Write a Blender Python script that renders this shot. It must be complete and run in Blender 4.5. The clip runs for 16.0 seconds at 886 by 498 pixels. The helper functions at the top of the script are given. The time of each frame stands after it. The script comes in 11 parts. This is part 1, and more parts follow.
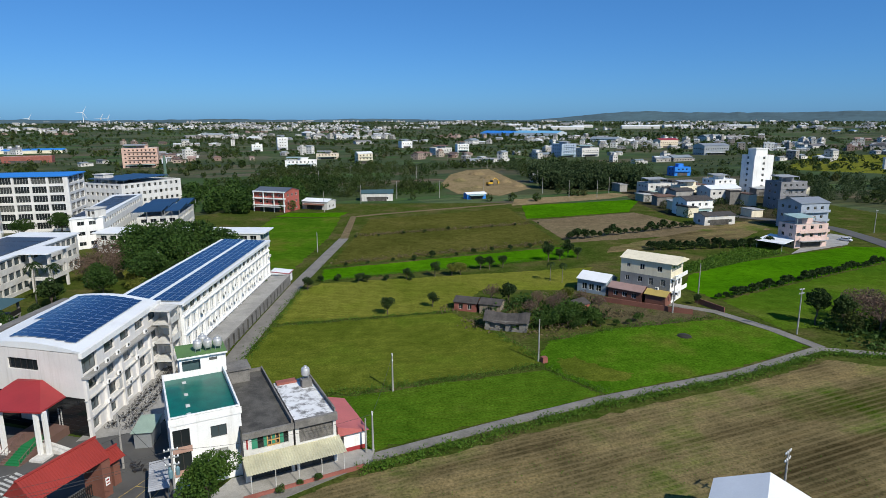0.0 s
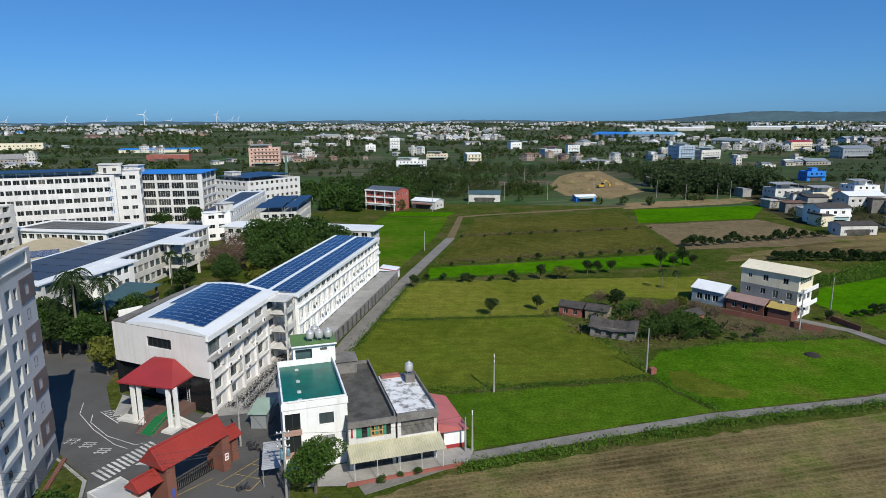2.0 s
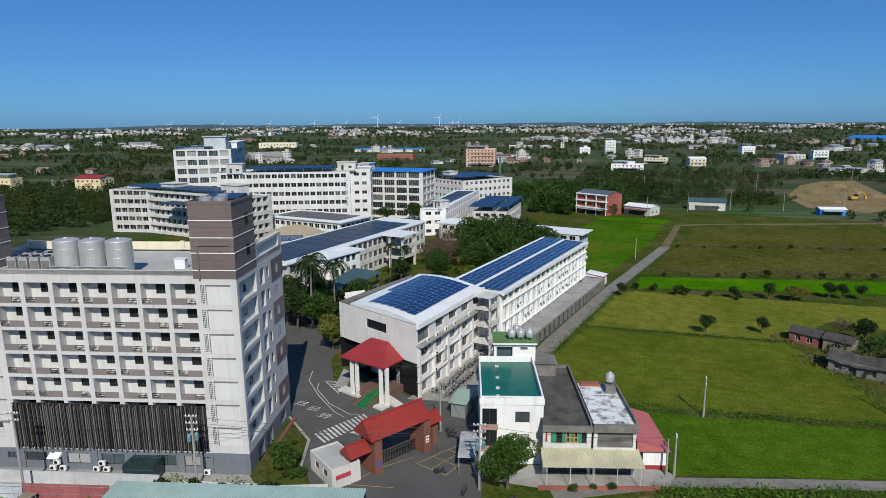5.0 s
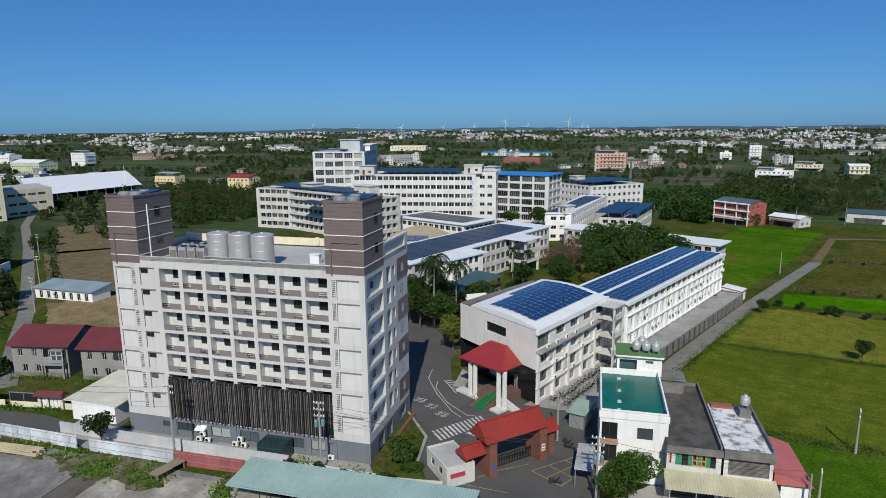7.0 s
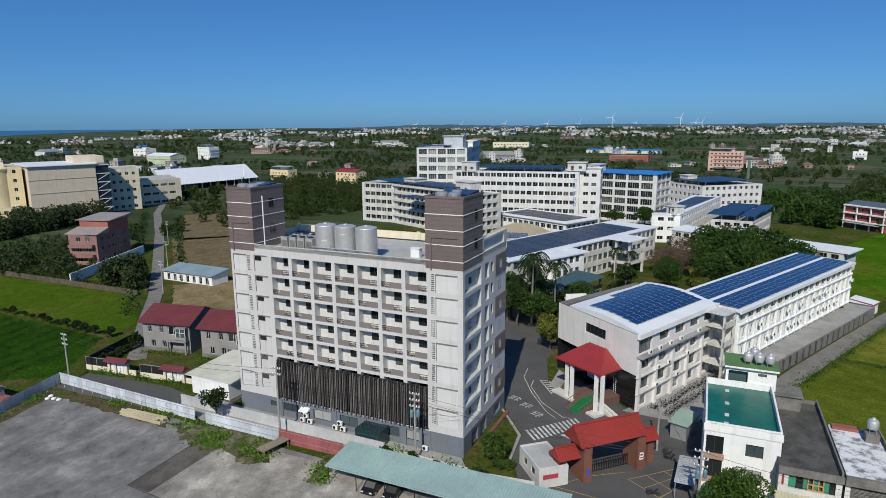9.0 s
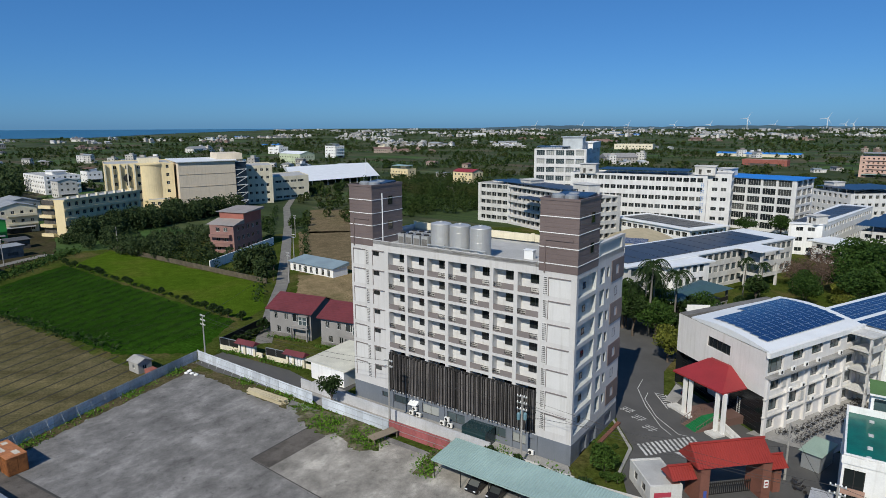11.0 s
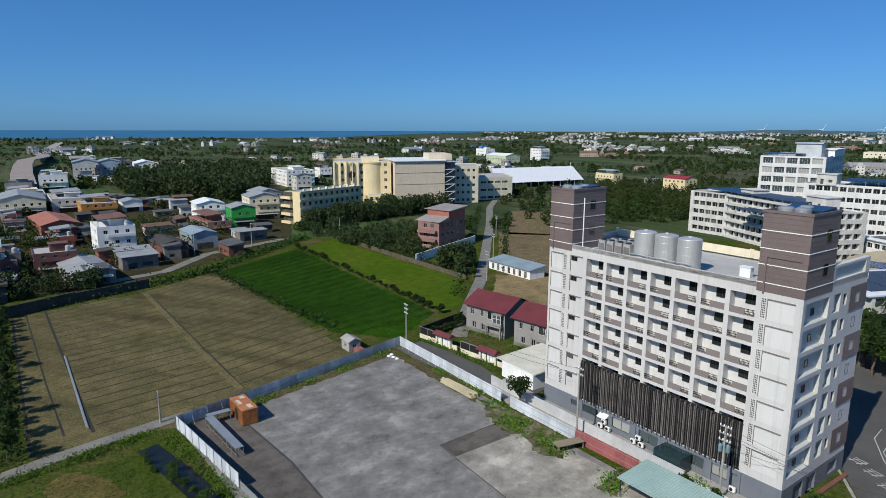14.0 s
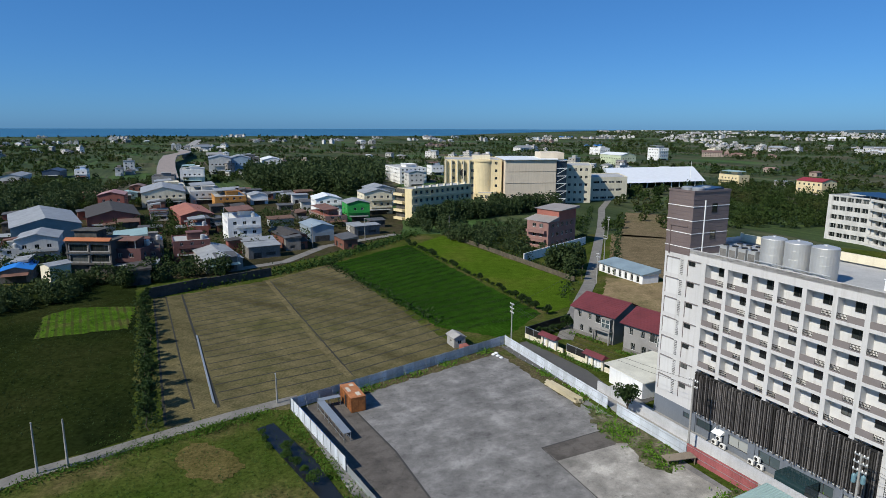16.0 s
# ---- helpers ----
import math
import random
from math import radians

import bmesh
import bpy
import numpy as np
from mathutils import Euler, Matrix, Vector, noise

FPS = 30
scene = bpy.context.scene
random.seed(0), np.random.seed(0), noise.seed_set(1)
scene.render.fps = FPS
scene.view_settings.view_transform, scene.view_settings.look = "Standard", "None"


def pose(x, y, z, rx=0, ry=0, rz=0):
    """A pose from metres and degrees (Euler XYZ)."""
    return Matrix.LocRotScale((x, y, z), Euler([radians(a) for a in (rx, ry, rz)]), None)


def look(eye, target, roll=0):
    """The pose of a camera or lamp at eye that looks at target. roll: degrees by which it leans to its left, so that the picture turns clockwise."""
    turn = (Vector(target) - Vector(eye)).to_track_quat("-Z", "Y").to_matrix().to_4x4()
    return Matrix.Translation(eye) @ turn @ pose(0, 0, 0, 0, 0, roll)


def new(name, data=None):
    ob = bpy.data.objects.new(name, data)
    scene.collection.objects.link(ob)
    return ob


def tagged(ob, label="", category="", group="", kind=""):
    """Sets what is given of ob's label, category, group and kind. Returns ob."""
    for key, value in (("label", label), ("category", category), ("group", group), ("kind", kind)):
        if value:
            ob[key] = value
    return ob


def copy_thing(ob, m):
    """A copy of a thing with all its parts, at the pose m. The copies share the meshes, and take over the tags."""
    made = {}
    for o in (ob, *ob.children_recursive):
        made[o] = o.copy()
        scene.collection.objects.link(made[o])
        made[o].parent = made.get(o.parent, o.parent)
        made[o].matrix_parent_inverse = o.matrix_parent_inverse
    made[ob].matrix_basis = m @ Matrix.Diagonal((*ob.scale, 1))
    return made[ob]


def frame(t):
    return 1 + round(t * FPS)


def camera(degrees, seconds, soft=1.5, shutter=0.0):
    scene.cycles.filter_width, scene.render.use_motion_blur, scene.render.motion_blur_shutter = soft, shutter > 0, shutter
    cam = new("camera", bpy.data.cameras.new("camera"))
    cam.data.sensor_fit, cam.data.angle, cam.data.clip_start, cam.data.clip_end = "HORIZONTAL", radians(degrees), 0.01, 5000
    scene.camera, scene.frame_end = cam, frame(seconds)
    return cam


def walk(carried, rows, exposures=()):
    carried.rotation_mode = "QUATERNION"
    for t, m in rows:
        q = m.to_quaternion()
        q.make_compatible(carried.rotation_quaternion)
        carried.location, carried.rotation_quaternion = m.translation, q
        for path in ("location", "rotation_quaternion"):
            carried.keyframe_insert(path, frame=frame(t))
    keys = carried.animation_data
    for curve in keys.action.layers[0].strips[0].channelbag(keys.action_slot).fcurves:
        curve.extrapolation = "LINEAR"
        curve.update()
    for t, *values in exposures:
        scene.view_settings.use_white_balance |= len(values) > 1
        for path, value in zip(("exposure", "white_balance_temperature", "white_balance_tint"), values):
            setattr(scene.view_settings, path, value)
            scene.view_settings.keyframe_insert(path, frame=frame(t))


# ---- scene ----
cam = camera(71.2, 16.0, 0.5)
# The camera hovers 45 m over the ground and turns to its left: seconds, yaw, pitch, roll.
TURNS = [
    (0, 0.00, -11.99, -0.16),
    (0.5, 2.07, -11.95, -0.21),
    (1, 4.52, -11.93, -0.24),
    (1.5, 7.02, -11.88, -0.30),
    (2, 9.97, -11.86, -0.33),
    (2.5, 13.29, -11.80, -0.31),
    (3, 16.52, -11.75, -0.34),
    (3.5, 20.02, -11.73, -0.40),
    (4, 23.38, -11.71, -0.40),
    (6.5, 37.93, -11.19, -0.53),
    (7, 40.92, -11.13, -0.49),
    (7.5, 43.40, -11.17, -0.36),
    (8, 45.62, -11.25, -0.36),
    (10.5, 57.95, -11.35, -0.33),
    (11, 60.97, -11.27, -0.21),
    (11.5, 65.09, -11.18, -0.06),
    (12, 68.42, -11.07, 0.05),
    (12.5, 71.07, -11.04, 0.06),
    (13, 74.02, -10.99, 0.12),
    (13.5, 76.69, -10.97, 0.13),
    (14, 79.53, -11.01, 0.19),
    (14.5, 82.00, -11.04, 0.17),
    (15, 84.44, -11.07, 0.25),
    (15.5, 87.20, -11.13, 0.25),
    (16, 89.69, -11.18, 0.17),
]
EYE = Vector((0, 0, 45))


def turned(yaw, pitch, roll):
    a, b = radians(yaw), radians(pitch)
    ahead = Vector((-math.sin(a) * math.cos(b), math.cos(a) * math.cos(b), math.sin(b)))
    return look(EYE, EYE + ahead * 10, roll)


walk(cam, [(t, turned(yaw, pitch, roll)) for t, yaw, pitch, roll in TURNS], [(0.0, 0.20, 6700, 7), (4.0, 0.04, 6700, 7), (8.0, -0.08, 6700, 7), (12.0, -0.04, 6700, 7), (14.0, 0.08, 6680, 7), (16.0, 0.13, 6650, 7)])

# ---- light ----
SUN_TO = Vector((0.60, -0.80, 0.0)).normalized() * math.cos(radians(41)) + Vector((0, 0, math.sin(radians(41))))
world = bpy.data.worlds.new("sky")
scene.world = world
world.use_nodes = True
sky = world.node_tree.nodes.new("ShaderNodeTexSky")
sky.sky_type, sky.sun_disc = "NISHITA", False
sky.sun_elevation, sky.sun_rotation = radians(41), math.atan2(SUN_TO.x, SUN_TO.y)
sky.altitude, sky.air_density, sky.dust_density, sky.ozone_density = 0, 0.7, 0.5, 6.0
tree_ = world.node_tree
tint = tree_.nodes.new("ShaderNodeMix")
tint.data_type, tint.blend_type = "RGBA", "MULTIPLY"
tint.inputs[0].default_value, tint.inputs[7].default_value = 1.0, (0.046, 0.074, 0.098, 1)
clear = tree_.nodes.new("ShaderNodeMix")
clear.data_type = "RGBA"
clear.inputs[0].default_value, clear.inputs[7].default_value = 0.32, (0.040, 0.222, 0.62, 1)
tree_.links.new(sky.outputs[0], tint.inputs[6])
tree_.links.new(tint.outputs[2], clear.inputs[6])
tree_.links.new(clear.outputs[2], tree_.nodes["Background"].inputs[0])
tree_.nodes["Background"].inputs[1].default_value = 1.0
sun = new("sun", bpy.data.lights.new("sun", "SUN"))
sun.data.energy, sun.data.angle, sun.data.color = 4.5, radians(0.5), (1.0, 0.95, 0.87)
sun.matrix_world = look(SUN_TO * 200, (0, 0, 0))
scene.view_settings.exposure = 0.0

# ---- materials ----
def nodes_of(name):
    m = bpy.data.materials.new(name)
    m.use_nodes = True
    t = m.node_tree
    return m, t, t.nodes["Principled BSDF"]


def link(t, a, b):
    t.links.new(a, b)


def noise_tex(t, scale, detail=4.0, rough=0.6, coords=None, stretch=None):
    n = t.nodes.new("ShaderNodeTexNoise")
    n.inputs["Scale"].default_value, n.inputs["Detail"].default_value, n.inputs["Roughness"].default_value = scale, detail, rough
    if coords is None:
        g = t.nodes.new("ShaderNodeNewGeometry")
        coords = g.outputs["Position"]
    if stretch:
        mp = t.nodes.new("ShaderNodeMapping")
        mp.inputs["Scale"].default_value = stretch[:3]
        if len(stretch) > 3:
            mp.inputs["Rotation"].default_value = (0, 0, radians(stretch[3]))
            mp.vector_type = "TEXTURE"
            mp.inputs["Scale"].default_value = [1 / s for s in stretch[:3]]
        link(t, coords, mp.inputs["Vector"])
        coords = mp.outputs["Vector"]
    link(t, coords, n.inputs["Vector"])
    return n.outputs["Fac"]


def ramp(t, fac, stops):
    r = t.nodes.new("ShaderNodeValToRGB")
    r.color_ramp.elements[0].position, r.color_ramp.elements[0].color = stops[0][0], (*stops[0][1], 1)
    r.color_ramp.elements[1].position, r.color_ramp.elements[1].color = stops[-1][0], (*stops[-1][1], 1)
    for p, c in stops[1:-1]:
        r.color_ramp.elements.new(p).color = (*c, 1)
    link(t, fac, r.inputs["Fac"])
    return r.outputs["Color"]


def mix(t, fac, a, b, how="MIX"):
    m = t.nodes.new("ShaderNodeMix")
    m.data_type, m.blend_type = "RGBA", how
    for sock, v in ((m.inputs[0], fac), (m.inputs[6], a), (m.inputs[7], b)):
        if hasattr(v, "is_linked"):
            link(t, v, sock)
        elif isinstance(v, (int, float)):
            sock.default_value = v
        else:
            sock.default_value = (*v, 1)
    return m.outputs[2]


def bump(t, bsdf, height, strength=0.3, distance=0.05):
    b = t.nodes.new("ShaderNodeBump")
    b.inputs["Strength"].default_value, b.inputs["Distance"].default_value = strength, distance
    link(t, height, b.inputs["Height"])
    link(t, b.outputs["Normal"], bsdf.inputs["Normal"])


def scaled(c, k):
    return tuple(min(1.0, v * k) for v in c)


def surface(name, colour, rough=0.7, metal=0.0, grain=6.0, stain=0.25, amount=0.18, relief=0.15, streak=False, island=0.0, vary=0.0):
    """A weathered surface: fine grain, broad stains, and on walls rain streaks."""
    m, t, b = nodes_of(name)
    fine = noise_tex(t, grain, 5)
    broad = noise_tex(t, stain, 6, 0.65)
    col = ramp(t, fine, [(0.3, scaled(colour, 1 - amount * 0.6)), (0.7, scaled(colour, 1 + amount * 0.4))])
    dirt = ramp(t, broad, [(0.35, (1 - amount * 1.1,) * 3), (0.62, (1, 1, 1))])
    col = mix(t, 1.0, col, dirt, "MULTIPLY")
    if streak:
        runs = noise_tex(t, 1.0, 5, 0.7, stretch=(1.6, 1.6, 0.07))
        col = mix(t, 1.0, col, ramp(t, runs, [(0.28, (0.84, 0.83, 0.81)), (0.5, (1, 1, 1))]), "MULTIPLY")
    if vary:
        oi = t.nodes.new("ShaderNodeObjectInfo")
        col = mix(t, 1.0, col, ramp(t, oi.outputs["Random"], [(0.0, (1 - vary,) * 3), (1.0, (1 + vary * 0.4,) * 3)]), "MULTIPLY")
    if island:
        g = t.nodes.new("ShaderNodeNewGeometry")
        col = mix(t, 1.0, col, ramp(t, g.outputs["Random Per Island"], [(0.0, (1 - island,) * 3), (1.0, (1 + island * 0.6,) * 3)]), "MULTIPLY")
    link(t, col, b.inputs["Base Color"])
    b.inputs["Roughness"].default_value, b.inputs["Metallic"].default_value = rough, metal
    if relief:
        bump(t, b, fine, relief, 0.02)
    return m


def let_through(t, b, col, share=0.3):
    """Thin leaves: part of the sunlight shines through them."""
    thin = t.nodes.new("ShaderNodeBsdfTranslucent")
    link(t, col, thin.inputs["Color"])
    both = t.nodes.new("ShaderNodeMixShader")
    both.inputs[0].default_value = share
    link(t, b.outputs[0], both.inputs[1]), link(t, thin.outputs[0], both.inputs[2])
    link(t, both.outputs[0], t.nodes["Material Output"].inputs["Surface"])


def leaf_mat(name, dark, light, vary=0.35):
    m, t, b = nodes_of(name)
    g = t.nodes.new("ShaderNodeNewGeometry")
    oi = t.nodes.new("ShaderNodeObjectInfo")
    col = ramp(t, g.outputs["Random Per Island"], [(0.0, dark), (1.0, light)])
    col = mix(t, 1.0, col, ramp(t, oi.outputs["Random"], [(0.0, (1 - vary, 1 - vary, 1 - vary)), (1.0, (1.25, 1.15, 1.0))]), "MULTIPLY")
    col = mix(t, 0.5, col, ramp(t, noise_tex(t, 0.35, 3), [(0.3, scaled(dark, 1.0)), (0.7, scaled(light, 1.1))]))
    link(t, col, b.inputs["Base Color"])
    b.inputs["Roughness"].default_value = 0.65
    b.inputs["Specular IOR Level"].default_value = 0.15
    let_through(t, b, col)
    return m


def field_mat(name, a, b_, c, row=0.0, angle=0.0, row_colour=(0.08, 0.06, 0.04), row_width=0.3, big=0.035, relief=0.3, rowmix=0.5, fine_scale=2.5, drift=0.0):
    """A field: broad patches, tufts and, where drilled, rows that are row metres apart."""
    m, t, bs = nodes_of(name)
    broad = noise_tex(t, big, 6, 0.6)
    mid = noise_tex(t, 0.35, 5, 0.65)
    fine = noise_tex(t, fine_scale, 4, 0.7)
    col = ramp(t, broad, [(0.35, a), (0.52, b_), (0.68, c)])
    col = mix(t, 1.0, col, ramp(t, mid, [(0.3, (0.66, 0.70, 0.62)), (0.65, (1.12, 1.10, 1.05))]), "MULTIPLY")
    col = mix(t, 1.0, col, ramp(t, fine, [(0.3, (0.50, 0.53, 0.48)), (0.7, (1.42, 1.38, 1.3))]), "MULTIPLY")
    if drift:
        run = noise_tex(t, 1.0, 5, 0.62, stretch=(0.016, 0.13, 1.0, angle))
        col = mix(t, drift, col, mix(t, 1.0, col, ramp(t, run, [(0.36, (0.48, 0.46, 0.42)), (0.5, (1.0, 1.0, 1.0)), (0.64, (1.35, 1.28, 1.2))]), "MULTIPLY"))
    if row:
        g = t.nodes.new("ShaderNodeNewGeometry")
        mp = t.nodes.new("ShaderNodeMapping")
        mp.vector_type = "TEXTURE"
        mp.inputs["Rotation"].default_value = (0, 0, radians(angle))
        link(t, g.outputs["Position"], mp.inputs["Vector"])
        w = t.nodes.new("ShaderNodeTexWave")
        w.wave_type, w.bands_direction = "BANDS", "Y"
        w.inputs["Scale"].default_value = 0.314 / row
        w.inputs["Distortion"].default_value, w.inputs["Detail"].default_value, w.inputs["Detail Scale"].default_value = 0.6, 2.0, 1.5
        link(t, mp.outputs["Vector"], w.inputs["Vector"])
        k = ramp(t, w.outputs["Fac"], [(max(0.0, row_width - 0.15), (rowmix,) * 3), (row_width + 0.15, (0, 0, 0))])
        kk = t.nodes.new("ShaderNodeMath")
        kk.operation = "MULTIPLY"
        link(t, k, kk.inputs[0])
        link(t, ramp(t, noise_tex(t, 0.12, 4), [(0.35, (0.35,) * 3), (0.6, (1, 1, 1))]), kk.inputs[1])
        col = mix(t, kk.outputs[0], col, row_colour)
    link(t, col, bs.inputs["Base Color"])
    bs.inputs["Roughness"].default_value = 0.95
    bs.inputs["Specular IOR Level"].default_value = 0.0
    bump(t, bs, fine, relief, 0.12)
    return m


def glass_mat(name, colour, rough=0.06, vary=0.5, light=(0.25, 0.27, 0.26)):
    """Window glass before dark rooms, some with pale curtains."""
    m, t, b = nodes_of(name)
    oi = t.nodes.new("ShaderNodeObjectInfo")
    col = ramp(t, oi.outputs["Random"], [(0.0, colour), (vary, scaled(colour, 1.6)), (1.0, light)])
    link(t, col, b.inputs["Base Color"])
    b.inputs["Roughness"].default_value = rough
    b.inputs["Specular IOR Level"].default_value = 0.6
    bump(t, b, noise_tex(t, 0.8, 2), 0.02, 0.02)
    return m


WHITE = surface("white_paint", (0.80, 0.80, 0.78), 0.75, streak=True, amount=0.10)
WHITE_OLD = surface("weathered_white_paint", (0.60, 0.59, 0.56), 0.8, streak=True, amount=0.2)
DORM_WHITE = surface("pale_grey_render", (0.55, 0.54, 0.53), 0.8, streak=True, amount=0.08)
DORM_PANEL = surface("pale_panel", (0.60, 0.595, 0.585), 0.75, streak=True, amount=0.07)
DORM_BLUE = surface("pale_blue_grey_render", (0.50, 0.515, 0.50), 0.75, streak=True, amount=0.1)
DORM_GREY = surface("slate_grey_render", (0.155, 0.175, 0.205), 0.7, streak=True, amount=0.12)
BROWN_TILE = surface("brown_wall_tile", (0.165, 0.128, 0.122), 0.5, amount=0.15, island=0.06)
BALC_GREY = surface("taupe_render", (0.20, 0.175, 0.168), 0.75, amount=0.12)
BLACK_METAL = surface("black_metal", (0.075, 0.066, 0.062), 0.5, 0.1, amount=0.3, vary=0.6)
DARK_METAL = surface("dark_railing", (0.04, 0.038, 0.036), 0.5, 0.5)
STEEL = surface("brushed_steel", (0.60, 0.60, 0.59), 0.5, 0.55, amount=0.14, grain=14)
GALV = surface("galvanised_steel", (0.42, 0.44, 0.45), 0.5, 0.6, amount=0.15)
CREAM = surface("cream_paint", (0.72, 0.60, 0.36), 0.75, streak=True, amount=0.1)
CREAM_PALE = surface("pale_cream_paint", (0.72, 0.66, 0.50), 0.75, streak=True, amount=0.12)
BEIGE_PANEL = surface("beige_wall", (0.66, 0.57, 0.44), 0.8, streak=True, amount=0.08)
ROOF_GREY = surface("grey_roof_screed", (0.42, 0.42, 0.41), 0.85, amount=0.2)
CONCRETE = surface("concrete", (0.34, 0.33, 0.31), 0.85, streak=True, amount=0.28)
# Sooty roofs, and dark backs that hold the shade in wall openings.
CONCRETE_DARK = surface("sooty_and_shaded_concrete", (0.095, 0.090, 0.080), 0.9, amount=0.55, stain=0.5)
CONCRETE_MID = surface("stained_concrete", (0.2, 0.19, 0.175), 0.9, streak=True, amount=0.35, stain=0.6)
GREEN_ROOF = surface("green_roof_paint", (0.0, 0.135, 0.098), 0.35, amount=0.35, stain=0.6, relief=0.05)
RED_ROOF = surface("red_steel_roof", (0.30, 0.028, 0.030), 0.5, amount=0.15, relief=0.03)
GATE_RED = surface("rusty_red_tile", (0.27, 0.030, 0.022), 0.5, amount=0.18, island=0.12)
MAROON = surface("maroon_roof_tile", (0.145, 0.030, 0.034), 0.6, amount=0.2, island=0.15)
BRICK_BROWN = surface("brown_brick_wall", (0.20, 0.080, 0.055), 0.8, amount=0.25)
BRICK_RED = surface("red_brick", (0.30, 0.10, 0.075), 0.85, amount=0.25)
SOLAR = surface("solar_cell", (0.008, 0.030, 0.105), 0.2, 0.0, amount=0.06, relief=0.0, vary=0.10)
SOLAR_DULL = surface("old_solar_cell", (0.016, 0.040, 0.085), 0.35, 0.0, amount=0.12, relief=0.0, vary=0.15)
SOLAR_FRAME = surface("panel_frame", (0.22, 0.27, 0.34), 0.4, amount=0.05, relief=0.0)
ALU = surface("white_roof_sheet", (0.74, 0.76, 0.77), 0.5, amount=0.08, relief=0.03)
TEAL_ROOF = surface("pale_teal_steel_roof", (0.30, 0.42, 0.40), 0.5, amount=0.15, relief=0.03)
TEAL_DARK = surface("dark_teal_roof", (0.055, 0.105, 0.11), 0.5, amount=0.2, relief=0.03)
BLUE_ROOF = surface("bright_blue_roof", (0.02, 0.20, 0.62), 0.5, amount=0.1, relief=0.03)
ASPHALT = surface("asphalt", (0.085, 0.083, 0.080), 0.9, amount=0.22, grain=9, stain=0.15)
LANE = surface("pale_concrete_lane", (0.205, 0.192, 0.168), 0.9, amount=0.3, grain=3, stain=0.3)
def yard_mat(name, colour, wear=1.0):
    """Old yard concrete: pale worn sweeps, dark stains, fine grit."""
    m, t, b = nodes_of(name)
    sweep = noise_tex(t, 0.26, 8, 0.68, stretch=(1.0, 0.72, 1.0, 28))
    spots = noise_tex(t, 0.9, 6, 0.7)
    grit = noise_tex(t, 7.0, 4, 0.7)
    col = ramp(t, sweep, [(0.30, scaled(colour, 0.55)), (0.42, scaled(colour, 0.84)), (0.50, scaled(colour, 1.0)), (0.56, scaled(colour, 1.22)), (0.68, scaled(colour, 1 + 0.70 * wear))])
    col = mix(t, 1.0, col, ramp(t, spots, [(0.28, (0.55, 0.54, 0.52)), (0.42, (0.96, 0.96, 0.95)), (0.66, (1.08, 1.07, 1.05))]), "MULTIPLY")
    col = mix(t, 1.0, col, ramp(t, grit, [(0.3, (0.82, 0.82, 0.82)), (0.7, (1.12, 1.12, 1.12))]), "MULTIPLY")
    link(t, col, b.inputs["Base Color"])
    b.inputs["Roughness"].default_value = 0.92
    b.inputs["Specular IOR Level"].default_value = 0.2
    bump(t, b, grit, 0.25, 0.02)
    return m


YARD = yard_mat("yard_concrete", (0.180, 0.174, 0.168))
YARD_PALE = yard_mat("worn_yard_concrete", (0.275, 0.258, 0.232), 1.2)
YARD_DARK = yard_mat("newer_yard_concrete", (0.098, 0.088, 0.079), 0.35)
PAINT_WHITE = surface("road_paint", (0.62, 0.62, 0.60), 0.8, amount=0.35, grain=9)
PAINT_YELLOW = surface("yellow_road_paint", (0.50, 0.36, 0.10), 0.8, amount=0.35, grain=9)
GLASS = glass_mat("window_glass", (0.012, 0.015, 0.016), 0.08, 0.7, (0.10, 0.105, 0.10))
GLASS_PALE = glass_mat("curtained_glass", (0.04, 0.055, 0.06), 0.12, 0.5, (0.35, 0.36, 0.34))
FRAME_DARK = surface("dark_window_frame", (0.05, 0.045, 0.042), 0.5, 0.3)
FRAME_WHITE = surface("white_window_frame", (0.62, 0.62, 0.60), 0.5)
RUST = surface("rusty_steel", (0.36, 0.13, 0.035), 0.85, amount=0.45, stain=0.9, grain=5)
FENCE_WHITE = surface("white_steel_sheet", (0.62, 0.66, 0.72), 0.55, amount=0.2, streak=True, vary=0.2)
FENCE_RED = surface("faded_red_sheet", (0.40, 0.12, 0.12), 0.65, amount=0.25, streak=True, vary=0.15)
FENCE_BLUE = surface("blue_grey_steel_sheet", (0.62, 0.66, 0.70), 0.6, amount=0.3, streak=True, vary=0.3)
GREEN_CARPET = surface("green_carpet", (0.0, 0.16, 0.045), 0.95, amount=0.15)
STEP_BROWN = surface("brown_granite_step", (0.15, 0.09, 0.075), 0.5, amount=0.15)
WOOD_OLD = surface("weathered_timber", (0.27, 0.22, 0.16), 0.85, amount=0.3, grain=10)
WOOD_PALE = surface("pale_timber", (0.52, 0.45, 0.30), 0.8, amount=0.2, grain=10, island=0.2)
TILE_ROOF_GREY = surface("old_grey_roof_tile", (0.068, 0.060, 0.054), 0.85, amount=0.4, stain=0.8, island=0.15)
BARK = surface("bark", (0.13, 0.10, 0.075), 0.95, amount=0.35, relief=0.5)
PALE_BARK = surface("pale_palm_bark", (0.20, 0.185, 0.155), 0.9, amount=0.3)
LEAF = leaf_mat("leaf_green", (0.018, 0.045, 0.008), (0.075, 0.14, 0.028))
LEAF_DARK = leaf_mat("leaf_dark", (0.012, 0.028, 0.008), (0.045, 0.08, 0.022))
LEAF_YELLOW = leaf_mat("leaf_yellow_green", (0.07, 0.10, 0.015), (0.22, 0.23, 0.045))
LEAF_BRIGHT = leaf_mat("leaf_bright", (0.035, 0.095, 0.010), (0.10, 0.20, 0.03))
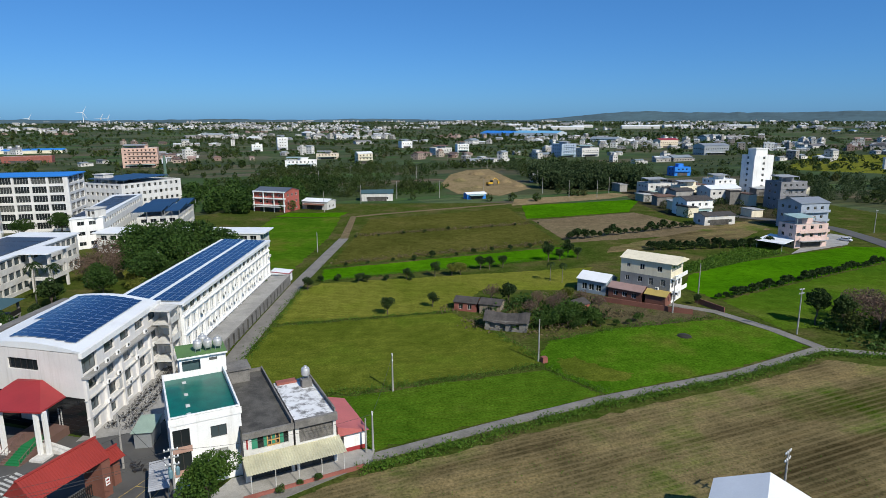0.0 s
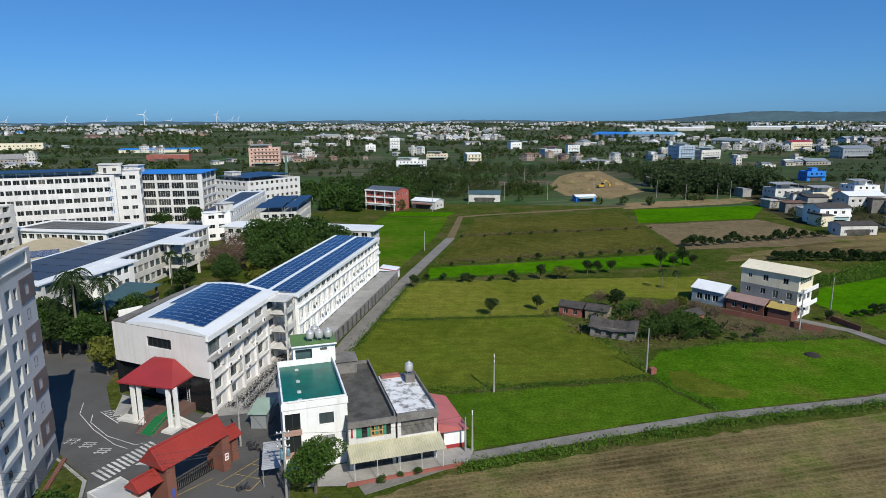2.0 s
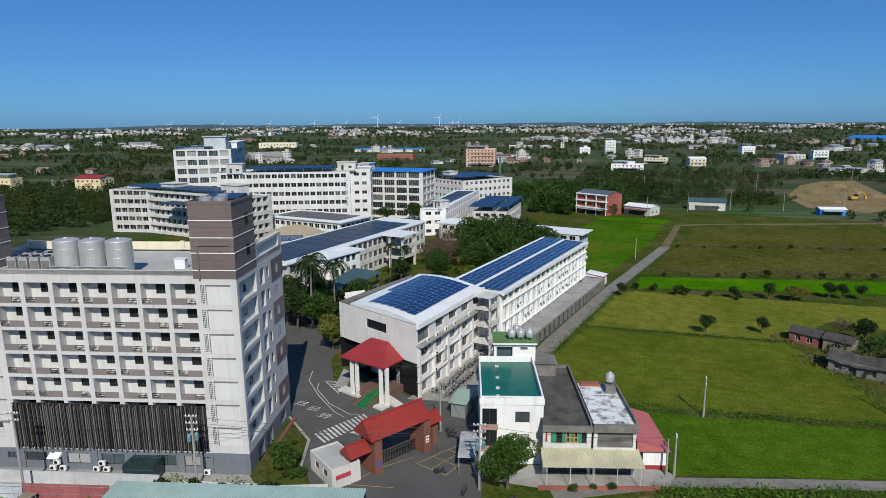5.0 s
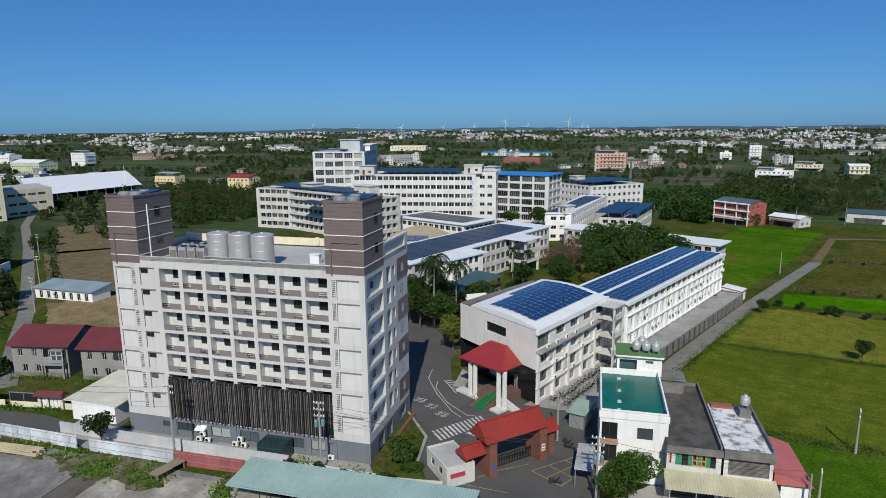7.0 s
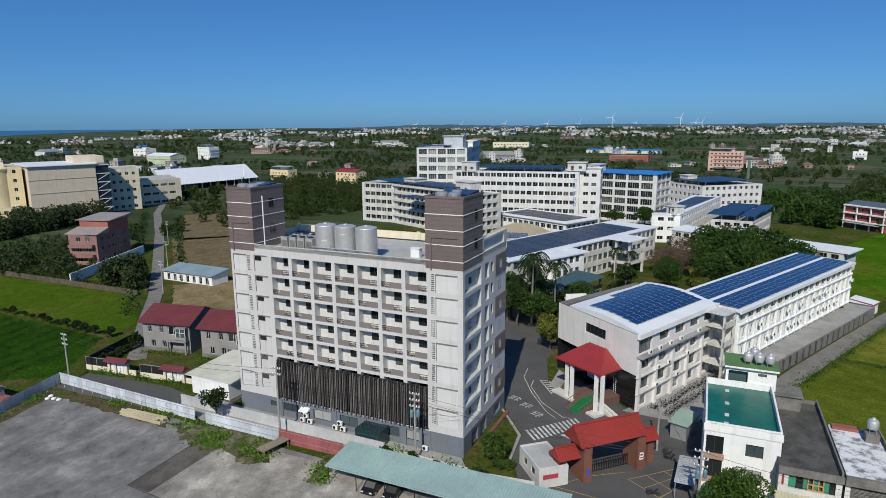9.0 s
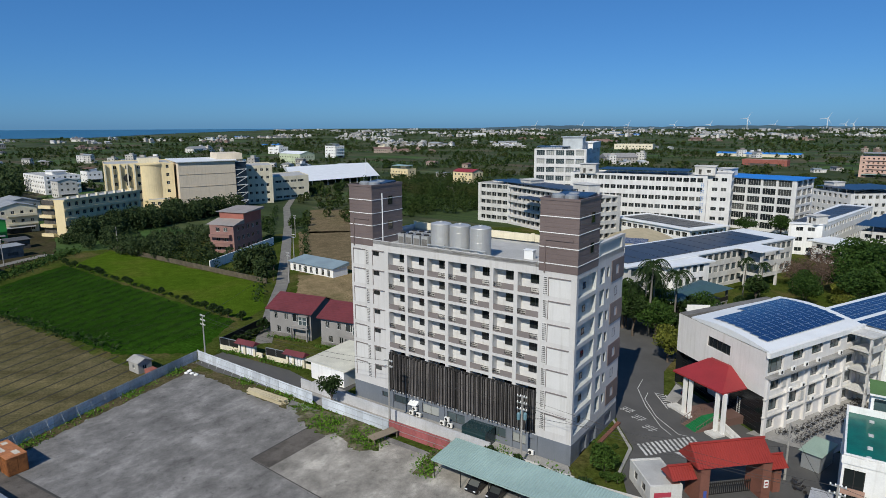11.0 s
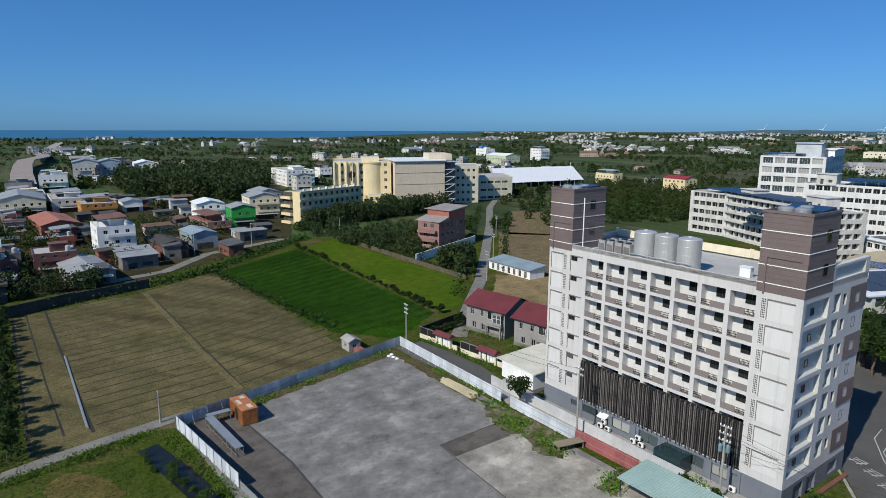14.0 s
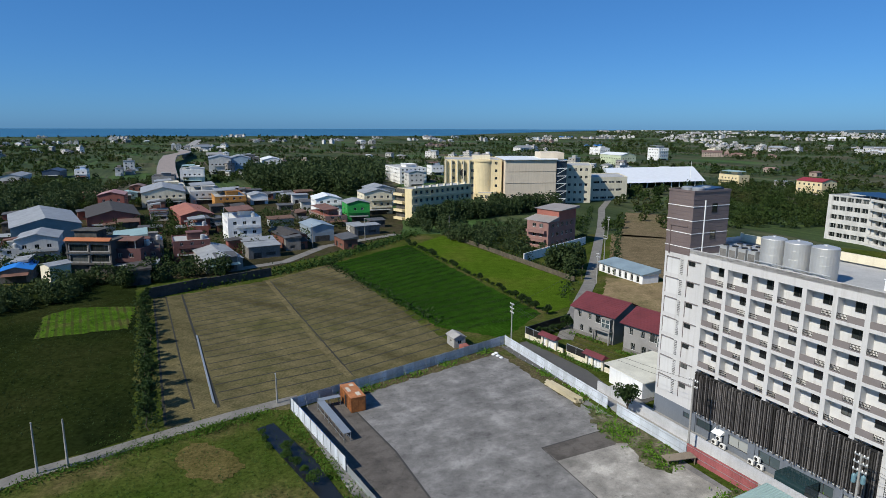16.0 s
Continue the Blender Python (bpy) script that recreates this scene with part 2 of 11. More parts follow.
LEAF_DRY = leaf_mat("leaf_dry", (0.085, 0.065, 0.035), (0.20, 0.16, 0.09))
TWIG = leaf_mat("bare_twig", (0.10, 0.065, 0.05), (0.20, 0.14, 0.11))
LEAF_MID = leaf_mat("leaf_mid_green", (0.014, 0.042, 0.008), (0.062, 0.118, 0.024))
LEAF_PALM = leaf_mat("palm_leaf", (0.010, 0.026, 0.007), (0.038, 0.068, 0.018))
LEAF_MAT = leaf_mat("low_weed_leaf", (0.036, 0.098, 0.010), (0.115, 0.205, 0.024))
LEAF_STREET = leaf_mat("street_tree_leaf", (0.022, 0.062, 0.008), (0.085, 0.155, 0.028))
LEAF_LUSH = leaf_mat("lush_weed_leaf", (0.045, 0.135, 0.010), (0.14, 0.27, 0.03))
SOLAR_DARK = surface("dark_solar_cell", (0.030, 0.036, 0.048), 0.35, amount=0.15, relief=0.0, vary=0.15)
SCHOOL_WHITE = surface("school_wall_paint", (0.66, 0.655, 0.64), 0.78, streak=True, amount=0.14)
HALL_WHITE = surface("hall_wall_paint", (0.70, 0.68, 0.66), 0.75, streak=True, amount=0.08)
# Near-black colour for the shade seen between the screen's slats.
SCREEN_SHADE = surface("screen_gap_shade", (0.012, 0.012, 0.012), 0.8)
RUST_SHEET = surface("rust_red_roof_sheet", (0.20, 0.10, 0.07), 0.75, amount=0.35, stain=0.5)
SHEET = surface("weathered_roof_sheet", (0.32, 0.33, 0.335), 0.55, amount=0.25, stain=0.3, relief=0.05)


# ---- tools ----
class Geo:
    """A mesh in the making: corners, faces and the slot of each face."""

    def __init__(self):
        self.v, self.f, self.m, self.weld = [], [], [], False

    def add(self, verts, faces, m=0):
        k = len(self.v)
        self.v += [tuple(p) for p in verts]
        self.f += [tuple(k + i for i in f) for f in faces]
        self.m += [m] * len(faces)
        return self

    def box(self, x0, y0, z0, x1, y1, z1, m=0):
        return self.add([(x0, y0, z0), (x1, y0, z0), (x1, y1, z0), (x0, y1, z0), (x0, y0, z1), (x1, y0, z1), (x1, y1, z1), (x0, y1, z1)],
                        [(3, 2, 1, 0), (4, 5, 6, 7), (0, 1, 5, 4), (1, 2, 6, 5), (2, 3, 7, 6), (3, 0, 4, 7)], m)

    def prism(self, poly, z0, z1, m=0, top=None):
        """An upright prism on a polygon that runs anticlockwise; top: another polygon for its upper end."""
        n = len(poly)
        zs = z1 if isinstance(z1, (list, tuple)) else [z1] * n
        return self.add([(x, y, z0) for x, y in poly] + [(x, y, z) for (x, y), z in zip(top or poly, zs)],
                        [tuple(range(n - 1, -1, -1)), tuple(range(n, 2 * n))] + [(i, (i + 1) % n, n + (i + 1) % n, n + i) for i in range(n)], m)

    def sheet(self, poly, z, m=0):
        return self.add([(x, y, z) for x, y in poly], [tuple(range(len(poly)))], m)

    def tube(self, p, q, r, n=6, m=0, r2=None):
        p, q = Vector(p), Vector(q)
        d = (q - p).normalized()
        a = d.cross(Vector((0, 0, 1)) if abs(d.z) < 0.9 else Vector((1, 0, 0))).normalized()
        b = d.cross(a)
        ring = [(math.cos(2 * math.pi * i / n), math.sin(2 * math.pi * i / n)) for i in range(n)]
        r2 = r if r2 is None else r2
        return self.add([p + (a * c + b * s) * r for c, s in ring] + [q + (a * c + b * s) * r2 for c, s in ring],
                        [tuple(range(n)), tuple(range(2 * n - 1, n - 1, -1))] + [(i, n + i, n + (i + 1) % n, (i + 1) % n) for i in range(n)], m)

    def lathe(self, x, y, profile, n=20, m=0):
        """Turned about an upright axis; profile: radius and height, from below."""
        k = len(profile)
        verts = [(x + r * math.cos(2 * math.pi * i / n), y + r * math.sin(2 * math.pi * i / n), z) for r, z in profile for i in range(n)]
        faces = [(j * n + i, j * n + (i + 1) % n, (j + 1) * n + (i + 1) % n, (j + 1) * n + i) for j in range(k - 1) for i in range(n)]
        return self.add(verts, faces + [tuple(range(n - 1, -1, -1)), tuple(range((k - 1) * n, k * n))], m)

    def beam(self, p, q, w, h, m=0):
        """A flat bar from p to q, w wide on the ground and h high, its foot on the line."""
        p, q = Vector(p), Vector(q)
        d = (q - p)
        s = Vector((-d.y, d.x, 0)).normalized() * (w / 2)
        up = Vector((0, 0, h))
        return self.add([p - s, p + s, q + s, q - s, p - s + up, p + s + up, q + s + up, q - s + up],
                        [(0, 1, 2, 3), (7, 6, 5, 4), (0, 4, 5, 1), (1, 5, 6, 2), (2, 6, 7, 3), (3, 7, 4, 0)], m)

    def wall(self, a, b, z0, z1, holes=(), depth=0.25, m=0, back=True, reveal=None, back_m=None):
        """A wall face from a to b in plan, outside on the right hand, with holes (s0, s1, z0, z1) that go depth into it."""
        self.weld = True
        a, b = Vector(a), Vector(b)
        d = (b - a)
        length = d.length
        d.normalize()
        inn = Vector((-d.y, d.x))

        def at(s, z, k=0.0):
            p = a + d * s + inn * k
            return (p.x, p.y, z)

        ss = sorted({0.0, length, *(h[0] for h in holes), *(h[1] for h in holes)})
        zs = sorted({z0, z1, *(h[2] for h in holes), *(h[3] for h in holes)})
        ss, zs = [s for s in ss if 0 <= s <= length], [z for z in zs if z0 <= z <= z1]
        for z_a, z_b in zip(zs, zs[1:]):
            run = None
            for s_a, s_b in zip(ss, ss[1:]):
                c, e = (s_a + s_b) / 2, (z_a + z_b) / 2
                solid = not any(h[0] < c < h[1] and h[2] < e < h[3] for h in holes)
                if solid:
                    run = (run[0] if run else s_a, s_b)
                if run and (not solid or s_b == ss[-1]):
                    self.add([at(run[0], z_a), at(run[1], z_a), at(run[1], z_b), at(run[0], z_b)], [(0, 1, 2, 3)], m)
                if not solid:
                    run = None
        r = m if reveal is None else reveal
        for h0, h1, g0, g1 in holes:
            c = [at(h0, g0), at(h1, g0), at(h1, g1), at(h0, g1), at(h0, g0, depth), at(h1, g0, depth), at(h1, g1, depth), at(h0, g1, depth)]
            self.add(c, [(0, 1, 5, 4), (1, 2, 6, 5), (2, 3, 7, 6), (3, 0, 4, 7)], r)
            if back:
                self.add(c[4:], [(0, 1, 2, 3)], r if back_m is None else back_m)
        return self

    def stack(self, poly, levels, m=0):
        """One closed body through rings: each level a height and how far the ring is drawn in."""
        n, c = len(poly), (sum(p[0] for p in poly) / len(poly), sum(p[1] for p in poly) / len(poly))
        verts = [(x - inset * (1 if x > c[0] else -1), y - inset * (1 if y > c[1] else -1), z) for z, inset in levels for x, y in poly]
        k = len(levels)
        return self.add(verts, [tuple(range(n - 1, -1, -1)), tuple(range((k - 1) * n, k * n))] + [(j * n + i, j * n + (i + 1) % n, (j + 1) * n + (i + 1) % n, (j + 1) * n + i) for j in range(k - 1) for i in range(n)], m)

    def mesh(self, name, mats):
        me = bpy.data.meshes.new(name)
        if self.weld:
            first, to, kept = {}, [], []
            for p in self.v:
                key = tuple(round(c, 3) for c in p)
                if key not in first:
                    first[key] = len(kept)
                    kept.append(p)
                to.append(first[key])
            self.v, self.f = kept, [tuple(to[i] for i in f) for f in self.f]
        me.from_pydata(self.v, [], self.f)
        for mat in (mats if isinstance(mats, (list, tuple)) else [mats]):
            me.materials.append(mat)
        if any(self.m):
            me.polygons.foreach_set("material_index", self.m)
        return me


def thing(name, label, category, m=None, group="", kind=""):
    """An empty at a thing's base, which parents its parts."""
    ob = tagged(new(name), label, category, group, kind)
    ob.empty_display_size = 0.5
    if m is not None:
        ob.matrix_basis = m
    return ob


def part(name, geo, material, parent, label="", m=None):
    ob = new(name, geo if isinstance(geo, bpy.types.Mesh) else geo.mesh(name, material))
    ob.parent = parent
    if m is not None:
        ob.matrix_basis = m
    if label:
        ob["label"] = label
    return ob


def single(name, geo, material, label, category, m=None, group="", kind=""):
    """A thing of one mesh."""
    ob = tagged(new(name, geo if isinstance(geo, bpy.types.Mesh) else geo.mesh(name, material)), label, category, group, kind)
    if m is not None:
        ob.matrix_basis = m
    return ob


def spot(x, y, turn=0.0, z=0.0):
    return pose(x, y, z, 0, 0, turn)


MESHES = {}


def shared(key, make):
    if key not in MESHES:
        MESHES[key] = make()
    return MESHES[key]


def window_meshes(w, h, panes, frame_mat, glass):
    def make():
        g, p, b = Geo(), Geo(), 0.05 if w < 1.2 else 0.07
        g.box(0, 0, 0, w, 0.06, b), g.box(0, 0, h - b, w, 0.06, h), g.box(0, 0, b, b, 0.06, h - b), g.box(w - b, 0, b, w, 0.06, h - b)
        for i in range(1, panes):
            g.box(w * i / panes - b / 2, 0, b, w * i / panes + b / 2, 0.06, h - b)
        p.box(b, 0.025, b, w - b, 0.04, h - b)
        return g.mesh("window", frame_mat), p.mesh("pane", glass)

    return shared(("win", round(w, 2), round(h, 2), panes, frame_mat.name, glass.name), make)


def wall_pose(a, b, s, z, k=0.0):
    """The pose of something set into the wall face from a to b, s along, z up and k deep."""
    a, b = Vector(a), Vector(b)
    d = (b - a).normalized()
    p = a + d * s + Vector((-d.y, d.x)) * k
    return Matrix.Translation((p.x, p.y, z)) @ Matrix.Rotation(math.atan2(d.y, d.x), 4, "Z")


def put_windows(parent, a, b, holes, depth, panes=2, frame_mat=None, glass=None):
    for h0, h1, g0, g1 in holes:
        w, p = window_meshes(h1 - h0, g1 - g0, panes, frame_mat or FRAME_DARK, glass or GLASS)
        ob = part("window", w, None, parent, m=wall_pose(a, b, h0, g0, depth - 0.08))
        part("pane", p, None, ob)


def grid_holes(length, first, step, width, floors, sill, height, rise, end=None):
    """Windows in a row on every floor."""
    out = []
    s = first
    while s + width <= (end or length) + 1e-6:
        out += [(s, s + width, sill + f * rise, sill + f * rise + height) for f in floors]
        s += step
    return out


def building(name, label, m, poly, h, wall_mat, floors=1, base=0.0, win=None, sides=None, roof="flat", roof_mat=None, parapet=0.7, over=0.25, panes=2, frame_mat=None, glass=None,
             far=False, category="building", depth=0.2, trim=None, group="", pitch=0.22):
    """A building on a plan that runs anticlockwise. win: width, step, sill above each floor, height; sides: which walls have windows."""
    b = thing(name, label, category, m, group)
    n = len(poly)
    step_up = (h - base) / floors
    walls = Geo()
    for i in range(n):
        a, c = Vector(poly[i]), Vector(poly[(i + 1) % n])
        length = (c - a).length
        holes = []
        if win and (sides is None or i in sides):
            w, step, sill, height = win
            count = int((length - 0.8) // step)
            if count > 0:
                first = (length - (count - 1) * step - w) / 2
                holes = [(first + k * step, first + k * step + w, base + f * step_up + sill, base + f * step_up + sill + height) for k in range(count) for f in range(floors)]
        walls.wall(a, c, 0, h, holes, depth)
        centre = Vector((sum(q[0] for q in poly) / n, sum(q[1] for q in poly) / n, 0))
        spot_ = (m @ centre) if m is not None else centre
        out = (m.to_3x3() if m is not None else Matrix.Identity(3)) @ Vector(((c - a).y, (a - c).x, 0))
        if far and out.dot(spot_) > 0 and spot_.length > 200:
            pass
        elif far:
            if spot_.length > 420 and holes:
                g = Geo()
                for h0, h1, g0, g1 in holes:
                    g.box(h0, depth - 0.12, g0, h1, depth - 0.06, g1)
                tagged(part("glazing", g, glass or GLASS, b, m=wall_pose(a, c, 0, 0, 0)), kind="stuff")
                holes = []
            for h0, h1, g0, g1 in holes:
                wm = shared(("farwin", round(h1 - h0, 2), round(g1 - g0, 2), panes, (frame_mat or FRAME_WHITE).name, (glass or GLASS).name), lambda: far_window(h1 - h0, g1 - g0, panes, frame_mat or FRAME_WHITE, glass or GLASS))
                part("window", wm, None, b, m=wall_pose(a, c, h0, g0, depth - 0.07))
        else:
            put_windows(b, a, c, holes, depth, panes, frame_mat, glass)
    part("wall", walls, wall_mat, b)
    c = Vector((sum(p[0] for p in poly) / n, sum(p[1] for p in poly) / n))
    grow = lambda k: [tuple(Vector(p) + (Vector(p) - c).normalized() * k * 1.4) for p in poly]
    if roof == "flat":
        part("roof", Geo().prism(grow(-0.15), h - 0.02 - parapet * 0.8, h - parapet * 0.8 + 0.1), roof_mat or ROOF_GREY, b)
        g = Geo()
        g.weld = True
        inner = grow(-0.22)
        for i in range(n):
            k = (i + 1) % n
            g.add([(*poly[i], h), (*poly[k], h), (*inner[k], h), (*inner[i], h), (*inner[k], h - parapet), (*inner[i], h - parapet)], [(0, 1, 2, 3), (3, 2, 4, 5)])
        part("parapet", g, trim or wall_mat, b)
    elif roof == "slab":
        part("roof", Geo().prism(grow(over), h, h + 0.35), roof_mat or ROOF_GREY, b)
    elif roof in ("gable", "gable_y"):
        p = [Vector(q) for q in poly]
        if roof == "gable_y":
            p = p[1:] + p[:1]
        o = over
        u, v = (p[1] - p[0]).normalized(), (p[3] - p[0]).normalized()
        q = [p[0] - u * o - v * o, p[1] + u * o - v * o, p[2] + u * o + v * o, p[3] - u * o + v * o]
        up = (p[3] - p[0]).length * pitch
        ra, rb = (q[0] + q[3]) / 2, (q[1] + q[2]) / 2
        th = 0.12
        lo = h - up * o / ((p[3] - p[0]).length / 2)
        v3 = lambda w, z: (w.x, w.y, z)
        part("roof", Geo().add([v3(q[0], lo), v3(q[1], lo), v3(q[2], lo), v3(q[3], lo), v3(ra, h + up), v3(rb, h + up), v3(q[0], lo + th), v3(q[1], lo + th), v3(q[2], lo + th), v3(q[3], lo + th), v3(ra, h + up + th), v3(rb, h + up + th)],
                               [(6, 7, 11, 10), (8, 9, 10, 11), (1, 0, 4, 5), (3, 2, 5, 4), (0, 1, 7, 6), (2, 3, 9, 8), (0, 6, 10, 4), (3, 4, 10, 9), (1, 5, 11, 7), (2, 8, 11, 5)]), roof_mat or ROOF_GREY, b)
        part("gable", Geo().add([v3(p[0], h), v3(p[3], h), v3((p[0] + p[3]) / 2, h + up)], [(0, 2, 1)]), wall_mat, b)
        part("gable", Geo().add([v3(p[1], h), v3(p[2], h), v3((p[1] + p[2]) / 2, h + up)], [(0, 1, 2)]), wall_mat, b)
    return b


def far_window(w, h, panes, frame_mat, glass):
    g, b = Geo(), 0.06
    step = (w - b) / panes
    g.wall((0, -0.02), (w, -0.02), 0, h, [(b + i * step, (i + 1) * step, b, h - b) for i in range(panes)], 0.05, back_m=1)
    for p, q in (((0, 0.03), (0, -0.02)), ((w, -0.02), (w, 0.03))):
        g.wall(p, q, 0, h)
    return g.mesh("window", [frame_mat, glass])


def rect(w, d, x=0.0, y=0.0):
    return [(x, y), (x + w, y), (x + w, y + d), (x, y + d)]


def solar_array(parent, cols, rows, origin, u, v, size=(1.0, 1.65), gap=0.02, mat=None, bow=None):
    """Panels in a grid on a roof, each one a part; u and v: the two ways along the roof."""
    pm = shared(("panel", size, (mat or SOLAR).name), lambda: panel_mesh(size, mat or SOLAR))
    u, v = Vector(u).normalized(), Vector(v).normalized()
    for i in range(cols):
        for k in range(rows):
            p = Vector(origin) + u * i * (size[0] + gap) + v * k * (size[1] + gap)
            vv = v
            if bow:
                p.z += bow(k, rows)
                vv = (v + Vector((0, 0, (bow(k + 1, rows) - bow(k, rows)) / (size[1] + gap)))).normalized()
            n = u.cross(vv).normalized()
            rot = Matrix((u, n.cross(u), n)).transposed().to_4x4()
            part("solar_panel", pm, None, parent, m=Matrix.Translation(p) @ rot)


def panel_mesh(size, mat):
    """A framed panel: cells and thin frame lines in one skin."""
    g = Geo()
    g.weld = True
    xs, ys = [], []
    for cuts, length, n in ((xs, size[0], 1), (ys, size[1], 1)):
        cuts += [0.0, 0.028]
        for i in range(n):
            a, b = 0.028 + (length - 0.056) * i / n, 0.028 + (length - 0.056) * (i + 1) / n
            cuts += ([] if i == 0 else [a + 0.006]) + [b - 0.006 if i < n - 1 else b]
        cuts.append(length)
    for i in range(len(xs) - 1):
        for k in range(len(ys) - 1):
            cell = i % 2 == 1 and k % 2 == 1
            g.add([(xs[i], ys[k], 0.04), (xs[i + 1], ys[k], 0.04), (xs[i + 1], ys[k + 1], 0.04), (xs[i], ys[k + 1], 0.04)], [(0, 1, 2, 3)], 0 if cell else 1)
    w, d = size
    for a, b in (((0, 0), (w, 0)), ((w, 0), (w, d)), ((w, d), (0, d)), ((0, d), (0, 0))):
        g.add([(*a, 0), (*b, 0), (*b, 0.04), (*a, 0.04)], [(0, 1, 2, 3)], 1)
    return g.mesh("solar_panel", [mat, SOLAR_FRAME])


# ---- ground, roads, fields, water, hills ----
def rise(x, y):
    """The plain lifts very slightly far out."""
    r = math.hypot(x, y)
    return 0.0 if r < 1500 else 26.0 * ((r - 1500) / 3400) ** 1.2


def around(azimuth, r):
    a = radians(azimuth)
    return -math.sin(a) * r, math.cos(a) * r


def plain_mat():
    """The patchwork of far fields: small plots in greens and browns, with woods between."""
    m, t, b = nodes_of("farmland")
    g = t.nodes.new("ShaderNodeNewGeometry")
    mp = t.nodes.new("ShaderNodeMapping")
    mp.vector_type = "TEXTURE"
    mp.inputs["Rotation"].default_value, mp.inputs["Scale"].default_value = (0, 0, radians(24)), (95, 34, 1)
    link(t, g.outputs["Position"], mp.inputs["Vector"])
    v = t.nodes.new("ShaderNodeTexVoronoi")
    v.distance, v.inputs["Scale"].default_value = "CHEBYCHEV", 1.0
    v.inputs["Randomness"].default_value = 0.75
    link(t, mp.outputs["Vector"], v.inputs["Vector"])
    s = t.nodes.new("ShaderNodeSeparateColor")
    link(t, v.outputs["Color"], s.inputs["Color"])
    plots = ramp(t, s.outputs["Red"], [(0.0, (0.036, 0.060, 0.022)), (0.2, (0.060, 0.068, 0.030)), (0.36, (0.040, 0.082, 0.022)), (0.5, (0.105, 0.085, 0.058)),
                                       (0.62, (0.046, 0.066, 0.026)), (0.74, (0.056, 0.104, 0.030)), (0.86, (0.098, 0.086, 0.062)), (1.0, (0.040, 0.070, 0.024))])
    strips = noise_tex(t, 1.0, 2, 0.5, stretch=(0.006, 0.16, 1.0, 24))
    plots = mix(t, 1.0, plots, ramp(t, strips, [(0.35, (0.62, 0.68, 0.62)), (0.5, (1.0, 1.0, 1.0)), (0.66, (1.3, 1.26, 1.15))]), "MULTIPLY")
    woods = ramp(t, noise_tex(t, 0.006, 6, 0.65), [(0.50, (0, 0, 0)), (0.60, (1, 1, 1))])
    col = mix(t, woods, plots, ramp(t, noise_tex(t, 0.08, 5), [(0.3, (0.02, 0.035, 0.015)), (0.7, (0.05, 0.07, 0.028))]))
    col = mix(t, 1.0, col, ramp(t, noise_tex(t, 0.5, 5, 0.7), [(0.3, (0.7, 0.72, 0.7)), (0.7, (1.2, 1.18, 1.15))]), "MULTIPLY")
    link(t, col, b.inputs["Base Color"])
    b.inputs["Roughness"].default_value = 0.95
    b.inputs["Specular IOR Level"].default_value = 0.1
    bump(t, b, noise_tex(t, 0.6, 4), 0.4, 0.3)
    return m


FARMLAND = plain_mat()
RINGS = [0, 60, 150, 300, 500, 800, 1100, 1500, 1800, 2100, 2500, 2900, 3300, 3800, 4300, 4850]


def ring_sheet(az0, az1, n, rings, lift, wobble=0.0):
    g = Geo()
    for k, r in enumerate(rings):
        for i in range(n + 1):
            az = az0 + (az1 - az0) * i / n
            rr = r + (wobble * noise.noise((az * 0.15, 3.1, 0)) if k == 0 else 0)
            if wobble:
                rr = min(rings[-1] + k * 0.01, max(rr, 2550 + max(0.0, (90 - az) / 18) * 2250))
            x, y = around(az, rr)
            g.v.append((x, y, rise(x, y) + lift))
    for k in range(len(rings) - 1):
        for i in range(n):
            a = k * (n + 1) + i
            g.f.append((a, a + n + 1, a + n + 2, a + 1))
            g.m.append(0)
    return g


single("ground", ring_sheet(0, 360, 120, RINGS, 0.0), FARMLAND, "wide plain of small green and brown farm plots", "ground", kind="structure")

sea_m, sea_t, sea_b = nodes_of("sea_water")
link(sea_t, ramp(sea_t, noise_tex(sea_t, 0.004, 3), [(0.3, (0.015, 0.09, 0.16)), (0.7, (0.03, 0.13, 0.20))]), sea_b.inputs["Base Color"])
sea_b.inputs["Roughness"].default_value = 0.35
bump(sea_t, sea_b, noise_tex(sea_t, 0.15, 4), 0.5, 1.0)
single("water", ring_sheet(72, 150, 60, [2550, 2900, 3300, 3800, 4300, 4850], 0.6, 180), sea_m, "blue sea beyond the coast villages", "sea", kind="structure")

# The blue haze of distance is mixed into the hills' base colour.
HAZY_HILL = surface("hazy_wooded_hill", (0.055, 0.105, 0.125), 0.95, amount=0.3, grain=0.03, stain=0.004, relief=0.0)


def hills(az0, az1, r, low, high, seed, steps=160):
    """A wooded ridge."""
    g = Geo()
    for i in range(steps + 1):
        az = az0 + (az1 - az0) * i / steps
        fade = min(1.0, i / 40, (steps - i) / 40)
        h = (low + (high - low) * (0.5 + 0.5 * noise.noise((az * 0.11, seed, 0)))) * fade * fade * (3 - 2 * fade) + 5 * noise.noise((az * 1.3, seed, 1)) * fade + 2 * noise.noise((az * 6, seed, 2))
        base = rise(*around(az, r))
        for k, (dr, f) in enumerate(((-260, 0.0), (-120, 0.62), (0, 1.0), (160, 0.0))):
            g.v.append((*around(az, r + dr), base - 2 + max(0.3, h) * f))
    for i in range(steps):
        for k in range(3):
            a = i * 4 + k
            g.f.append((a, a + 4, a + 5, a + 1))
            g.m.append(0)
    return g


single("hills", hills(-60, -4, 4300, 40, 78, 1.7), HAZY_HILL, "long low wooded hills on the skyline", "hills", kind="structure")
single("hills", hills(-8, 66, 4400, 6, 30, 4.2, 220), HAZY_HILL, "faint low wooded ridge on the skyline", "hills", kind="structure")


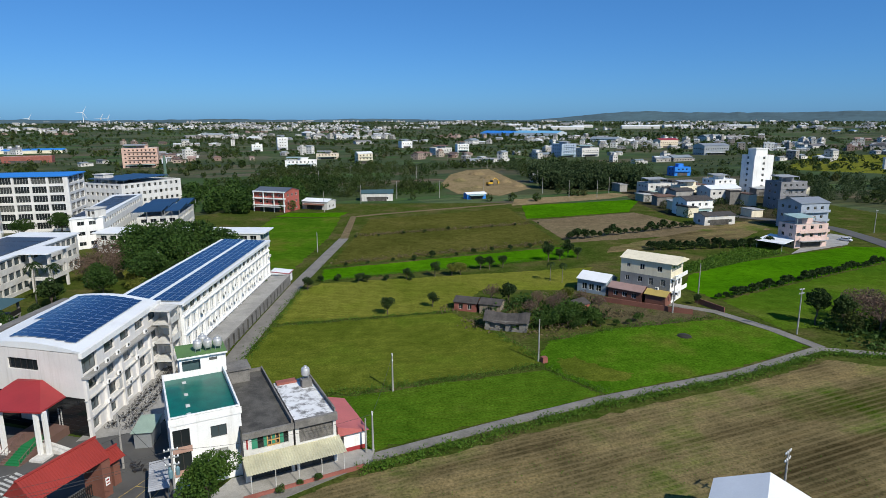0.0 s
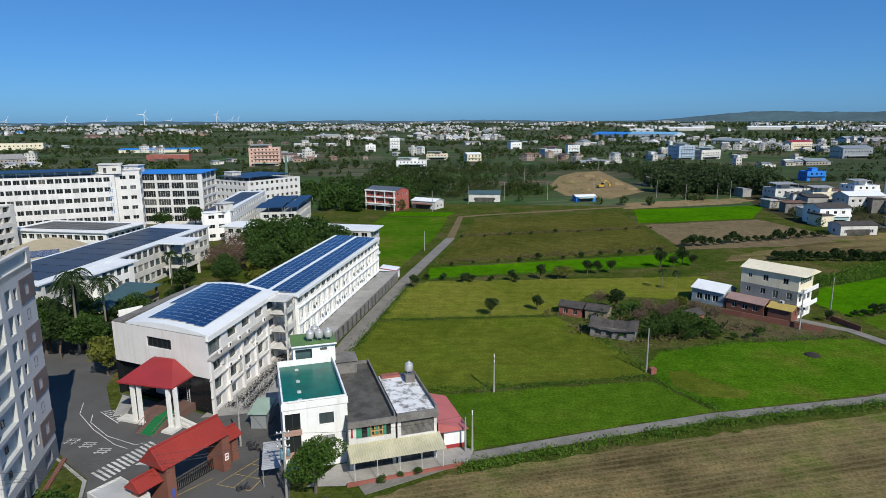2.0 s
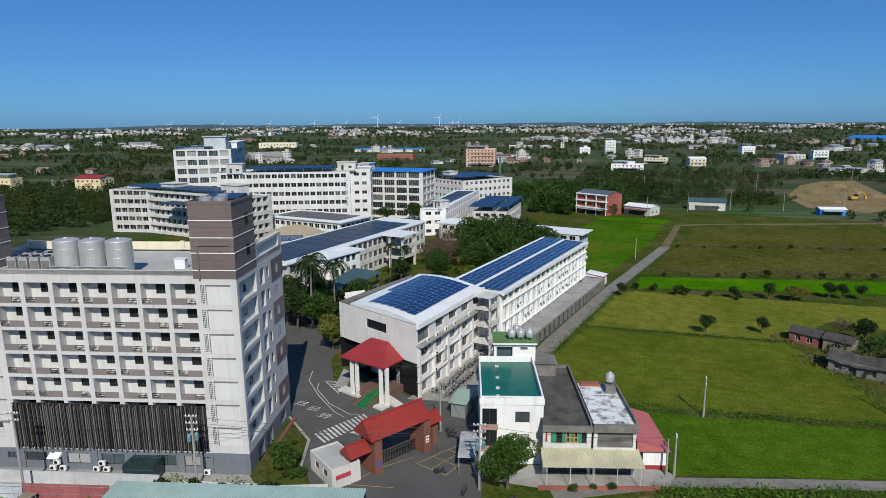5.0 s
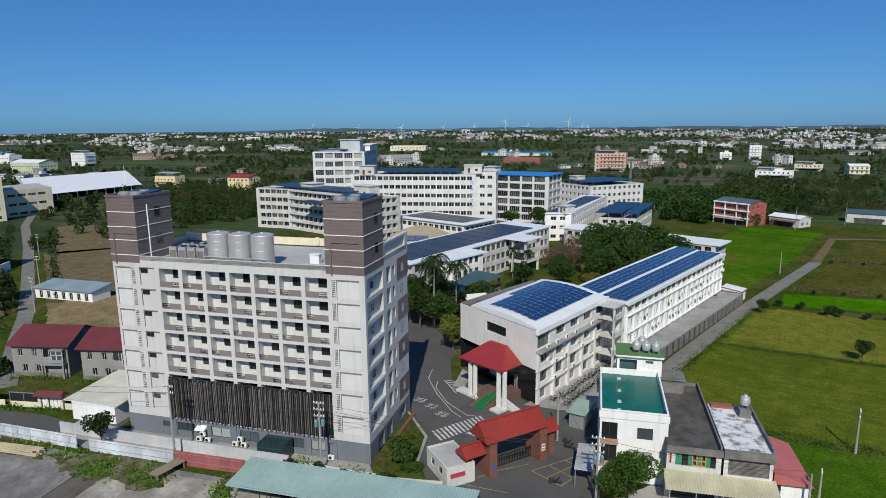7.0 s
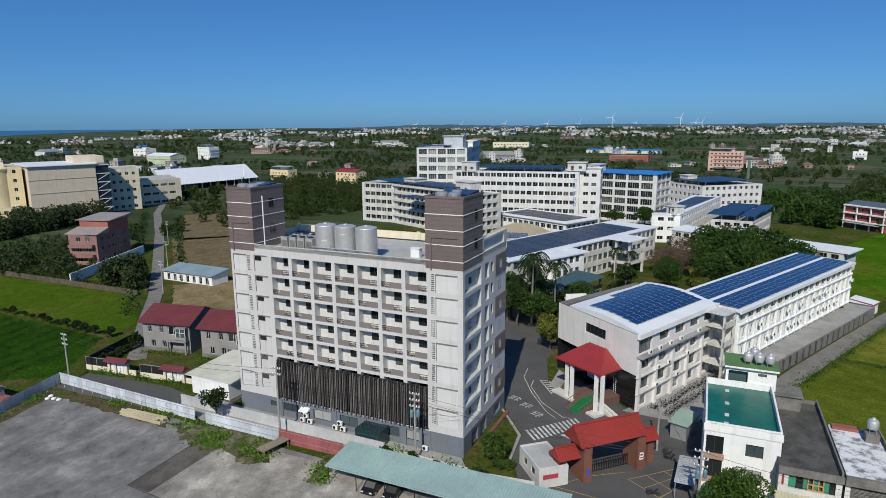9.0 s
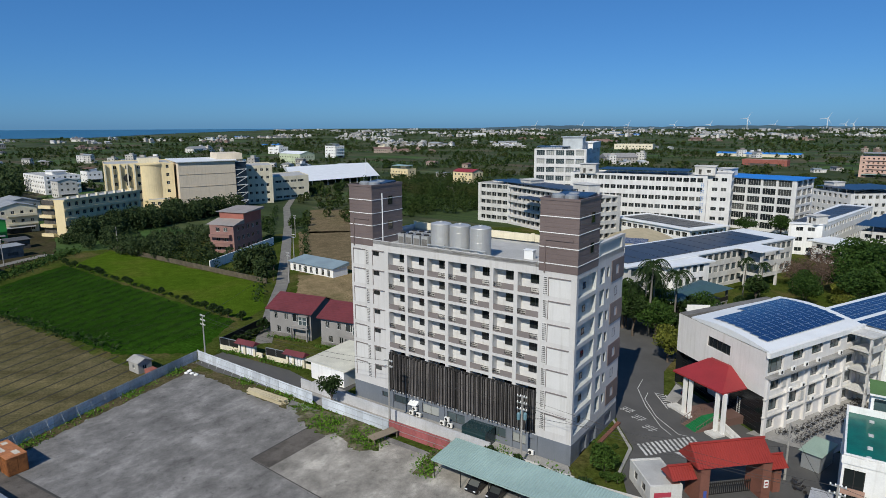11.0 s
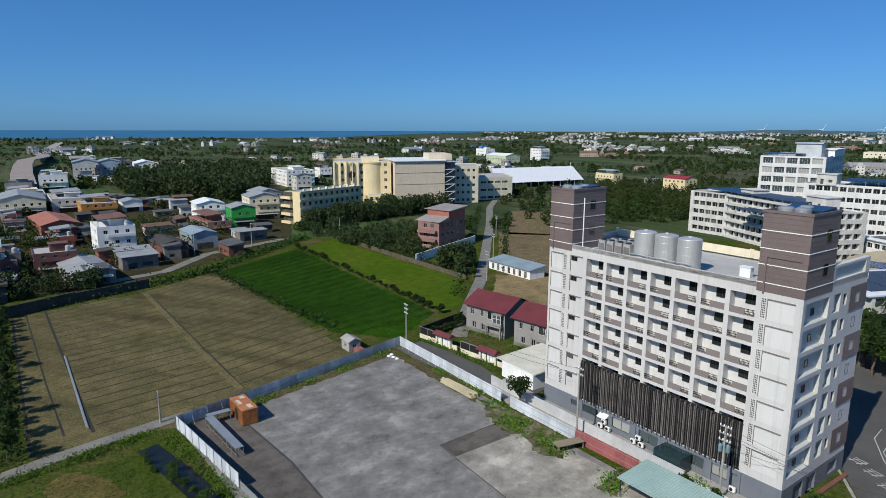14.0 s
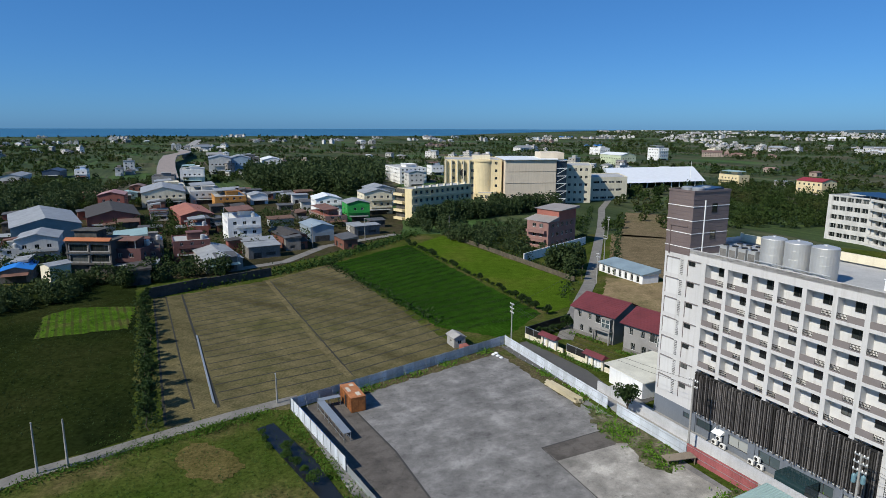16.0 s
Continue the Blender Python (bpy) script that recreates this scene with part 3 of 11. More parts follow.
def blob(pts, rough=0.5, seed=1):
    """A plan with a ragged edge through the given corners."""
    out = []
    for i, p in enumerate(pts):
        p, q = Vector(p), Vector(pts[(i + 1) % len(pts)])
        n = max(2, int((q - p).length / (0.7 if (q - p).length < 25 else 1.4)))
        for k in range(n):
            c = p.lerp(q, k / n)
            out.append((c.x + rough * noise.noise((c.x * 0.9, c.y * 0.9, seed)), c.y + rough * noise.noise((c.x * 0.9, c.y * 0.9, seed + 5))))
    return out


def patch(name, poly, z, mat, label, category, thick=0.0):
    g = Geo()
    if name.startswith("field") or name in ("ground_near", "building_site", "village_ground"):
        poly = blob(poly, 0.9)
    if thick:
        g.prism(poly, z - thick, z)
    else:
        g.sheet(poly, z)
    return single(name, g, mat, label, category, kind="structure")


VEG = field_mat("vegetable_rows", (0.040, 0.085, 0.010), (0.060, 0.120, 0.014), (0.085, 0.095, 0.030), row=1.6, angle=30, row_colour=(0.045, 0.040, 0.018), rowmix=0.7, big=0.12)
RICE = field_mat("young_rice", (0.040, 0.121, 0.004), (0.052, 0.155, 0.004), (0.069, 0.190, 0.005), fine_scale=3.5)
RICE_DULL = field_mat("stubble_green", (0.044, 0.102, 0.009), (0.062, 0.122, 0.011), (0.096, 0.130, 0.024), row=1.1, angle=10, row_colour=(0.057, 0.081, 0.006), rowmix=0.35)
GRASS_OLIVE = field_mat("olive_grass", (0.072, 0.098, 0.013), (0.102, 0.124, 0.019), (0.080, 0.128, 0.014), row=2.2, angle=14, row_colour=(0.060, 0.080, 0.012), rowmix=0.3, fine_scale=3)
OLIVE_PALE = field_mat("pale_stubble", (0.109, 0.132, 0.019), (0.155, 0.161, 0.031), (0.138, 0.167, 0.022), row=1.4, angle=8, row_colour=(0.069, 0.086, 0.012), rowmix=0.35)
DIRT = field_mat("yard_edge_dirt", (0.075, 0.066, 0.040), (0.10, 0.084, 0.052), (0.060, 0.075, 0.022), big=0.25, fine_scale=3)
FALLOW = field_mat("fallow_ground", (0.060, 0.066, 0.016), (0.080, 0.082, 0.021), (0.100, 0.095, 0.028), fine_scale=1.2)
PLOUGHED = field_mat("ploughed_stubble", (0.082, 0.066, 0.036), (0.160, 0.128, 0.070), (0.062, 0.108, 0.014), row=1.1, angle=23, row_colour=(0.215, 0.170, 0.090), row_width=0.3, rowmix=0.34, big=0.05, drift=0.9)
BEDS = field_mat("drilled_seed_beds", (0.094, 0.084, 0.046), (0.130, 0.113, 0.067), (0.080, 0.080, 0.038), row=0.45, angle=61, row_colour=(0.070, 0.062, 0.030), rowmix=0.45, big=0.035, fine_scale=3.0, drift=0.6)
BROWN = field_mat("bare_brown_soil", (0.135, 0.105, 0.070), (0.170, 0.132, 0.090), (0.145, 0.122, 0.076))
CROP_DARK = field_mat("leafy_dark_crop", (0.016, 0.046, 0.006), (0.022, 0.062, 0.007), (0.034, 0.080, 0.010), row=1.0, angle=28, row_colour=(0.012, 0.030, 0.004), rowmix=0.22, fine_scale=1.8)
MEADOW = field_mat("yellow_green_turf", (0.052, 0.096, 0.010), (0.064, 0.108, 0.012), (0.088, 0.106, 0.020), fine_scale=3)
ROUGH = field_mat("rough_grass", (0.040, 0.066, 0.012), (0.062, 0.078, 0.020), (0.110, 0.092, 0.044), fine_scale=1.6, big=0.07)
# Weed colour kept very dark to hold the trees' shade over the field.
WEEDS = field_mat("tree_shaded_weeds", (0.010, 0.016, 0.006), (0.018, 0.026, 0.008), (0.027, 0.032, 0.012), fine_scale=1.2)

VILLAGE = field_mat("village_ground", (0.040, 0.038, 0.024), (0.062, 0.054, 0.036), (0.034, 0.046, 0.016), big=0.06)
EARTH = field_mat("dug_earth", (0.20, 0.150, 0.095), (0.25, 0.19, 0.12), (0.16, 0.135, 0.075))

RICE_MIX = field_mat("patchy_rice", (0.042, 0.105, 0.007), (0.058, 0.130, 0.009), (0.098, 0.122, 0.020), fine_scale=2.2, big=0.06)

# fields ahead of the first view
patch("ground_near", [(-260, -140), (160, -140), (230, 160), (200, 330), (-80, 330), (-260, 120)], 0.02, ROUGH, "rough grass and weeds between the plots", "grass")
patch("field_rice", [(-11, 77.4), (26.2, 95.2), (18.4, 105.6), (-16, 94.8), (-27, 94), (-20, 88)], 0.07, RICE_DULL, "short green stubble field beside the lane", "field")
patch("field_rice", [(26.9, 95.5), (52.4, 105.6), (72.6, 116.8), (70, 127), (63, 134), (44, 130), (36, 127.5), (22, 120.5), (18.9, 113), (19.4, 105.6)], 0.07, RICE_MIX, "bright green rice field beside the lane", "field")
patch("field_olive", [(-16, 96), (18.2, 108.6), (17.6, 114), (10, 126.8), (2, 139.5), (-37.6, 129.6), (-37.6, 104), (-28, 96)], 0.07, GRASS_OLIVE, "olive green paddy of grown grass", "field")
patch("field_olive", blob([(21.7, 111.3), (26.8, 103.6), (31.5, 101.1), (34, 103.6), (28, 108)], 0.8, 5), 0.08, GRASS_OLIVE, "olive patch of taller grass in the rice field", "field")
patch("garden_plot", [(38, 131.5), (56, 136.0), (53, 144), (40, 141)], 0.08, VEG, "small kitchen plots behind the rice field", "field")
patch("field_pale", [(-37.6, 131.6), (2, 141), (11, 160), (34, 158), (46, 184), (-34, 166), (-37.8, 158)], 0.07, OLIVE_PALE, "pale green stubble field", "field")
patch("field_rice", [(-35, 169), (44, 198), (45, 216), (-36, 182)], 0.07, RICE, "bright green strip of young rice", "field")
patch("field_fallow", [(-35, 187), (43, 219), (33, 310), (-33, 276)], 0.07, FALLOW, "dull brown-green fallow field", "field")
patch("field_rice", [(38, 277), (90, 297), (110, 344), (41, 319)], 0.07, RICE, "bright green rice field behind the fallow land", "field")
patch("field_brown", [(46, 222), (137, 249), (105, 262), (92, 295), (40, 273)], 0.07, BROWN, "bare brown field", "field")
patch("field_rice", [(69.2, 150), (141, 191), (153.5, 202), (153.8, 212), (143, 214), (117, 201), (93, 190), (71.5, 174.5), (64.5, 160)], 0.07, RICE, "bright green rice field before the hamlet", "field")
patch("field_rice", [(69.8, 148.5), (73.5, 127), (100, 130), (140, 180), (146, 192), (141, 189.8)], 0.07, RICE_DULL, "yellow-green field beside the lane", "field")
patch("field_crop", [(71.8, 175.4), (93, 191), (116.6, 202), (119, 215), (103, 210.5), (70.5, 181)], 0.065, VEG, "leafy crop rows before the hamlet", "field")
patch("field_brown", [(55.5, 204.7), (107.8, 223.5), (136.3, 254.3), (136.7, 271.7), (96.4, 242.0), (59.1, 214.0)], 0.08, PLOUGHED, "grey-brown cultivated strip before the hamlet", "field")
patch("pavement", [(116.5, 202.1), (144.7, 216.8), (156.0, 231.6), (152.1, 238.7), (138.8, 227.3)], 0.10, CONCRETE, "concrete apron beside the pink house", "pavement")
patch("field_rice", [(-46, 165), (-44, 235), (-47, 283), (-78, 280), (-76, 240), (-60, 205)], 0.07, RICE_MIX, "green field beside the school path", "field")
patch("field_rice", [(-48, 284), (-46, 298), (-75, 296), (-78, 284)], 0.08, RICE, "small bright green paddy", "field")
patch("field_ploughed", [(-12, 71), (26, 88.5), (53, 99.5), (73, 110), (80, 107), (150, 60), (150, -30), (10, -30), (-22, 40), (-24, 62)], 0.07, PLOUGHED, "brown ploughed field with green weeds", "field")
# fields of the last view
patch("field_beds", [(-86.4, -41.2), (-158.5, -76), (-163, -70), (-178.5, -51.5), (-202, -35.8), (-128, 0.6), (-121.6, 9.4), (-93.6, -23.2), (-92.0, -33.6)], 0.07, BEDS, "brown drilled field in narrow beds", "field")
patch("field_crop", [(-135, 0), (-201, -36), (-236, -12.5), (-146, 25), (-128, 14)], 0.07, CROP_DARK, "dark green field of leafy crop", "field")
patch("field_turf", [(-146, 27), (-234, -11), (-256, 1), (-178, 39), (-152, 33)], 0.07, MEADOW, "yellow-green turf field with a hedge", "field")
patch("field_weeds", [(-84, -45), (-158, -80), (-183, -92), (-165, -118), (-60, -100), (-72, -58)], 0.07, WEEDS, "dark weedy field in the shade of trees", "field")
patch("field_beds", [(-127, -87), (-134, -70.5), (-151.5, -77), (-150, -92), (-143, -95)], 0.09, VEG, "bright green vegetable beds", "field")
patch("field_rough", [(-89, -24), (-68, -9), (-40, 0), (-30, -60), (-66, -58)], 0.06, ROUGH, "rough dry grass plot beside the lane", "field")
patch("field_brown", [(-186, 52), (-262, 74), (-245, 110), (-175, 88)], 0.08, BROWN, "bare brown field behind the sheds", "field")
patch("field_brown", [(-256, 76), (-330, 100), (-318, 122), (-246, 104)], 0.08, BROWN, "bare brown field beside the lane", "field")
patch("field_dry", [(-140, 37.5), (-183, 51), (-174, 76), (-132, 62)], 0.08, EARTH, "bare pale earth plot before the sheds", "field")


patch("garden_earth", blob([(35.7, 163.7), (36.0, 136.6), (41.4, 128.7), (52.4, 131.6), (62.0, 136.4), (61.5, 141.5), (50.6, 145.3), (45.0, 155.3)], 0.8, 8), 0.085, DIRT, "trodden brown garden ground before the cream house", "earth")
patch("field_ochre", [(21.3, 109.6), (21.8, 103.8), (26.1, 100.4), (31.6, 100.9), (32.8, 103.3), (28.6, 106.9), (25.0, 111.8)], 0.085, GRASS_OLIVE, "dull yellow corner of the rice field", "field")
patch("village_ground", [(-172, -112), (-184, -62), (-215, -42), (-262, -16), (-330, -20), (-420, -90), (-470, -215), (-330, -235), (-215, -185)], 0.05, VILLAGE, "dark trodden ground between the village houses", "ground")
patch("village_ground", [(105, 285), (150, 255), (172, 285), (205, 345), (205, 385), (110, 392), (104, 330)], 0.05, VILLAGE, "dark trodden ground between the hamlet houses", "ground")
patch("field_far", [(296, 542), (354, 496), (524, 738), (461, 777)], 0.06, OLIVE_PALE, "pale green fields beyond the hamlet", "field")
patch("building_site", [(6, 500), (-2, 420), (9, 372), (34, 362), (58, 402), (50, 470), (41, 556), (20, 540)], 0.06, EARTH, "dug brown earth of a building site", "earth")
patch("building_site", [(36, 320), (94, 347), (111, 364), (104, 374), (40, 345)], 0.06, EARTH, "bare brown earth strip behind the paddy", "earth")


def ribbon(name, pts, width, z, mat, label, category, thick=0.0):
    """A strip of road along a line, with square ends."""
    pts = [Vector(p) for p in pts]
    left, right = [], []
    for i, p in enumerate(pts):
        d = ((pts[min(i + 1, len(pts) - 1)] - p).normalized() + (p - pts[max(i - 1, 0)]).normalized()).normalized()
        s = Vector((-d.y, d.x)) * (width / 2)
        left.append((p + s)[:]), right.append((p - s)[:])
    g = Geo()
    for i in range(len(pts) - 1):
        quad = [right[i], right[i + 1], left[i + 1], left[i]]
        if thick:
            g.prism(quad, z - thick, z)
        else:
            g.sheet(quad, z)
    return single(name, g, mat, label, category, kind="structure")


ribbon("lane", [(-22, 66), (-9.6, 76), (8, 85), (26, 93.6), (53, 104), (74, 115.5), (82, 113.5), (120, 100)], 2.05, 0.12, LANE, "narrow pale concrete farm lane", "lane", 0.1)
ribbon("lane", [(75, 116), (71, 127), (64, 139.5), (55, 146)], 2.6, 0.13, LANE, "narrow pale concrete lane to the cream house", "lane", 0.1)
ribbon("lane", [(-38.5, 84), (-40.2, 118), (-40.2, 141), (-40.1, 166), (-39.0, 197), (-37.7, 231)], 3.6, 0.12, LANE, "pale concrete path beside the long school block", "path", 0.1)
ribbon("lane", [(-37.7, 231), (-41.5, 284), (-30, 292), (40, 330)], 3.0, 0.12, BROWN, "earth track between the fields", "track", 0.1)
ribbon("lane", [(-57, -67), (-66, -60.5), (-73.8, -54.4), (-79.6, -46.8), (-85.6, -39.9), (-91.0, -33.0), (-95.6, -26.6), (-97.5, -23.6)], 2.7, 0.12, LANE, "narrow pale concrete lane beside the fields", "lane", 0.1)
ribbon("lane", [(-127, 27), (-136, 30), (-151, 35), (-176, 44), (-210, 54), (-280, 74), (-345, 91), (-420, 118)], 3.6, 0.13, LANE, "narrow pale village lane", "lane", 0.1)
ribbon("road", [(-124, 15.5), (-108, 24.5), (-96, 30), (-100, 34)], 7.5, 0.10, ASPHALT, "worn asphalt road along the garden walls", "road", 0.08)
ribbon("road", [(135, 283), (150, 268), (158, 258), (160.5, 248), (160, 229), (158, 211), (153, 176)], 7.0, 0.14, ASPHALT, "grey asphalt road through the hamlet", "road", 0.1)
ribbon("road", [(-260, -18), (-232, -44), (-205, -52), (-192, -66)], 4.0, 0.12, LANE, "village road before the houses", "road", 0.1)
# school grounds
patch("road", [(-53.5, 56.5), (-47, 51.5), (-28, 58), (-33, 70), (-38, 88), (-49, 84), (-50.5, 81), (-70.5, 86.4), (-78, 97), (-96, 112), (-110, 100), (-104, 70), (-100, 54), (-65.3, 67.2), (-63.8, 66), (-57.3, 62.5)], 0.10, ASPHALT, "dark asphalt school drive and forecourt", "road")
patch("kerb", [(-65.2, 66.4), (-63.6, 65.6), (-57.1, 62.1), (-53.4, 56.2), (-53.7, 56.0), (-57.5, 61.8), (-63.8, 65.3), (-65.4, 66.1)], 0.24, CONCRETE, "pale concrete kerb round the garden", "kerb", 0.2)
patch("garden_bed", [(-65.0, 66.0), (-58.4, 51.8), (-54.2, 50.6), (-53.8, 56.0), (-57.4, 62.0), (-63.6, 65.4)], 0.2, ROUGH, "dry grass garden bed beside the dormitory", "garden", 0.15)
patch("kerb", [(-64.0, 66.0), (-60.7, 58.8), (-60.2, 59.1), (-63.5, 66.2)], 0.42, BRICK_BROWN, "low brown brick edging beside the dormitory", "kerb", 0.3)
patch("garden_bed", [(-71.2, 87.2), (-66.8, 82.0), (-67.6, 80.2), (-74.5, 88), (-79, 97), (-75, 98)], 0.2, ROUGH, "small lawn strip beside the hall", "garden", 0.15)
patch("pavement", [(-69.5, 85.5), (-66, 78.6), (-64.2, 79.4), (-66.5, 84.6)], 0.22, CONCRETE, "pale paved strip beside the porch", "pavement", 0.15)
patch("pavement", [(-52.2, 80.2), (-52.2, 108), (-44.4, 108.5), (-42.6, 90), (-42.5, 84)], 0.15, CONCRETE, "concrete strip beside the school block", "pavement")
patch("yard", [(-124, 12), (-92, -23), (-68, -10), (-20, 20), (-30, 52), (-70, 37), (-94, 26), (-116, 15.5)], 0.10, YARD, "wide grey concrete yard", "yard")
patch("pavement", [(-101, 27.4), (-93, 27.9), (-78.6, 34.7), (-68.8, 39.5), (-60, 43.5), (-55, 49.6), (-58.2, 51.4), (-94, 34.5), (-103, 31)], 0.13, CONCRETE, "concrete strip before the dormitory", "pavement")
patch("yard_patch", [(-87.5, 27), (-81, 14.5), (-50, 27), (-40, 46), (-70, 36)], 0.105, YARD_PALE, "pale worn concrete of the yard", "yard")
patch("yard_patch", [(-93.0, -23.2), (-74.5, -11.8), (-50, 3), (-30, 13), (-36, 20), (-69, -1.2), (-80.1, -6.2), (-95.5, -15.2), (-99.2, -16.6)], 0.106, YARD_DARK, "darker newer strip of yard concrete", "yard")
patch("yard_edge", blob([(-95.5, -20.5), (-123.0, 12.2), (-119.5, 13.0), (-107, -3.0), (-96, -16.6)], 0.9, 4), 0.111, DIRT, "trodden dirt and dry weeds along the sheet fence", "dirt")
patch("yard_edge", blob([(-122.5, 12.6), (-97, 24.6), (-94, 23.0), (-104, 18.2), (-119, 11.6)], 0.8, 6), 0.1105, DIRT, "trodden dirt along the white fence", "dirt")
patch("yard_patch", [(-87.4, 26.8), (-81, 14.7), (-77.5, 16.2), (-82, 25.5)], 0.112, YARD_DARK, "dark patched concrete", "yard")


def marking(name, quads, mat, label):
    """Painted road marks, each stroke a piece of its own."""
    t = thing(name, label, "road marking", kind="structure")
    for q in quads:
        part("stroke", Geo().sheet(q, 0.112), mat, t)
    return t


def stroke(a, b, w):
    a, b = Vector(a), Vector(b)
    s = (b - a).orthogonal().normalized() * w / 2
    return [tuple(p) for p in ((a + s), (b + s), (b - s), (a - s))][::-1] if (b - a).cross(s) > 0 else [tuple(p) for p in ((a - s), (b - s), (b + s), (a + s))]


cross = []
for k in range(13):
    f = k / 12
    p, q = Vector((-57.9, 64.0)).lerp(Vector((-55.5, 72.4)), f), Vector((-54.9, 62.7)).lerp(Vector((-53.0, 71.2)), f)
    cross.append(stroke(p, q, 0.36))
marking("zebra_crossing", cross, PAINT_WHITE, "white zebra crossing before the porch")
line = [(-74, 82), (-71.7, 78.4), (-66.0, 74.3), (-59.9, 70.9), (-57.4, 70.2)]
marking("lane_line", [stroke(a, b, 0.11) for a, b in zip(line, line[1:])] + [stroke(a, b, 0.11) for a, b in zip([(-69.5, 78.5), (-68, 76.2), (-62.6, 72.9), (-56.9, 71.3)], [(-68, 76.2), (-62.6, 72.9), (-56.9, 71.3), (-55.9, 72.0)])], PAINT_WHITE, "thin white curved lane lines")
marks = []
for cx, cy in ((-66.6, 70.6), (-63.6, 70.1), (-60.4, 69.0)):
    for dx, dy, ex, ey in ((-1.0, -0.5, 1.0, -0.2), (-0.9, 0.1, 1.1, 0.4), (-0.6, -0.8, -0.4, 0.7), (0.5, -0.7, 0.7, 0.8), (-1.0, 0.6, 0.9, 0.9)):
        marks.append(stroke((cx + dx, cy + dy), (cx + ex, cy + ey), 0.11))
marking("road_writing", marks, PAINT_WHITE, "worn white painted strokes on the drive")
marking("hatching", [stroke((-68.6 + k * 0.75, 79.6 - k * 0.42), (-67.6 + k * 0.75, 80.3 - k * 0.42), 0.18) for k in range(7)] + [stroke((-69.0, 79.6), (-63.6, 76.6), 0.14), stroke((-67.8, 80.6), (-62.6, 77.6), 0.14)], PAINT_WHITE, "white hatched parking strip")
box = [(-40.4, 64.2), (-37.4, 72.0), (-34.8, 71.4), (-35.6, 63.6)]
grid = [(p, q) for p, q in zip(box, box[1:] + box[:1])] + [((-39.4, 66.8), (-35.3, 66.2)), ((-38.4, 69.4), (-35.1, 68.8)), ((-38.0, 63.9), (-36.1, 71.7)), ((-45.7, 55.7), (-44.0, 61.2)), ((-44.0, 61.2), (-41.6, 65.4)), ((-45.5, 55.8), (-40.0, 58.0))]
marking("yellow_lines", [stroke(p, q, 0.09) for p, q in grid], PAINT_YELLOW, "worn yellow box lines before the gate")
marking("arrow", [[(-53.6, 66.6), (-51.6, 66.8), (-52.8, 69.3)]], PAINT_WHITE, "white painted arrow on the drive")

WEED_BED = field_mat("low_weeds", (0.038, 0.075, 0.010), (0.120, 0.110, 0.075), (0.200, 0.185, 0.150), fine_scale=2.0, big=0.45)


patch("weed_bed", blob([(-88.1, 23.5), (-82.9, 25), (-80.6, 27.6), (-78, 27), (-74.3, 30.7), (-79.4, 33), (-84.6, 32), (-87.6, 30.2), (-95.2, 24)], 1.6), 0.125, WEED_BED, "low green weeds creeping over the yard", "weeds")
patch("weed_bed", blob([(-66.7, 32.3), (-64.9, 34.1), (-70.2, 38.6), (-70.9, 37.4)], 0.9, 3), 0.125, WEED_BED, "low green weeds creeping beside the carport", "weeds")
# furrows, path and pipes of the drilled field
FURROW = surface("furrow_soil_and_shade", (0.022, 0.021, 0.012), 0.9, amount=0.3)
fur = thing("field_furrow", "dark drainage furrows and a painted shade line across the drilled field", "furrow", kind="structure")
A0, A1, B0, B1, C0, C1 = Vector((-94.6, -35.4)), Vector((-162.6, -69.6)), Vector((-106.3, -16.4)), Vector((-178, -51.0)), Vector((-124.6, 5.2)), Vector((-200.8, -36.4))
for k in range(21):
    f = (k + 0.6) / 21
    for p, q in ((A0.lerp(A1, f), B0.lerp(B1, f)), (B0.lerp(B1, f), C0.lerp(C1, f))):
        mid = p.lerp(q, 0.5) + Vector((noise.noise((k, f, 0)), noise.noise((k, 2, f)))) * 0.35
        g = Geo()
        for u, v in ((p, mid), (mid, q)):
            g.prism([tuple(w) for w in stroke(u, v, 0.34)], 0.05, 0.082)
        part("furrow", g, FURROW, fur)
for p, q, w in (((-94.0, -35.9), (-162.6, -69.9), 0.5), ((-93.4, -39.7), (-114.2, -50.4), 0.3), ((-114.2, -50.4), (-161, -73.6), 0.3), ((-87.6, -41.8), (-158, -75.4), 0.4)):
    part("furrow", Geo().prism(stroke(p, q, w), 0.05, 0.084), FURROW, fur)
ribbon("path", [(-106.3, -16.2), (-126, -26.4), (-150, -37.6), (-178, -51)], 1.3, 0.10, field_mat("path_earth", (0.13, 0.108, 0.062), (0.155, 0.13, 0.078), (0.11, 0.10, 0.05)), "narrow earth path through the drilled field", "path")
# Dark stroke along the path paints the shaded side of its raised bund.
for off in (-0.8,):
    n_ = (B1 - B0).orthogonal().normalized() * off
    part("furrow", Geo().prism(stroke(B0 + n_, B1 + n_, 0.3), 0.05, 0.086), FURROW, fur)
pipe = thing("irrigation_pipe", "grey irrigation pipes laid along the furrow", "pipe")
for k in range(3):
    part("pipe", Geo().tube((-95.2 - k * 0.3, -37.0 - k * 0.25, 0.2), (-128.5 - k * 0.3, -52.6 - k * 0.25, 0.2), 0.09, 6), GALV, pipe)

# cracks and joints of the yard
JOINT = surface("dark_joint", (0.05, 0.048, 0.045), 0.95)
jt = thing("yard_joint", "dark joints and cracks in the yard concrete", "joint", kind="structure")
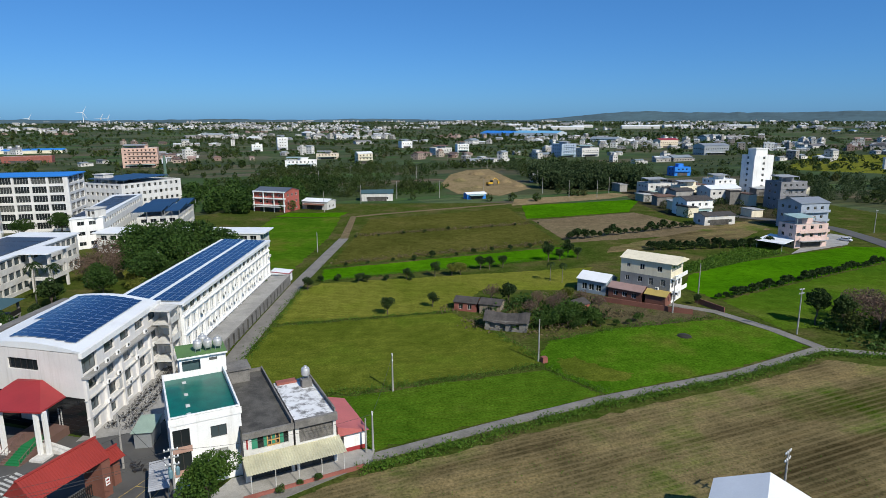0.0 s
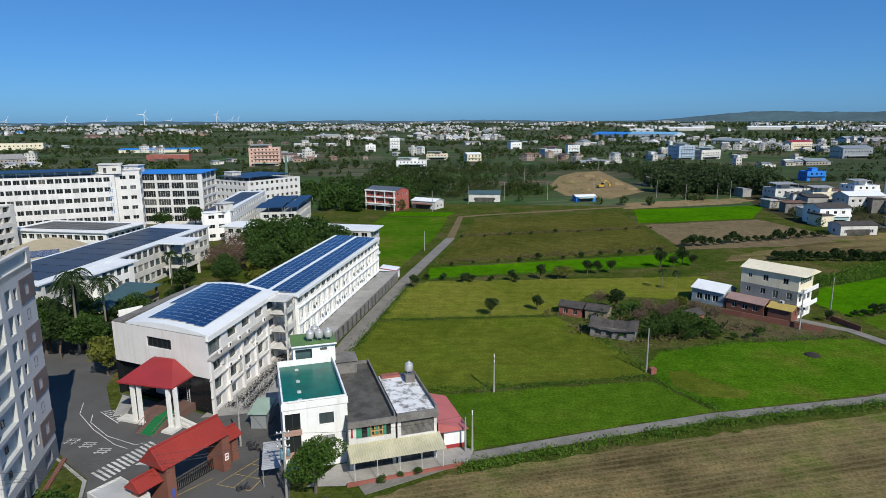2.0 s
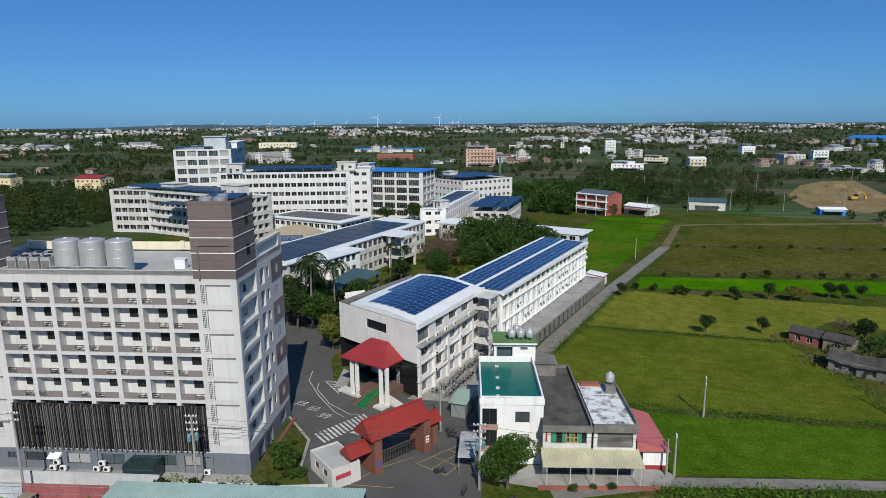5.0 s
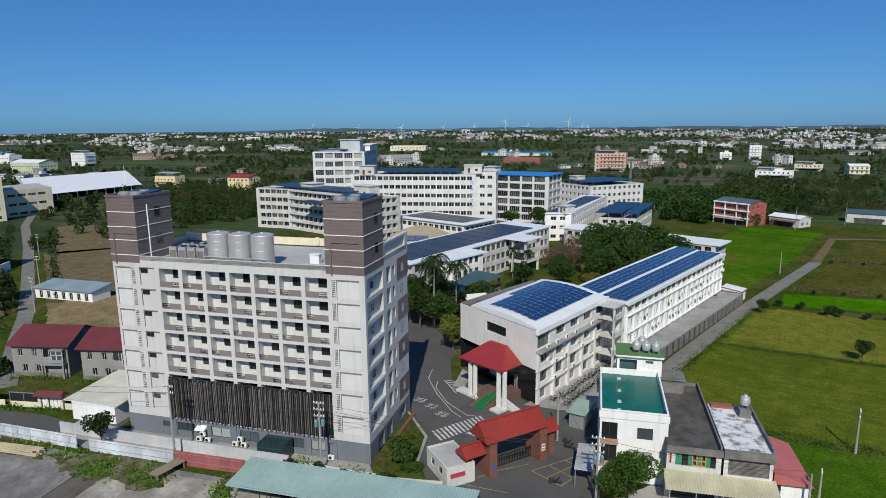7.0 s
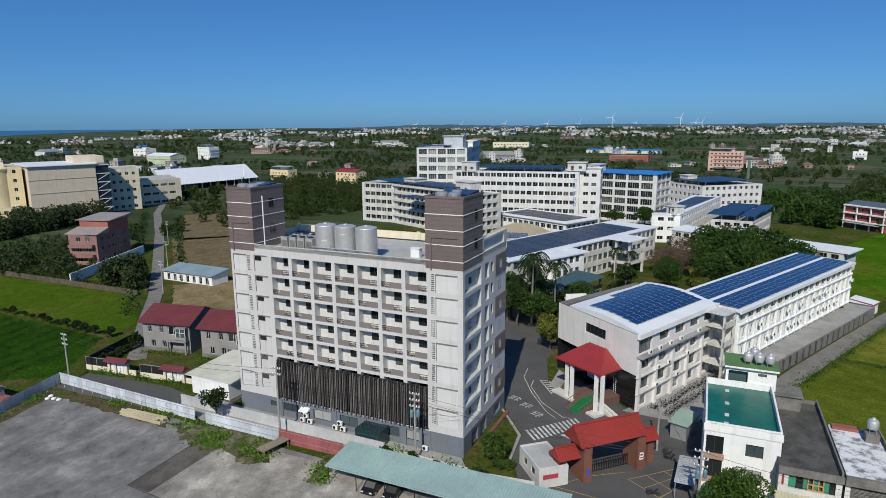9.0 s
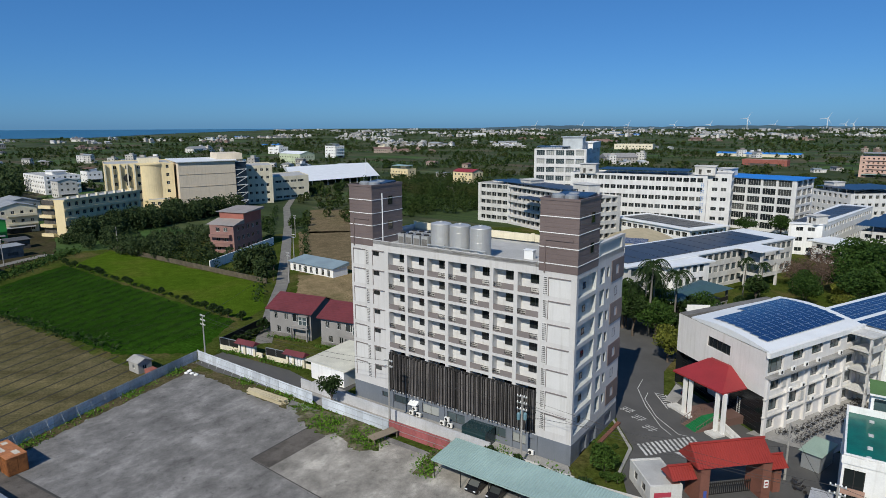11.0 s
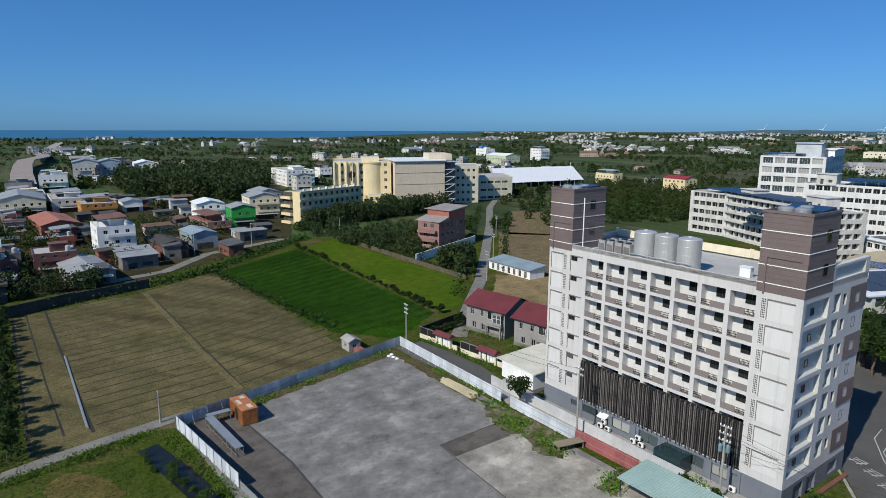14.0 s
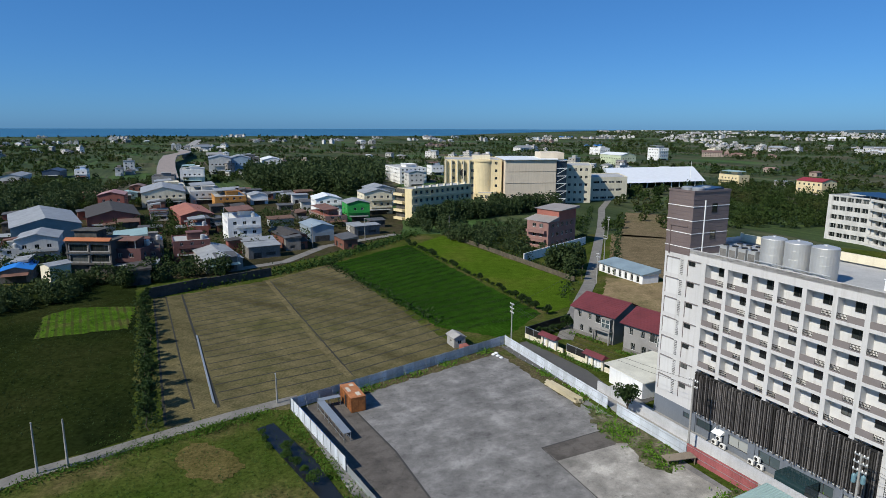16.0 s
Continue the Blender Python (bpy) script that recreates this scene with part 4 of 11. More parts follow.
for p, q, w in (((-95.5, -15.2), (-80.1, -6.2), 0.3), ((-80.1, -6.2), (-69, -1.2), 0.3), ((-69, -1.2), (-48, 12.0), 0.25), ((-81.0, 14.6), (-64, 21.5), 0.16), ((-81.0, 14.6), (-87.5, 27), 0.2), ((-64, 21.5), (-48, 27.5), 0.12)):
    part("joint", Geo().sheet(stroke(p, q, w), 0.118), JOINT, jt)


# ---- the dormitory tower block ----
DW, DD, DH = 39.1, 16.9, 27.4
RISE = 3.17
TOP = 25.75


def dormitory():
    b = thing("dormitory_building", "tall pale grey dormitory block with brown tiled towers and balconies", "building", spot(-93.4, 34.8, 25.5))
    fl, fr, br, bl = (0, 0), (DW, 0), (DW, DD), (0, DD)
    # front: recessed end panels, small windows, balcony bays, blank panels
    bays = [(7.8 + 3.8 * i, 11.0 + 3.8 * i) for i in range(7)]
    rows = [TOP - RISE * i for i in range(6)]
    low = [TOP - RISE * i for i in range(7)]
    balconies = [(s0, s1, z - 2.72, z) for s0, s1 in bays for z in rows]
    panels = [(0.5, 3.05, z - 2.55, z - 0.02) for z in low] + [(35.15, 38.3, z - 2.62, z - 0.02) for z in low]
    small = [(4.75, 5.95, z - 0.78, z - 0.08) for z in low]
    shallow = [(4.6, 7.0, z - 2.5, z - 0.83) for z in low]
    w = Geo()
    w.wall(fl, fr, 3.0, DH, balconies, 1.25, 0, reveal=1)
    part("front_wall", w, [DORM_WHITE, DORM_PANEL], b)
    for s0, s1, z0, z1 in panels:
        k = round(s1 - s0, 2)
        pm_ = shared(("recess", k), lambda: Geo().box(0.06, -0.02, 0, k, 0.0, 2.4).mesh("wall_panel", DORM_PANEL))
        lm = shared(("ledge", k), lambda: Geo().add([(0, -0.14, 2.43), (k, -0.14, 2.43), (k, 0, 2.43), (0.07, 0, 2.43), (0.07, 0, 0), (0.07, -0.1, 0), (0, -0.1, 0), (0, 0, 0), (0, -0.14, 2.55), (k, -0.14, 2.55), (k, 0, 2.55), (0, 0, 2.55), (0, -0.1, 2.43), (0.07, -0.1, 2.43)],
                                                    [(0, 1, 9, 8), (1, 2, 10, 9), (8, 9, 10, 11), (0, 8, 11, 7, 6, 12), (0, 13, 3, 2, 1), (6, 5, 13, 12), (5, 4, 3, 13), (6, 7, 4, 5), (0, 12, 13)]).mesh("ledge", BALC_GREY))
        part("wall_panel", pm_, None, b, m=pose(s0, 0, z0))
        part("ledge", lm, None, b, m=pose(s0, 0, z0))
    hood = shared("hood", lambda: Geo().box(0, -0.14, 0.7, 2.4, 0, 0.82).box(0, -0.1, -1.7, 0.08, 0, 0.7).mesh("window_hood", BALC_GREY))
    for s0, s1, z0, z1 in small:
        part("window_hood", hood, None, b, m=pose(s0 - 0.17, 0, z0 + 0.02))
    put_windows(b, fl, fr, [(s0, s1, z0, z1) for s0, s1, z0, z1 in small], 0.02, 2)
    # pierced ventilation strips
    def vent():
        v = Geo()
        v.box(0, -0.03, 0, 0.62, 0.0, 2.55)
        for i in range(3):
            for k in range(9):
                v.box(0.07 + i * 0.18, -0.035, 0.12 + k * 0.27, 0.19 + i * 0.18, -0.03, 0.30 + k * 0.27, 1)
        return v.mesh("ventilation_screen", [DORM_PANEL, FRAME_DARK])
    vm = shared("vent", vent)
    for z in low + [3.0]:
        part("ventilation_screen", vm, None, b, m=pose(34.4, 0, z - 2.58))
        part("ventilation_screen", vm, None, b, m=pose(3.15, 0, z - 2.58))
    # balconies: parapet half solid, half rail, window behind
    def parapet():
        p = Geo()
        p.box(0, 0, 0, 3.2, 0.12, 0.16), p.box(0, 0, 0.16, 1.95, 0.12, 0.82)
        return p.mesh("balcony_parapet", BALC_GREY)
    def rail():
        gaps = [(0.05 + k * 0.154, 0.16 + k * 0.154, 0.22, 0.46) for k in range(8)] + [(0.05 + k * 0.154, 0.16 + k * 0.154, 0.52, 0.76) for k in range(8)]
        return Geo().wall((0, 0.01), (1.3, 0.01), 0.14, 0.83, gaps, 0.04, back=False).mesh("balcony_rail", DARK_METAL)
    pm, rm = shared("parapet", parapet), shared("rail", rail)
    wm, gm = window_meshes(1.6, 1.25, 2, FRAME_DARK, GLASS)
    wall_ac = surface("balcony_back", (0.30, 0.28, 0.27), 0.8)
    for i, (s0, s1) in enumerate(bays):
        for k, z in enumerate(rows):
            flip = (i + k) % 2
            part("balcony_parapet", pm, None, b, m=pose(s0 if not flip else s1, 0.02 if not flip else 0.14, z - 2.72, 0, 0, 0 if not flip else 180))
            part("balcony_rail", rm, None, b, m=pose(s0 + (1.92 if not flip else 0.0), 0.05, z - 2.72))
            ob = part("window", wm, None, b, m=pose(s0 + 1.35, 1.17, z - 1.55))
            part("pane", gm, None, ob)
    # dark upright screen over the lower floors
    slat = surface("weathered_dark_slat", (0.165, 0.150, 0.140), 0.6, amount=0.3, vary=0.9)
    sm = [shared(("slat", k), lambda: Geo().box(-0.055, -0.36 - 0.03 * k, 0.22 * k, 0.055, -0.22, 6.2 + 0.14 * k).mesh("screen_slat", slat)) for k in range(3)]
    # Dark sheet put behind the slats paints the shade of their gaps.
    screen = part("front_screen", Geo().box(7.8, -0.08, 3.25, 33.8, -0.01, 9.55).box(7.7, -0.2, 3.3, 33.9, -0.08, 3.42).box(7.7, -0.2, 6.3, 33.9, -0.1, 6.42).box(7.7, -0.2, 9.3, 33.9, -0.1, 9.42), SCREEN_SHADE, b, "dark upright slatted screen")
    for i in range(88):
        part("screen_slat", sm[(i * 7 + i // 5) % 3], None, screen, m=pose(7.9 + i * 0.2952 + 0.05 * math.sin(i * 2.3), 0, 3.0 + 0.16 * ((i * 7) % 5 > 2)))
    # slate ground floor
    gh = [(6, 7.2, 1.5, 2.4), (14.2, 17.4, 0.9, 2.5), (19, 22.2, 0.9, 2.5), (26.5, 29.2, 1.0, 2.5), (30.2, 32.4, 1.0, 2.5), (12.4, 13.5, 0.1, 2.4), (33.0, 34.0, 0.1, 2.4), (8.5, 11.5, 1.2, 2.5)]
    w = Geo()
    w.wall((0, -0.06), (DW + 0.06, -0.06), 0, 3.0, gh, 0.3)
    w.wall((DW + 0.06, -0.06), (DW + 0.06, DD), 0, 3.0, [(3.0, 5.4, 0.2, 2.5), (6.4, 8.8, 0.2, 2.5), (12.2, 14.8, 0.8, 2.4)], 0.3)
    w.wall((DW, DD), (0, DD), 0, 3.0), w.wall((0, DD), (0, -0.06), 0, 3.0)
    w.sheet([(0, -0.06), (DW + 0.06, -0.06), (DW + 0.06, DD), (0, DD)], 3.0)
    for x in (8.1, 12.2, 18.2, 23.4, 30.0, 33.9):
        w.box(x, -0.22, 0, x + 0.35, -0.06, 3.0)
    part("ground_floor_wall", w, DORM_GREY, b, "slate grey ground floor")
    put_windows(b, (0, -0.06), (DW, -0.06), [h for h in gh if h[2] > 0.2], 0.28, 2, FRAME_DARK, GLASS_PALE)
    part("entrance_canopy", Geo().box(23.6, -3.0, 0.1, 27.6, -0.3, 2.6), surface("dark_teal_glass", (0.02, 0.045, 0.05), 0.15), b, "dark glazed entrance porch")
    part("awning", Geo().prism([(12.0, -1.0), (13.6, -1.0), (13.6, -0.06), (12.0, -0.06)], 2.0, [2.05, 2.05, 2.5, 2.5]), WHITE, b)
    # side wall with framed recesses, tall slots and brown bays
    rec = [(0.6, 6.5, z - 2.6, z) for z in low]
    slot = [(7.8, 9.6, z - 2.3, z) for z in low]
    w2 = [(10.4, 11.4, z - 1.75, z - 0.3) for z in low]
    w = Geo()
    w.wall(fr, br, 3.0, DH, rec + slot + w2, 0.55, 0, reveal=1)
    part("side_wall", w, [DORM_WHITE, DORM_BLUE], b)
    put_windows(b, fr, br, w2, 0.3, 1)
    for z in low:
        put_windows(b, fr, br, [(3.2, 4.0, z - 1.9, z - 1.0)], 0.55, 1)
        put_windows(b, fr, br, [(7.95, 8.75, z - 2.1, z - 0.4)], 0.55, 1)
    for k, z in enumerate(low):
        if k % 2 == 0:
            g = Geo().wall((DW + 0.09, 12.1), (DW + 0.09, DD + 0.09), z - 2.75, z + 0.35, [(1.6, 2.8, z - 1.9, z - 0.5)], 0.3)
            g.wall((DW, 12.1), (DW + 0.09, 12.1), z - 2.75, z + 0.35), g.wall((DW + 0.09, DD + 0.09), (DW - 1.5, DD + 0.09), z - 2.75, z + 0.35)
            g.sheet([(DW, 12.1), (DW + 0.09, 12.1), (DW + 0.09, DD + 0.09), (DW, DD + 0.09)], z + 0.35), g.sheet([(DW, DD), (DW + 0.09, DD), (DW + 0.09, 12.1), (DW, 12.1)], z - 2.75)
            part("bay", g, BROWN_TILE, b, "brown tiled bay")
            put_windows(b, (DW + 0.09, 12.1), (DW + 0.09, DD), [(1.6, 2.8, z - 1.9, z - 0.5)], 0.28, 1)
        else:
            put_windows(b, fr, br, [(13.6, 14.6, z - 1.9, z - 0.6)], 0.06, 1)
    w = Geo().wall(br, bl, 3.0, DH, grid_holes(DW, 1.5, 3.2, 1.6, range(7), 4.2, 1.4, RISE), 0.3).wall(bl, fl, 3.0, DH)
    part("back_wall", w, DORM_WHITE, b)
    # flat roof, parapet, raised side frame
    part("roof", Geo().box(0.3, 0.3, DH - 1.2, DW - 0.3, DD - 0.3, DH - 1.0), ROOF_GREY, b, "grey flat roof")
    g = Geo().box(0, 0.0, DH - 0.6, DW, 0.3, DH + 0.02).box(0, 0.3, DH - 0.6, 0.3, DD, DH).box(DW - 0.3, 0.3, DH - 0.6, DW, DD, DH)
    part("parapet", g, DORM_WHITE, b)
    part("back_parapet", Geo().box(0, DD - 0.3, DH - 0.8, DW, DD, DH + 0.4).box(0, DD - 0.45, DH - 0.7, 0.5, DD - 0.3, DH + 0.6).box(12, DD - 0.45, DH - 0.7, 12.6, DD - 0.3, DH + 0.6).box(24, DD - 0.45, DH - 0.7, 24.6, DD - 0.3, DH + 0.6), CREAM_PALE, b, "cream roof parapet")
    s = Geo()
    s.wall((DW + 0.02, 6.6), (DW + 0.02, DD + 0.2), DH, 29.4, [(0.7, 9.3, DH + 0.15, 29.1)], 0.3, 0, reveal=1)
    s.wall((DW - 0.6, DD + 0.2), (DW - 0.6, 6.6), DH - 1, 29.4), s.wall((DW - 0.6, 6.6), (DW + 0.02, 6.6), DH - 1, 29.4), s.wall((DW + 0.02, DD + 0.2), (DW - 0.6, DD + 0.2), DH - 1, 29.4)
    s.sheet([(DW - 0.6, 6.6), (DW + 0.02, 6.6), (DW + 0.02, DD + 0.2), (DW - 0.6, DD + 0.2)], 29.4)
    part("side_frame", s, [DORM_WHITE, DORM_BLUE], b)
    # brown towers, tiled in courses with pale bands
    for name, x0, x1, y0, y1 in (("right", 33.7, DW + 0.03, -0.03, 6.9), ("left", -0.03, 4.75, -0.03, 7.4)):
        top, levels = 35.7, [(DH - 1.0, 0.0)]
        for k in range(14):
            z = DH + 0.1 + k * 0.585
            levels += [(z, 0.0), (z + 0.02, 0.03), (z + 0.05, 0.03), (z + 0.07, 0.0)]
        tower = Geo().stack([(x0, y0), (x1, y0), (x1, y1), (x0, y1)], levels + [(top, 0.0)])
        ob = part("stair_tower", tower, BROWN_TILE, b, "brown tiled stair tower")
        for z in (27.45, 29.6, 31.5, 33.6):
            part("band", Geo().stack([(x0 - 0.05, y0 - 0.05), (x1 + 0.05, y0 - 0.05), (x1 + 0.05, y1 + 0.05), (x0 - 0.05, y1 + 0.05)], [(z, 0), (z + 0.1, 0)]), WHITE, ob)
        rim = Geo().box(x0 - 0.08, y0 - 0.08, top, x1 + 0.08, y0 + 0.15, top + 0.3).box(x0 - 0.08, y1 - 0.15, top, x1 + 0.08, y1 + 0.08, top + 0.3).box(x0 - 0.08, y0, top, x0 + 0.15, y1, top + 0.3).box(x1 - 0.15, y0, top, x1 + 0.08, y1, top + 0.3)
        part("rim", rim, BROWN_TILE, ob)
        for cx, cy, rad in ((x0 + 1.4, 2.2, 0.9), (x0 + 3.2, 2.4, 0.9), (x0 + 2.4, 5.0, 0.8)):
            part("roof_fan", Geo().lathe(cx, cy, [(rad, top), (rad, top + 0.45), (rad * 0.75, top + 0.62), (0.05, top + 0.66)], 16), GALV, ob, "galvanised roof fan cowl")
        frame_ = Geo().box(x0 + 0.75, y0 - 0.12, 30.55, x1 - 0.7, y0, 30.75).box(x0 + 0.75, y0 - 0.12, DH - 1.2, x0 + 0.95, y0, 30.55)
        part("frame_relief", frame_, BROWN_TILE, ob)
        w_, g_ = window_meshes(1.1, 1.4, 1, FRAME_DARK, GLASS)
        for z in (28.6, 32.6):
            p = part("window", w_, None, ob, m=wall_pose((x1, y0), (x1, y1), 3.8, z, -0.06))
            part("pane", g_, None, p)
        part("roof_panel", Geo().prism([(x0 + 0.4, 3.2), (x1 - 0.4, 3.2), (x1 - 0.4, 6.4), (x0 + 0.4, 6.4)], top + 0.15, [top + 0.35, top + 0.35, top + 0.6, top + 0.6]), SOLAR_DULL, ob)
    part("mast", Geo().tube((6.5, 0.4, DH), (6.5, 0.4, DH + 7.4), 0.09), WHITE, b, "white roof mast")
    return b


dormitory()

# on its roof
DORM = spot(-93.4, 34.8, 25.5)


def water_tank():
    t = thing("water_tank", "large brushed steel water tank on the dormitory roof", "water tank", group="steel roof tanks")
    prof = [(1.5, 0.25), (1.55, 0.3), (1.55, 4.35), (1.5, 4.42), (1.1, 4.54), (0.5, 4.62), (0.28, 4.64), (0.26, 4.74), (0.05, 4.76)]
    part("body", Geo().lathe(0, 0, prof, 28), STEEL, t)
    g = Geo()
    for z in (1.2, 2.3, 3.4):
        g.lathe(0, 0, [(1.552, z), (1.562, z + 0.03), (1.552, z + 0.06)], 28)
    part("hoop", g, STEEL, t)
    part("base_ring", Geo().lathe(0, 0, [(1.4, 0), (1.4, 0.25)], 20), CONCRETE, t)
    return t


roof_z = DH - 1.0
tank = water_tank()
tank.matrix_basis = DORM @ pose(16.4, 2.2, roof_z)
for x in (19.8, 23.3):
    copy_thing(tank, DORM @ pose(x, 2.2, roof_z))


def heat_pump():
    t = thing("heat_pump", "grey box heat pump on the dormitory roof", "heat pump", group="roof heat pumps")
    part("casing", Geo().box(-0.6, -0.55, 0.15, 0.6, 0.55, 2.3).box(-0.62, -0.57, 2.3, 0.62, 0.57, 2.36), STEEL, t)
    part("grille", Geo().box(-0.5, -0.57, 0.9, 0.5, -0.55, 1.9), CONCRETE_MID, t)
    part("fan", Geo().lathe(0, 0, [(0.42, 2.36), (0.42, 2.52), (0.38, 2.54)], 14), DARK_METAL, t)
    part("base", Geo().box(-0.6, -0.5, 0, 0.6, 0.5, 0.15), CONCRETE, t)
    return t


hp = heat_pump()
hp.matrix_basis = DORM @ pose(9.6, 1.6, roof_z)
for i in range(1, 4):
    copy_thing(hp, DORM @ pose(9.6 + i * 1.5, 1.6, roof_z))
for i in range(4):
    copy_thing(hp, DORM @ pose(9.9 + i * 1.5, 4.0, roof_z))
pipes = thing("roof_pipes", "pale insulated water pipes along the roof edge", "pipes", DORM)
for p, q in (((8, 0.55, DH - 0.1), (25.4, 0.55, DH - 0.1)), ((15, 0.8, DH - 0.4), (15, 0.8, DH + 0.35)), ((15, 0.55, DH + 0.3), (25.2, 0.55, DH + 0.3)), ((18.2, 0.6, DH - 0.4), (18.2, 0.6, DH + 0.6)), ((25.2, 0.6, DH - 1.0), (25.2, 0.6, DH + 0.35))):
    part("pipe", Geo().tube(p, q, 0.09, 8), GALV, pipes)
single("roof_hatch", Geo().box(-0.7, -0.4, 0, 0.7, 0.4, 1.3).box(-0.8, -0.5, 1.3, 0.8, 0.5, 1.38), ALU, "white metal box on the flat roof", "roof box", DORM @ pose(29.5, 5.5, roof_z))


# ---- school blocks near the gate ----
def solar_hall():
    """The front block: white upper wall over a dark glazed hall, bowed solar roof."""
    b = thing("school_hall", "white school hall with a bowed solar roof and dark glazed front", "school hall")
    fl, fr, br, bl = (-70.6, 86.3), (-50.8, 81.4), (-51.4, 107.0), (-69.5, 109.0)
    top, low = 12.8, 6.1
    w = Geo().wall(fl, fr, low, top, [(7.6, 12.9, 9.6, 11.3)], 0.35)
    part("front_wall", w, HALL_WHITE, b)
    put_windows(b, fl, fr, [(7.6, 12.9, 9.6, 11.3)], 0.3, 5, FRAME_DARK, GLASS)
    inner = [(fl[0] + 0.6, fl[1] + 1.0), (fr[0] - 0.12, fr[1] + 0.25)]
    dark = surface("black_glazed_panel", (0.012, 0.014, 0.016), 0.12)
    g = Geo().wall(inner[0], inner[1], 0, low, [(7.0, 12.6, 1.2, 4.6)], 0.4)
    g.wall(fl, inner[0], 0, low), g.wall(inner[1], fr, 0, low)
    g.sheet([fl, inner[0], inner[1], fr], low)
    part("dark_front", g, dark, b, "dark glazed lower front")
    j = Geo()
    for k in range(1, 7):
        j.box(0.3, -0.03, k * 0.8, 6.8, 0.0, k * 0.8 + 0.03), j.box(12.9, -0.03, k * 0.8, 19.0, 0.0, k * 0.8 + 0.03)
    part("panel_joint", j, DARK_METAL, b, m=wall_pose(*inner, 0, 0, 0))
    part("entrance_door", Geo().box(7.1, 0.15, 1.2, 12.5, 0.2, 4.5), surface("grey_shutter", (0.52, 0.53, 0.54), 0.5), b, m=wall_pose(*inner, 0, 0, 0))
    bars = Geo()
    for k in range(8):
        bars.box(0, -0.05, 2.2 - k * 0.34, 0.22, -0.02, 2.45 - k * 0.34), bars.box(0.5, -0.05, 2.2 - k * 0.34, 0.72, -0.02, 2.45 - k * 0.34)
    part("wall_writing", bars, PAINT_WHITE, b, "pale upright wall writing", m=wall_pose(*inner, 14.5, 1.4, 0))
    # side: bays of windows between piers, ledges, air conditioners
    side = [(0.3, 4.2, 9.5, 12.0)] + [(6.4 + k * 5.0, 9.5 + k * 5.0, 10.3, 11.9) for k in range(4)]
    for k in range(5):
        s0 = 0.7 + k * 5.1
        side += [(s0, s0 + 3.1, 6.7, 8.6), (s0, s0 + 3.1, 3.4, 5.4), (s0 + 0.2, s0 + 2.6, 0.6, 2.2)]
    w = Geo().wall(fr, br, 0, top, side, 0.45)
    part("side_wall", w, HALL_WHITE, b)
    put_windows(b, fr, br, side, 0.42, 3, FRAME_DARK, GLASS_PALE)
    for k in range(6):
        part("pier", Geo().box(0, -0.45, 0, 0.6, 0.0, 9.1), HALL_WHITE, b, m=wall_pose(fr, br, 0.0 + k * 5.08, 0, 0))
    for k in range(5):
        part("louvre_box", Geo().box(0, -0.3, 0, 0.9, 0.0, 1.5), WHITE_OLD, b, m=wall_pose(fr, br, 4.0 + k * 5.1, 6.9 - (k % 2) * 3.3, 0))
    part("ledge", Geo().box(-0.2, -1.1, 9.1, 25.6, 0.0, 9.35), CONCRETE, b, m=wall_pose(fr, br, 0, 0, 0))
    for z in (5.75, 2.9):
        part("ledge", Geo().box(-0.2, -0.45, z, 25.6, 0.0, z + 0.14), WHITE_OLD, b, m=wall_pose(fr, br, 0, 0, 0))
    part("fascia", Geo().box(-0.3, -0.5, 12.2, 25.8, 0.0, 13.0), WHITE, b, m=wall_pose(fr, br, 0, 0, 0))
    w = Geo().wall(br, bl, 0, top, grid_holes(18, 1, 3.4, 1.8, range(3), 1.2, 1.6, 3.6), 0.3).wall(bl, fl, 0, top, grid_holes(23, 1.2, 3.4, 1.8, range(3), 1.2, 1.6, 3.6), 0.3)
    part("back_wall", w, WHITE_OLD, b)
    part("grey_parapet", Geo().prism([(-70.6, 86.5), (-68.9, 86.1), (-67.9, 108.8), (-69.5, 109.0)], 11.6, 12.9), CONCRETE_MID, b, "stained grey parapet")
    # bowed roof sheet and panels
    u, v = Vector((-0.62, 25.0, 0)).normalized(), Vector((-19.5, 4.8, 0)).normalized()
    start = Vector((-50.9, 82.0, 0))
    g, n = Geo(), 14
    g.weld = True
    bowed = lambda f: 12.85 + 0.75 * math.sin(math.pi * f)
    for i in range(n):
        f0, f1 = i / n, (i + 1) / n
        a, c = start + v * 17.6 * f0, start + v * 17.6 * f1
        e = u * 25.2
        g.add([(a.x, a.y, bowed(f0)), (c.x, c.y, bowed(f1)), (c.x + e.x, c.y + e.y, bowed(f1)), (a.x + e.x, a.y + e.y, bowed(f0)), (a.x, a.y, 12.6), (c.x, c.y, 12.6)], [(1, 0, 3, 2), (0, 1, 5, 4)])
    part("roof_sheet", g, ALU, b, "white bowed roof sheet")
    solar_array(b, 13, 7, start + v * 2.3 + u * 2.2 + Vector((0, 0, 0.12)), u, v, (1.62, 1.62), 0.03,
                bow=lambda k, r: bowed((2.3 + k * 1.65) / 17.6))
    solar_array(b, 8, 1, start + v * 13.9 + u * 10.45 + Vector((0, 0, 0.12)), u, v, (1.62, 1.62), 0.03, bow=lambda k, r: bowed((13.9 + k * 1.65) / 17.6))
    return b


solar_hall()


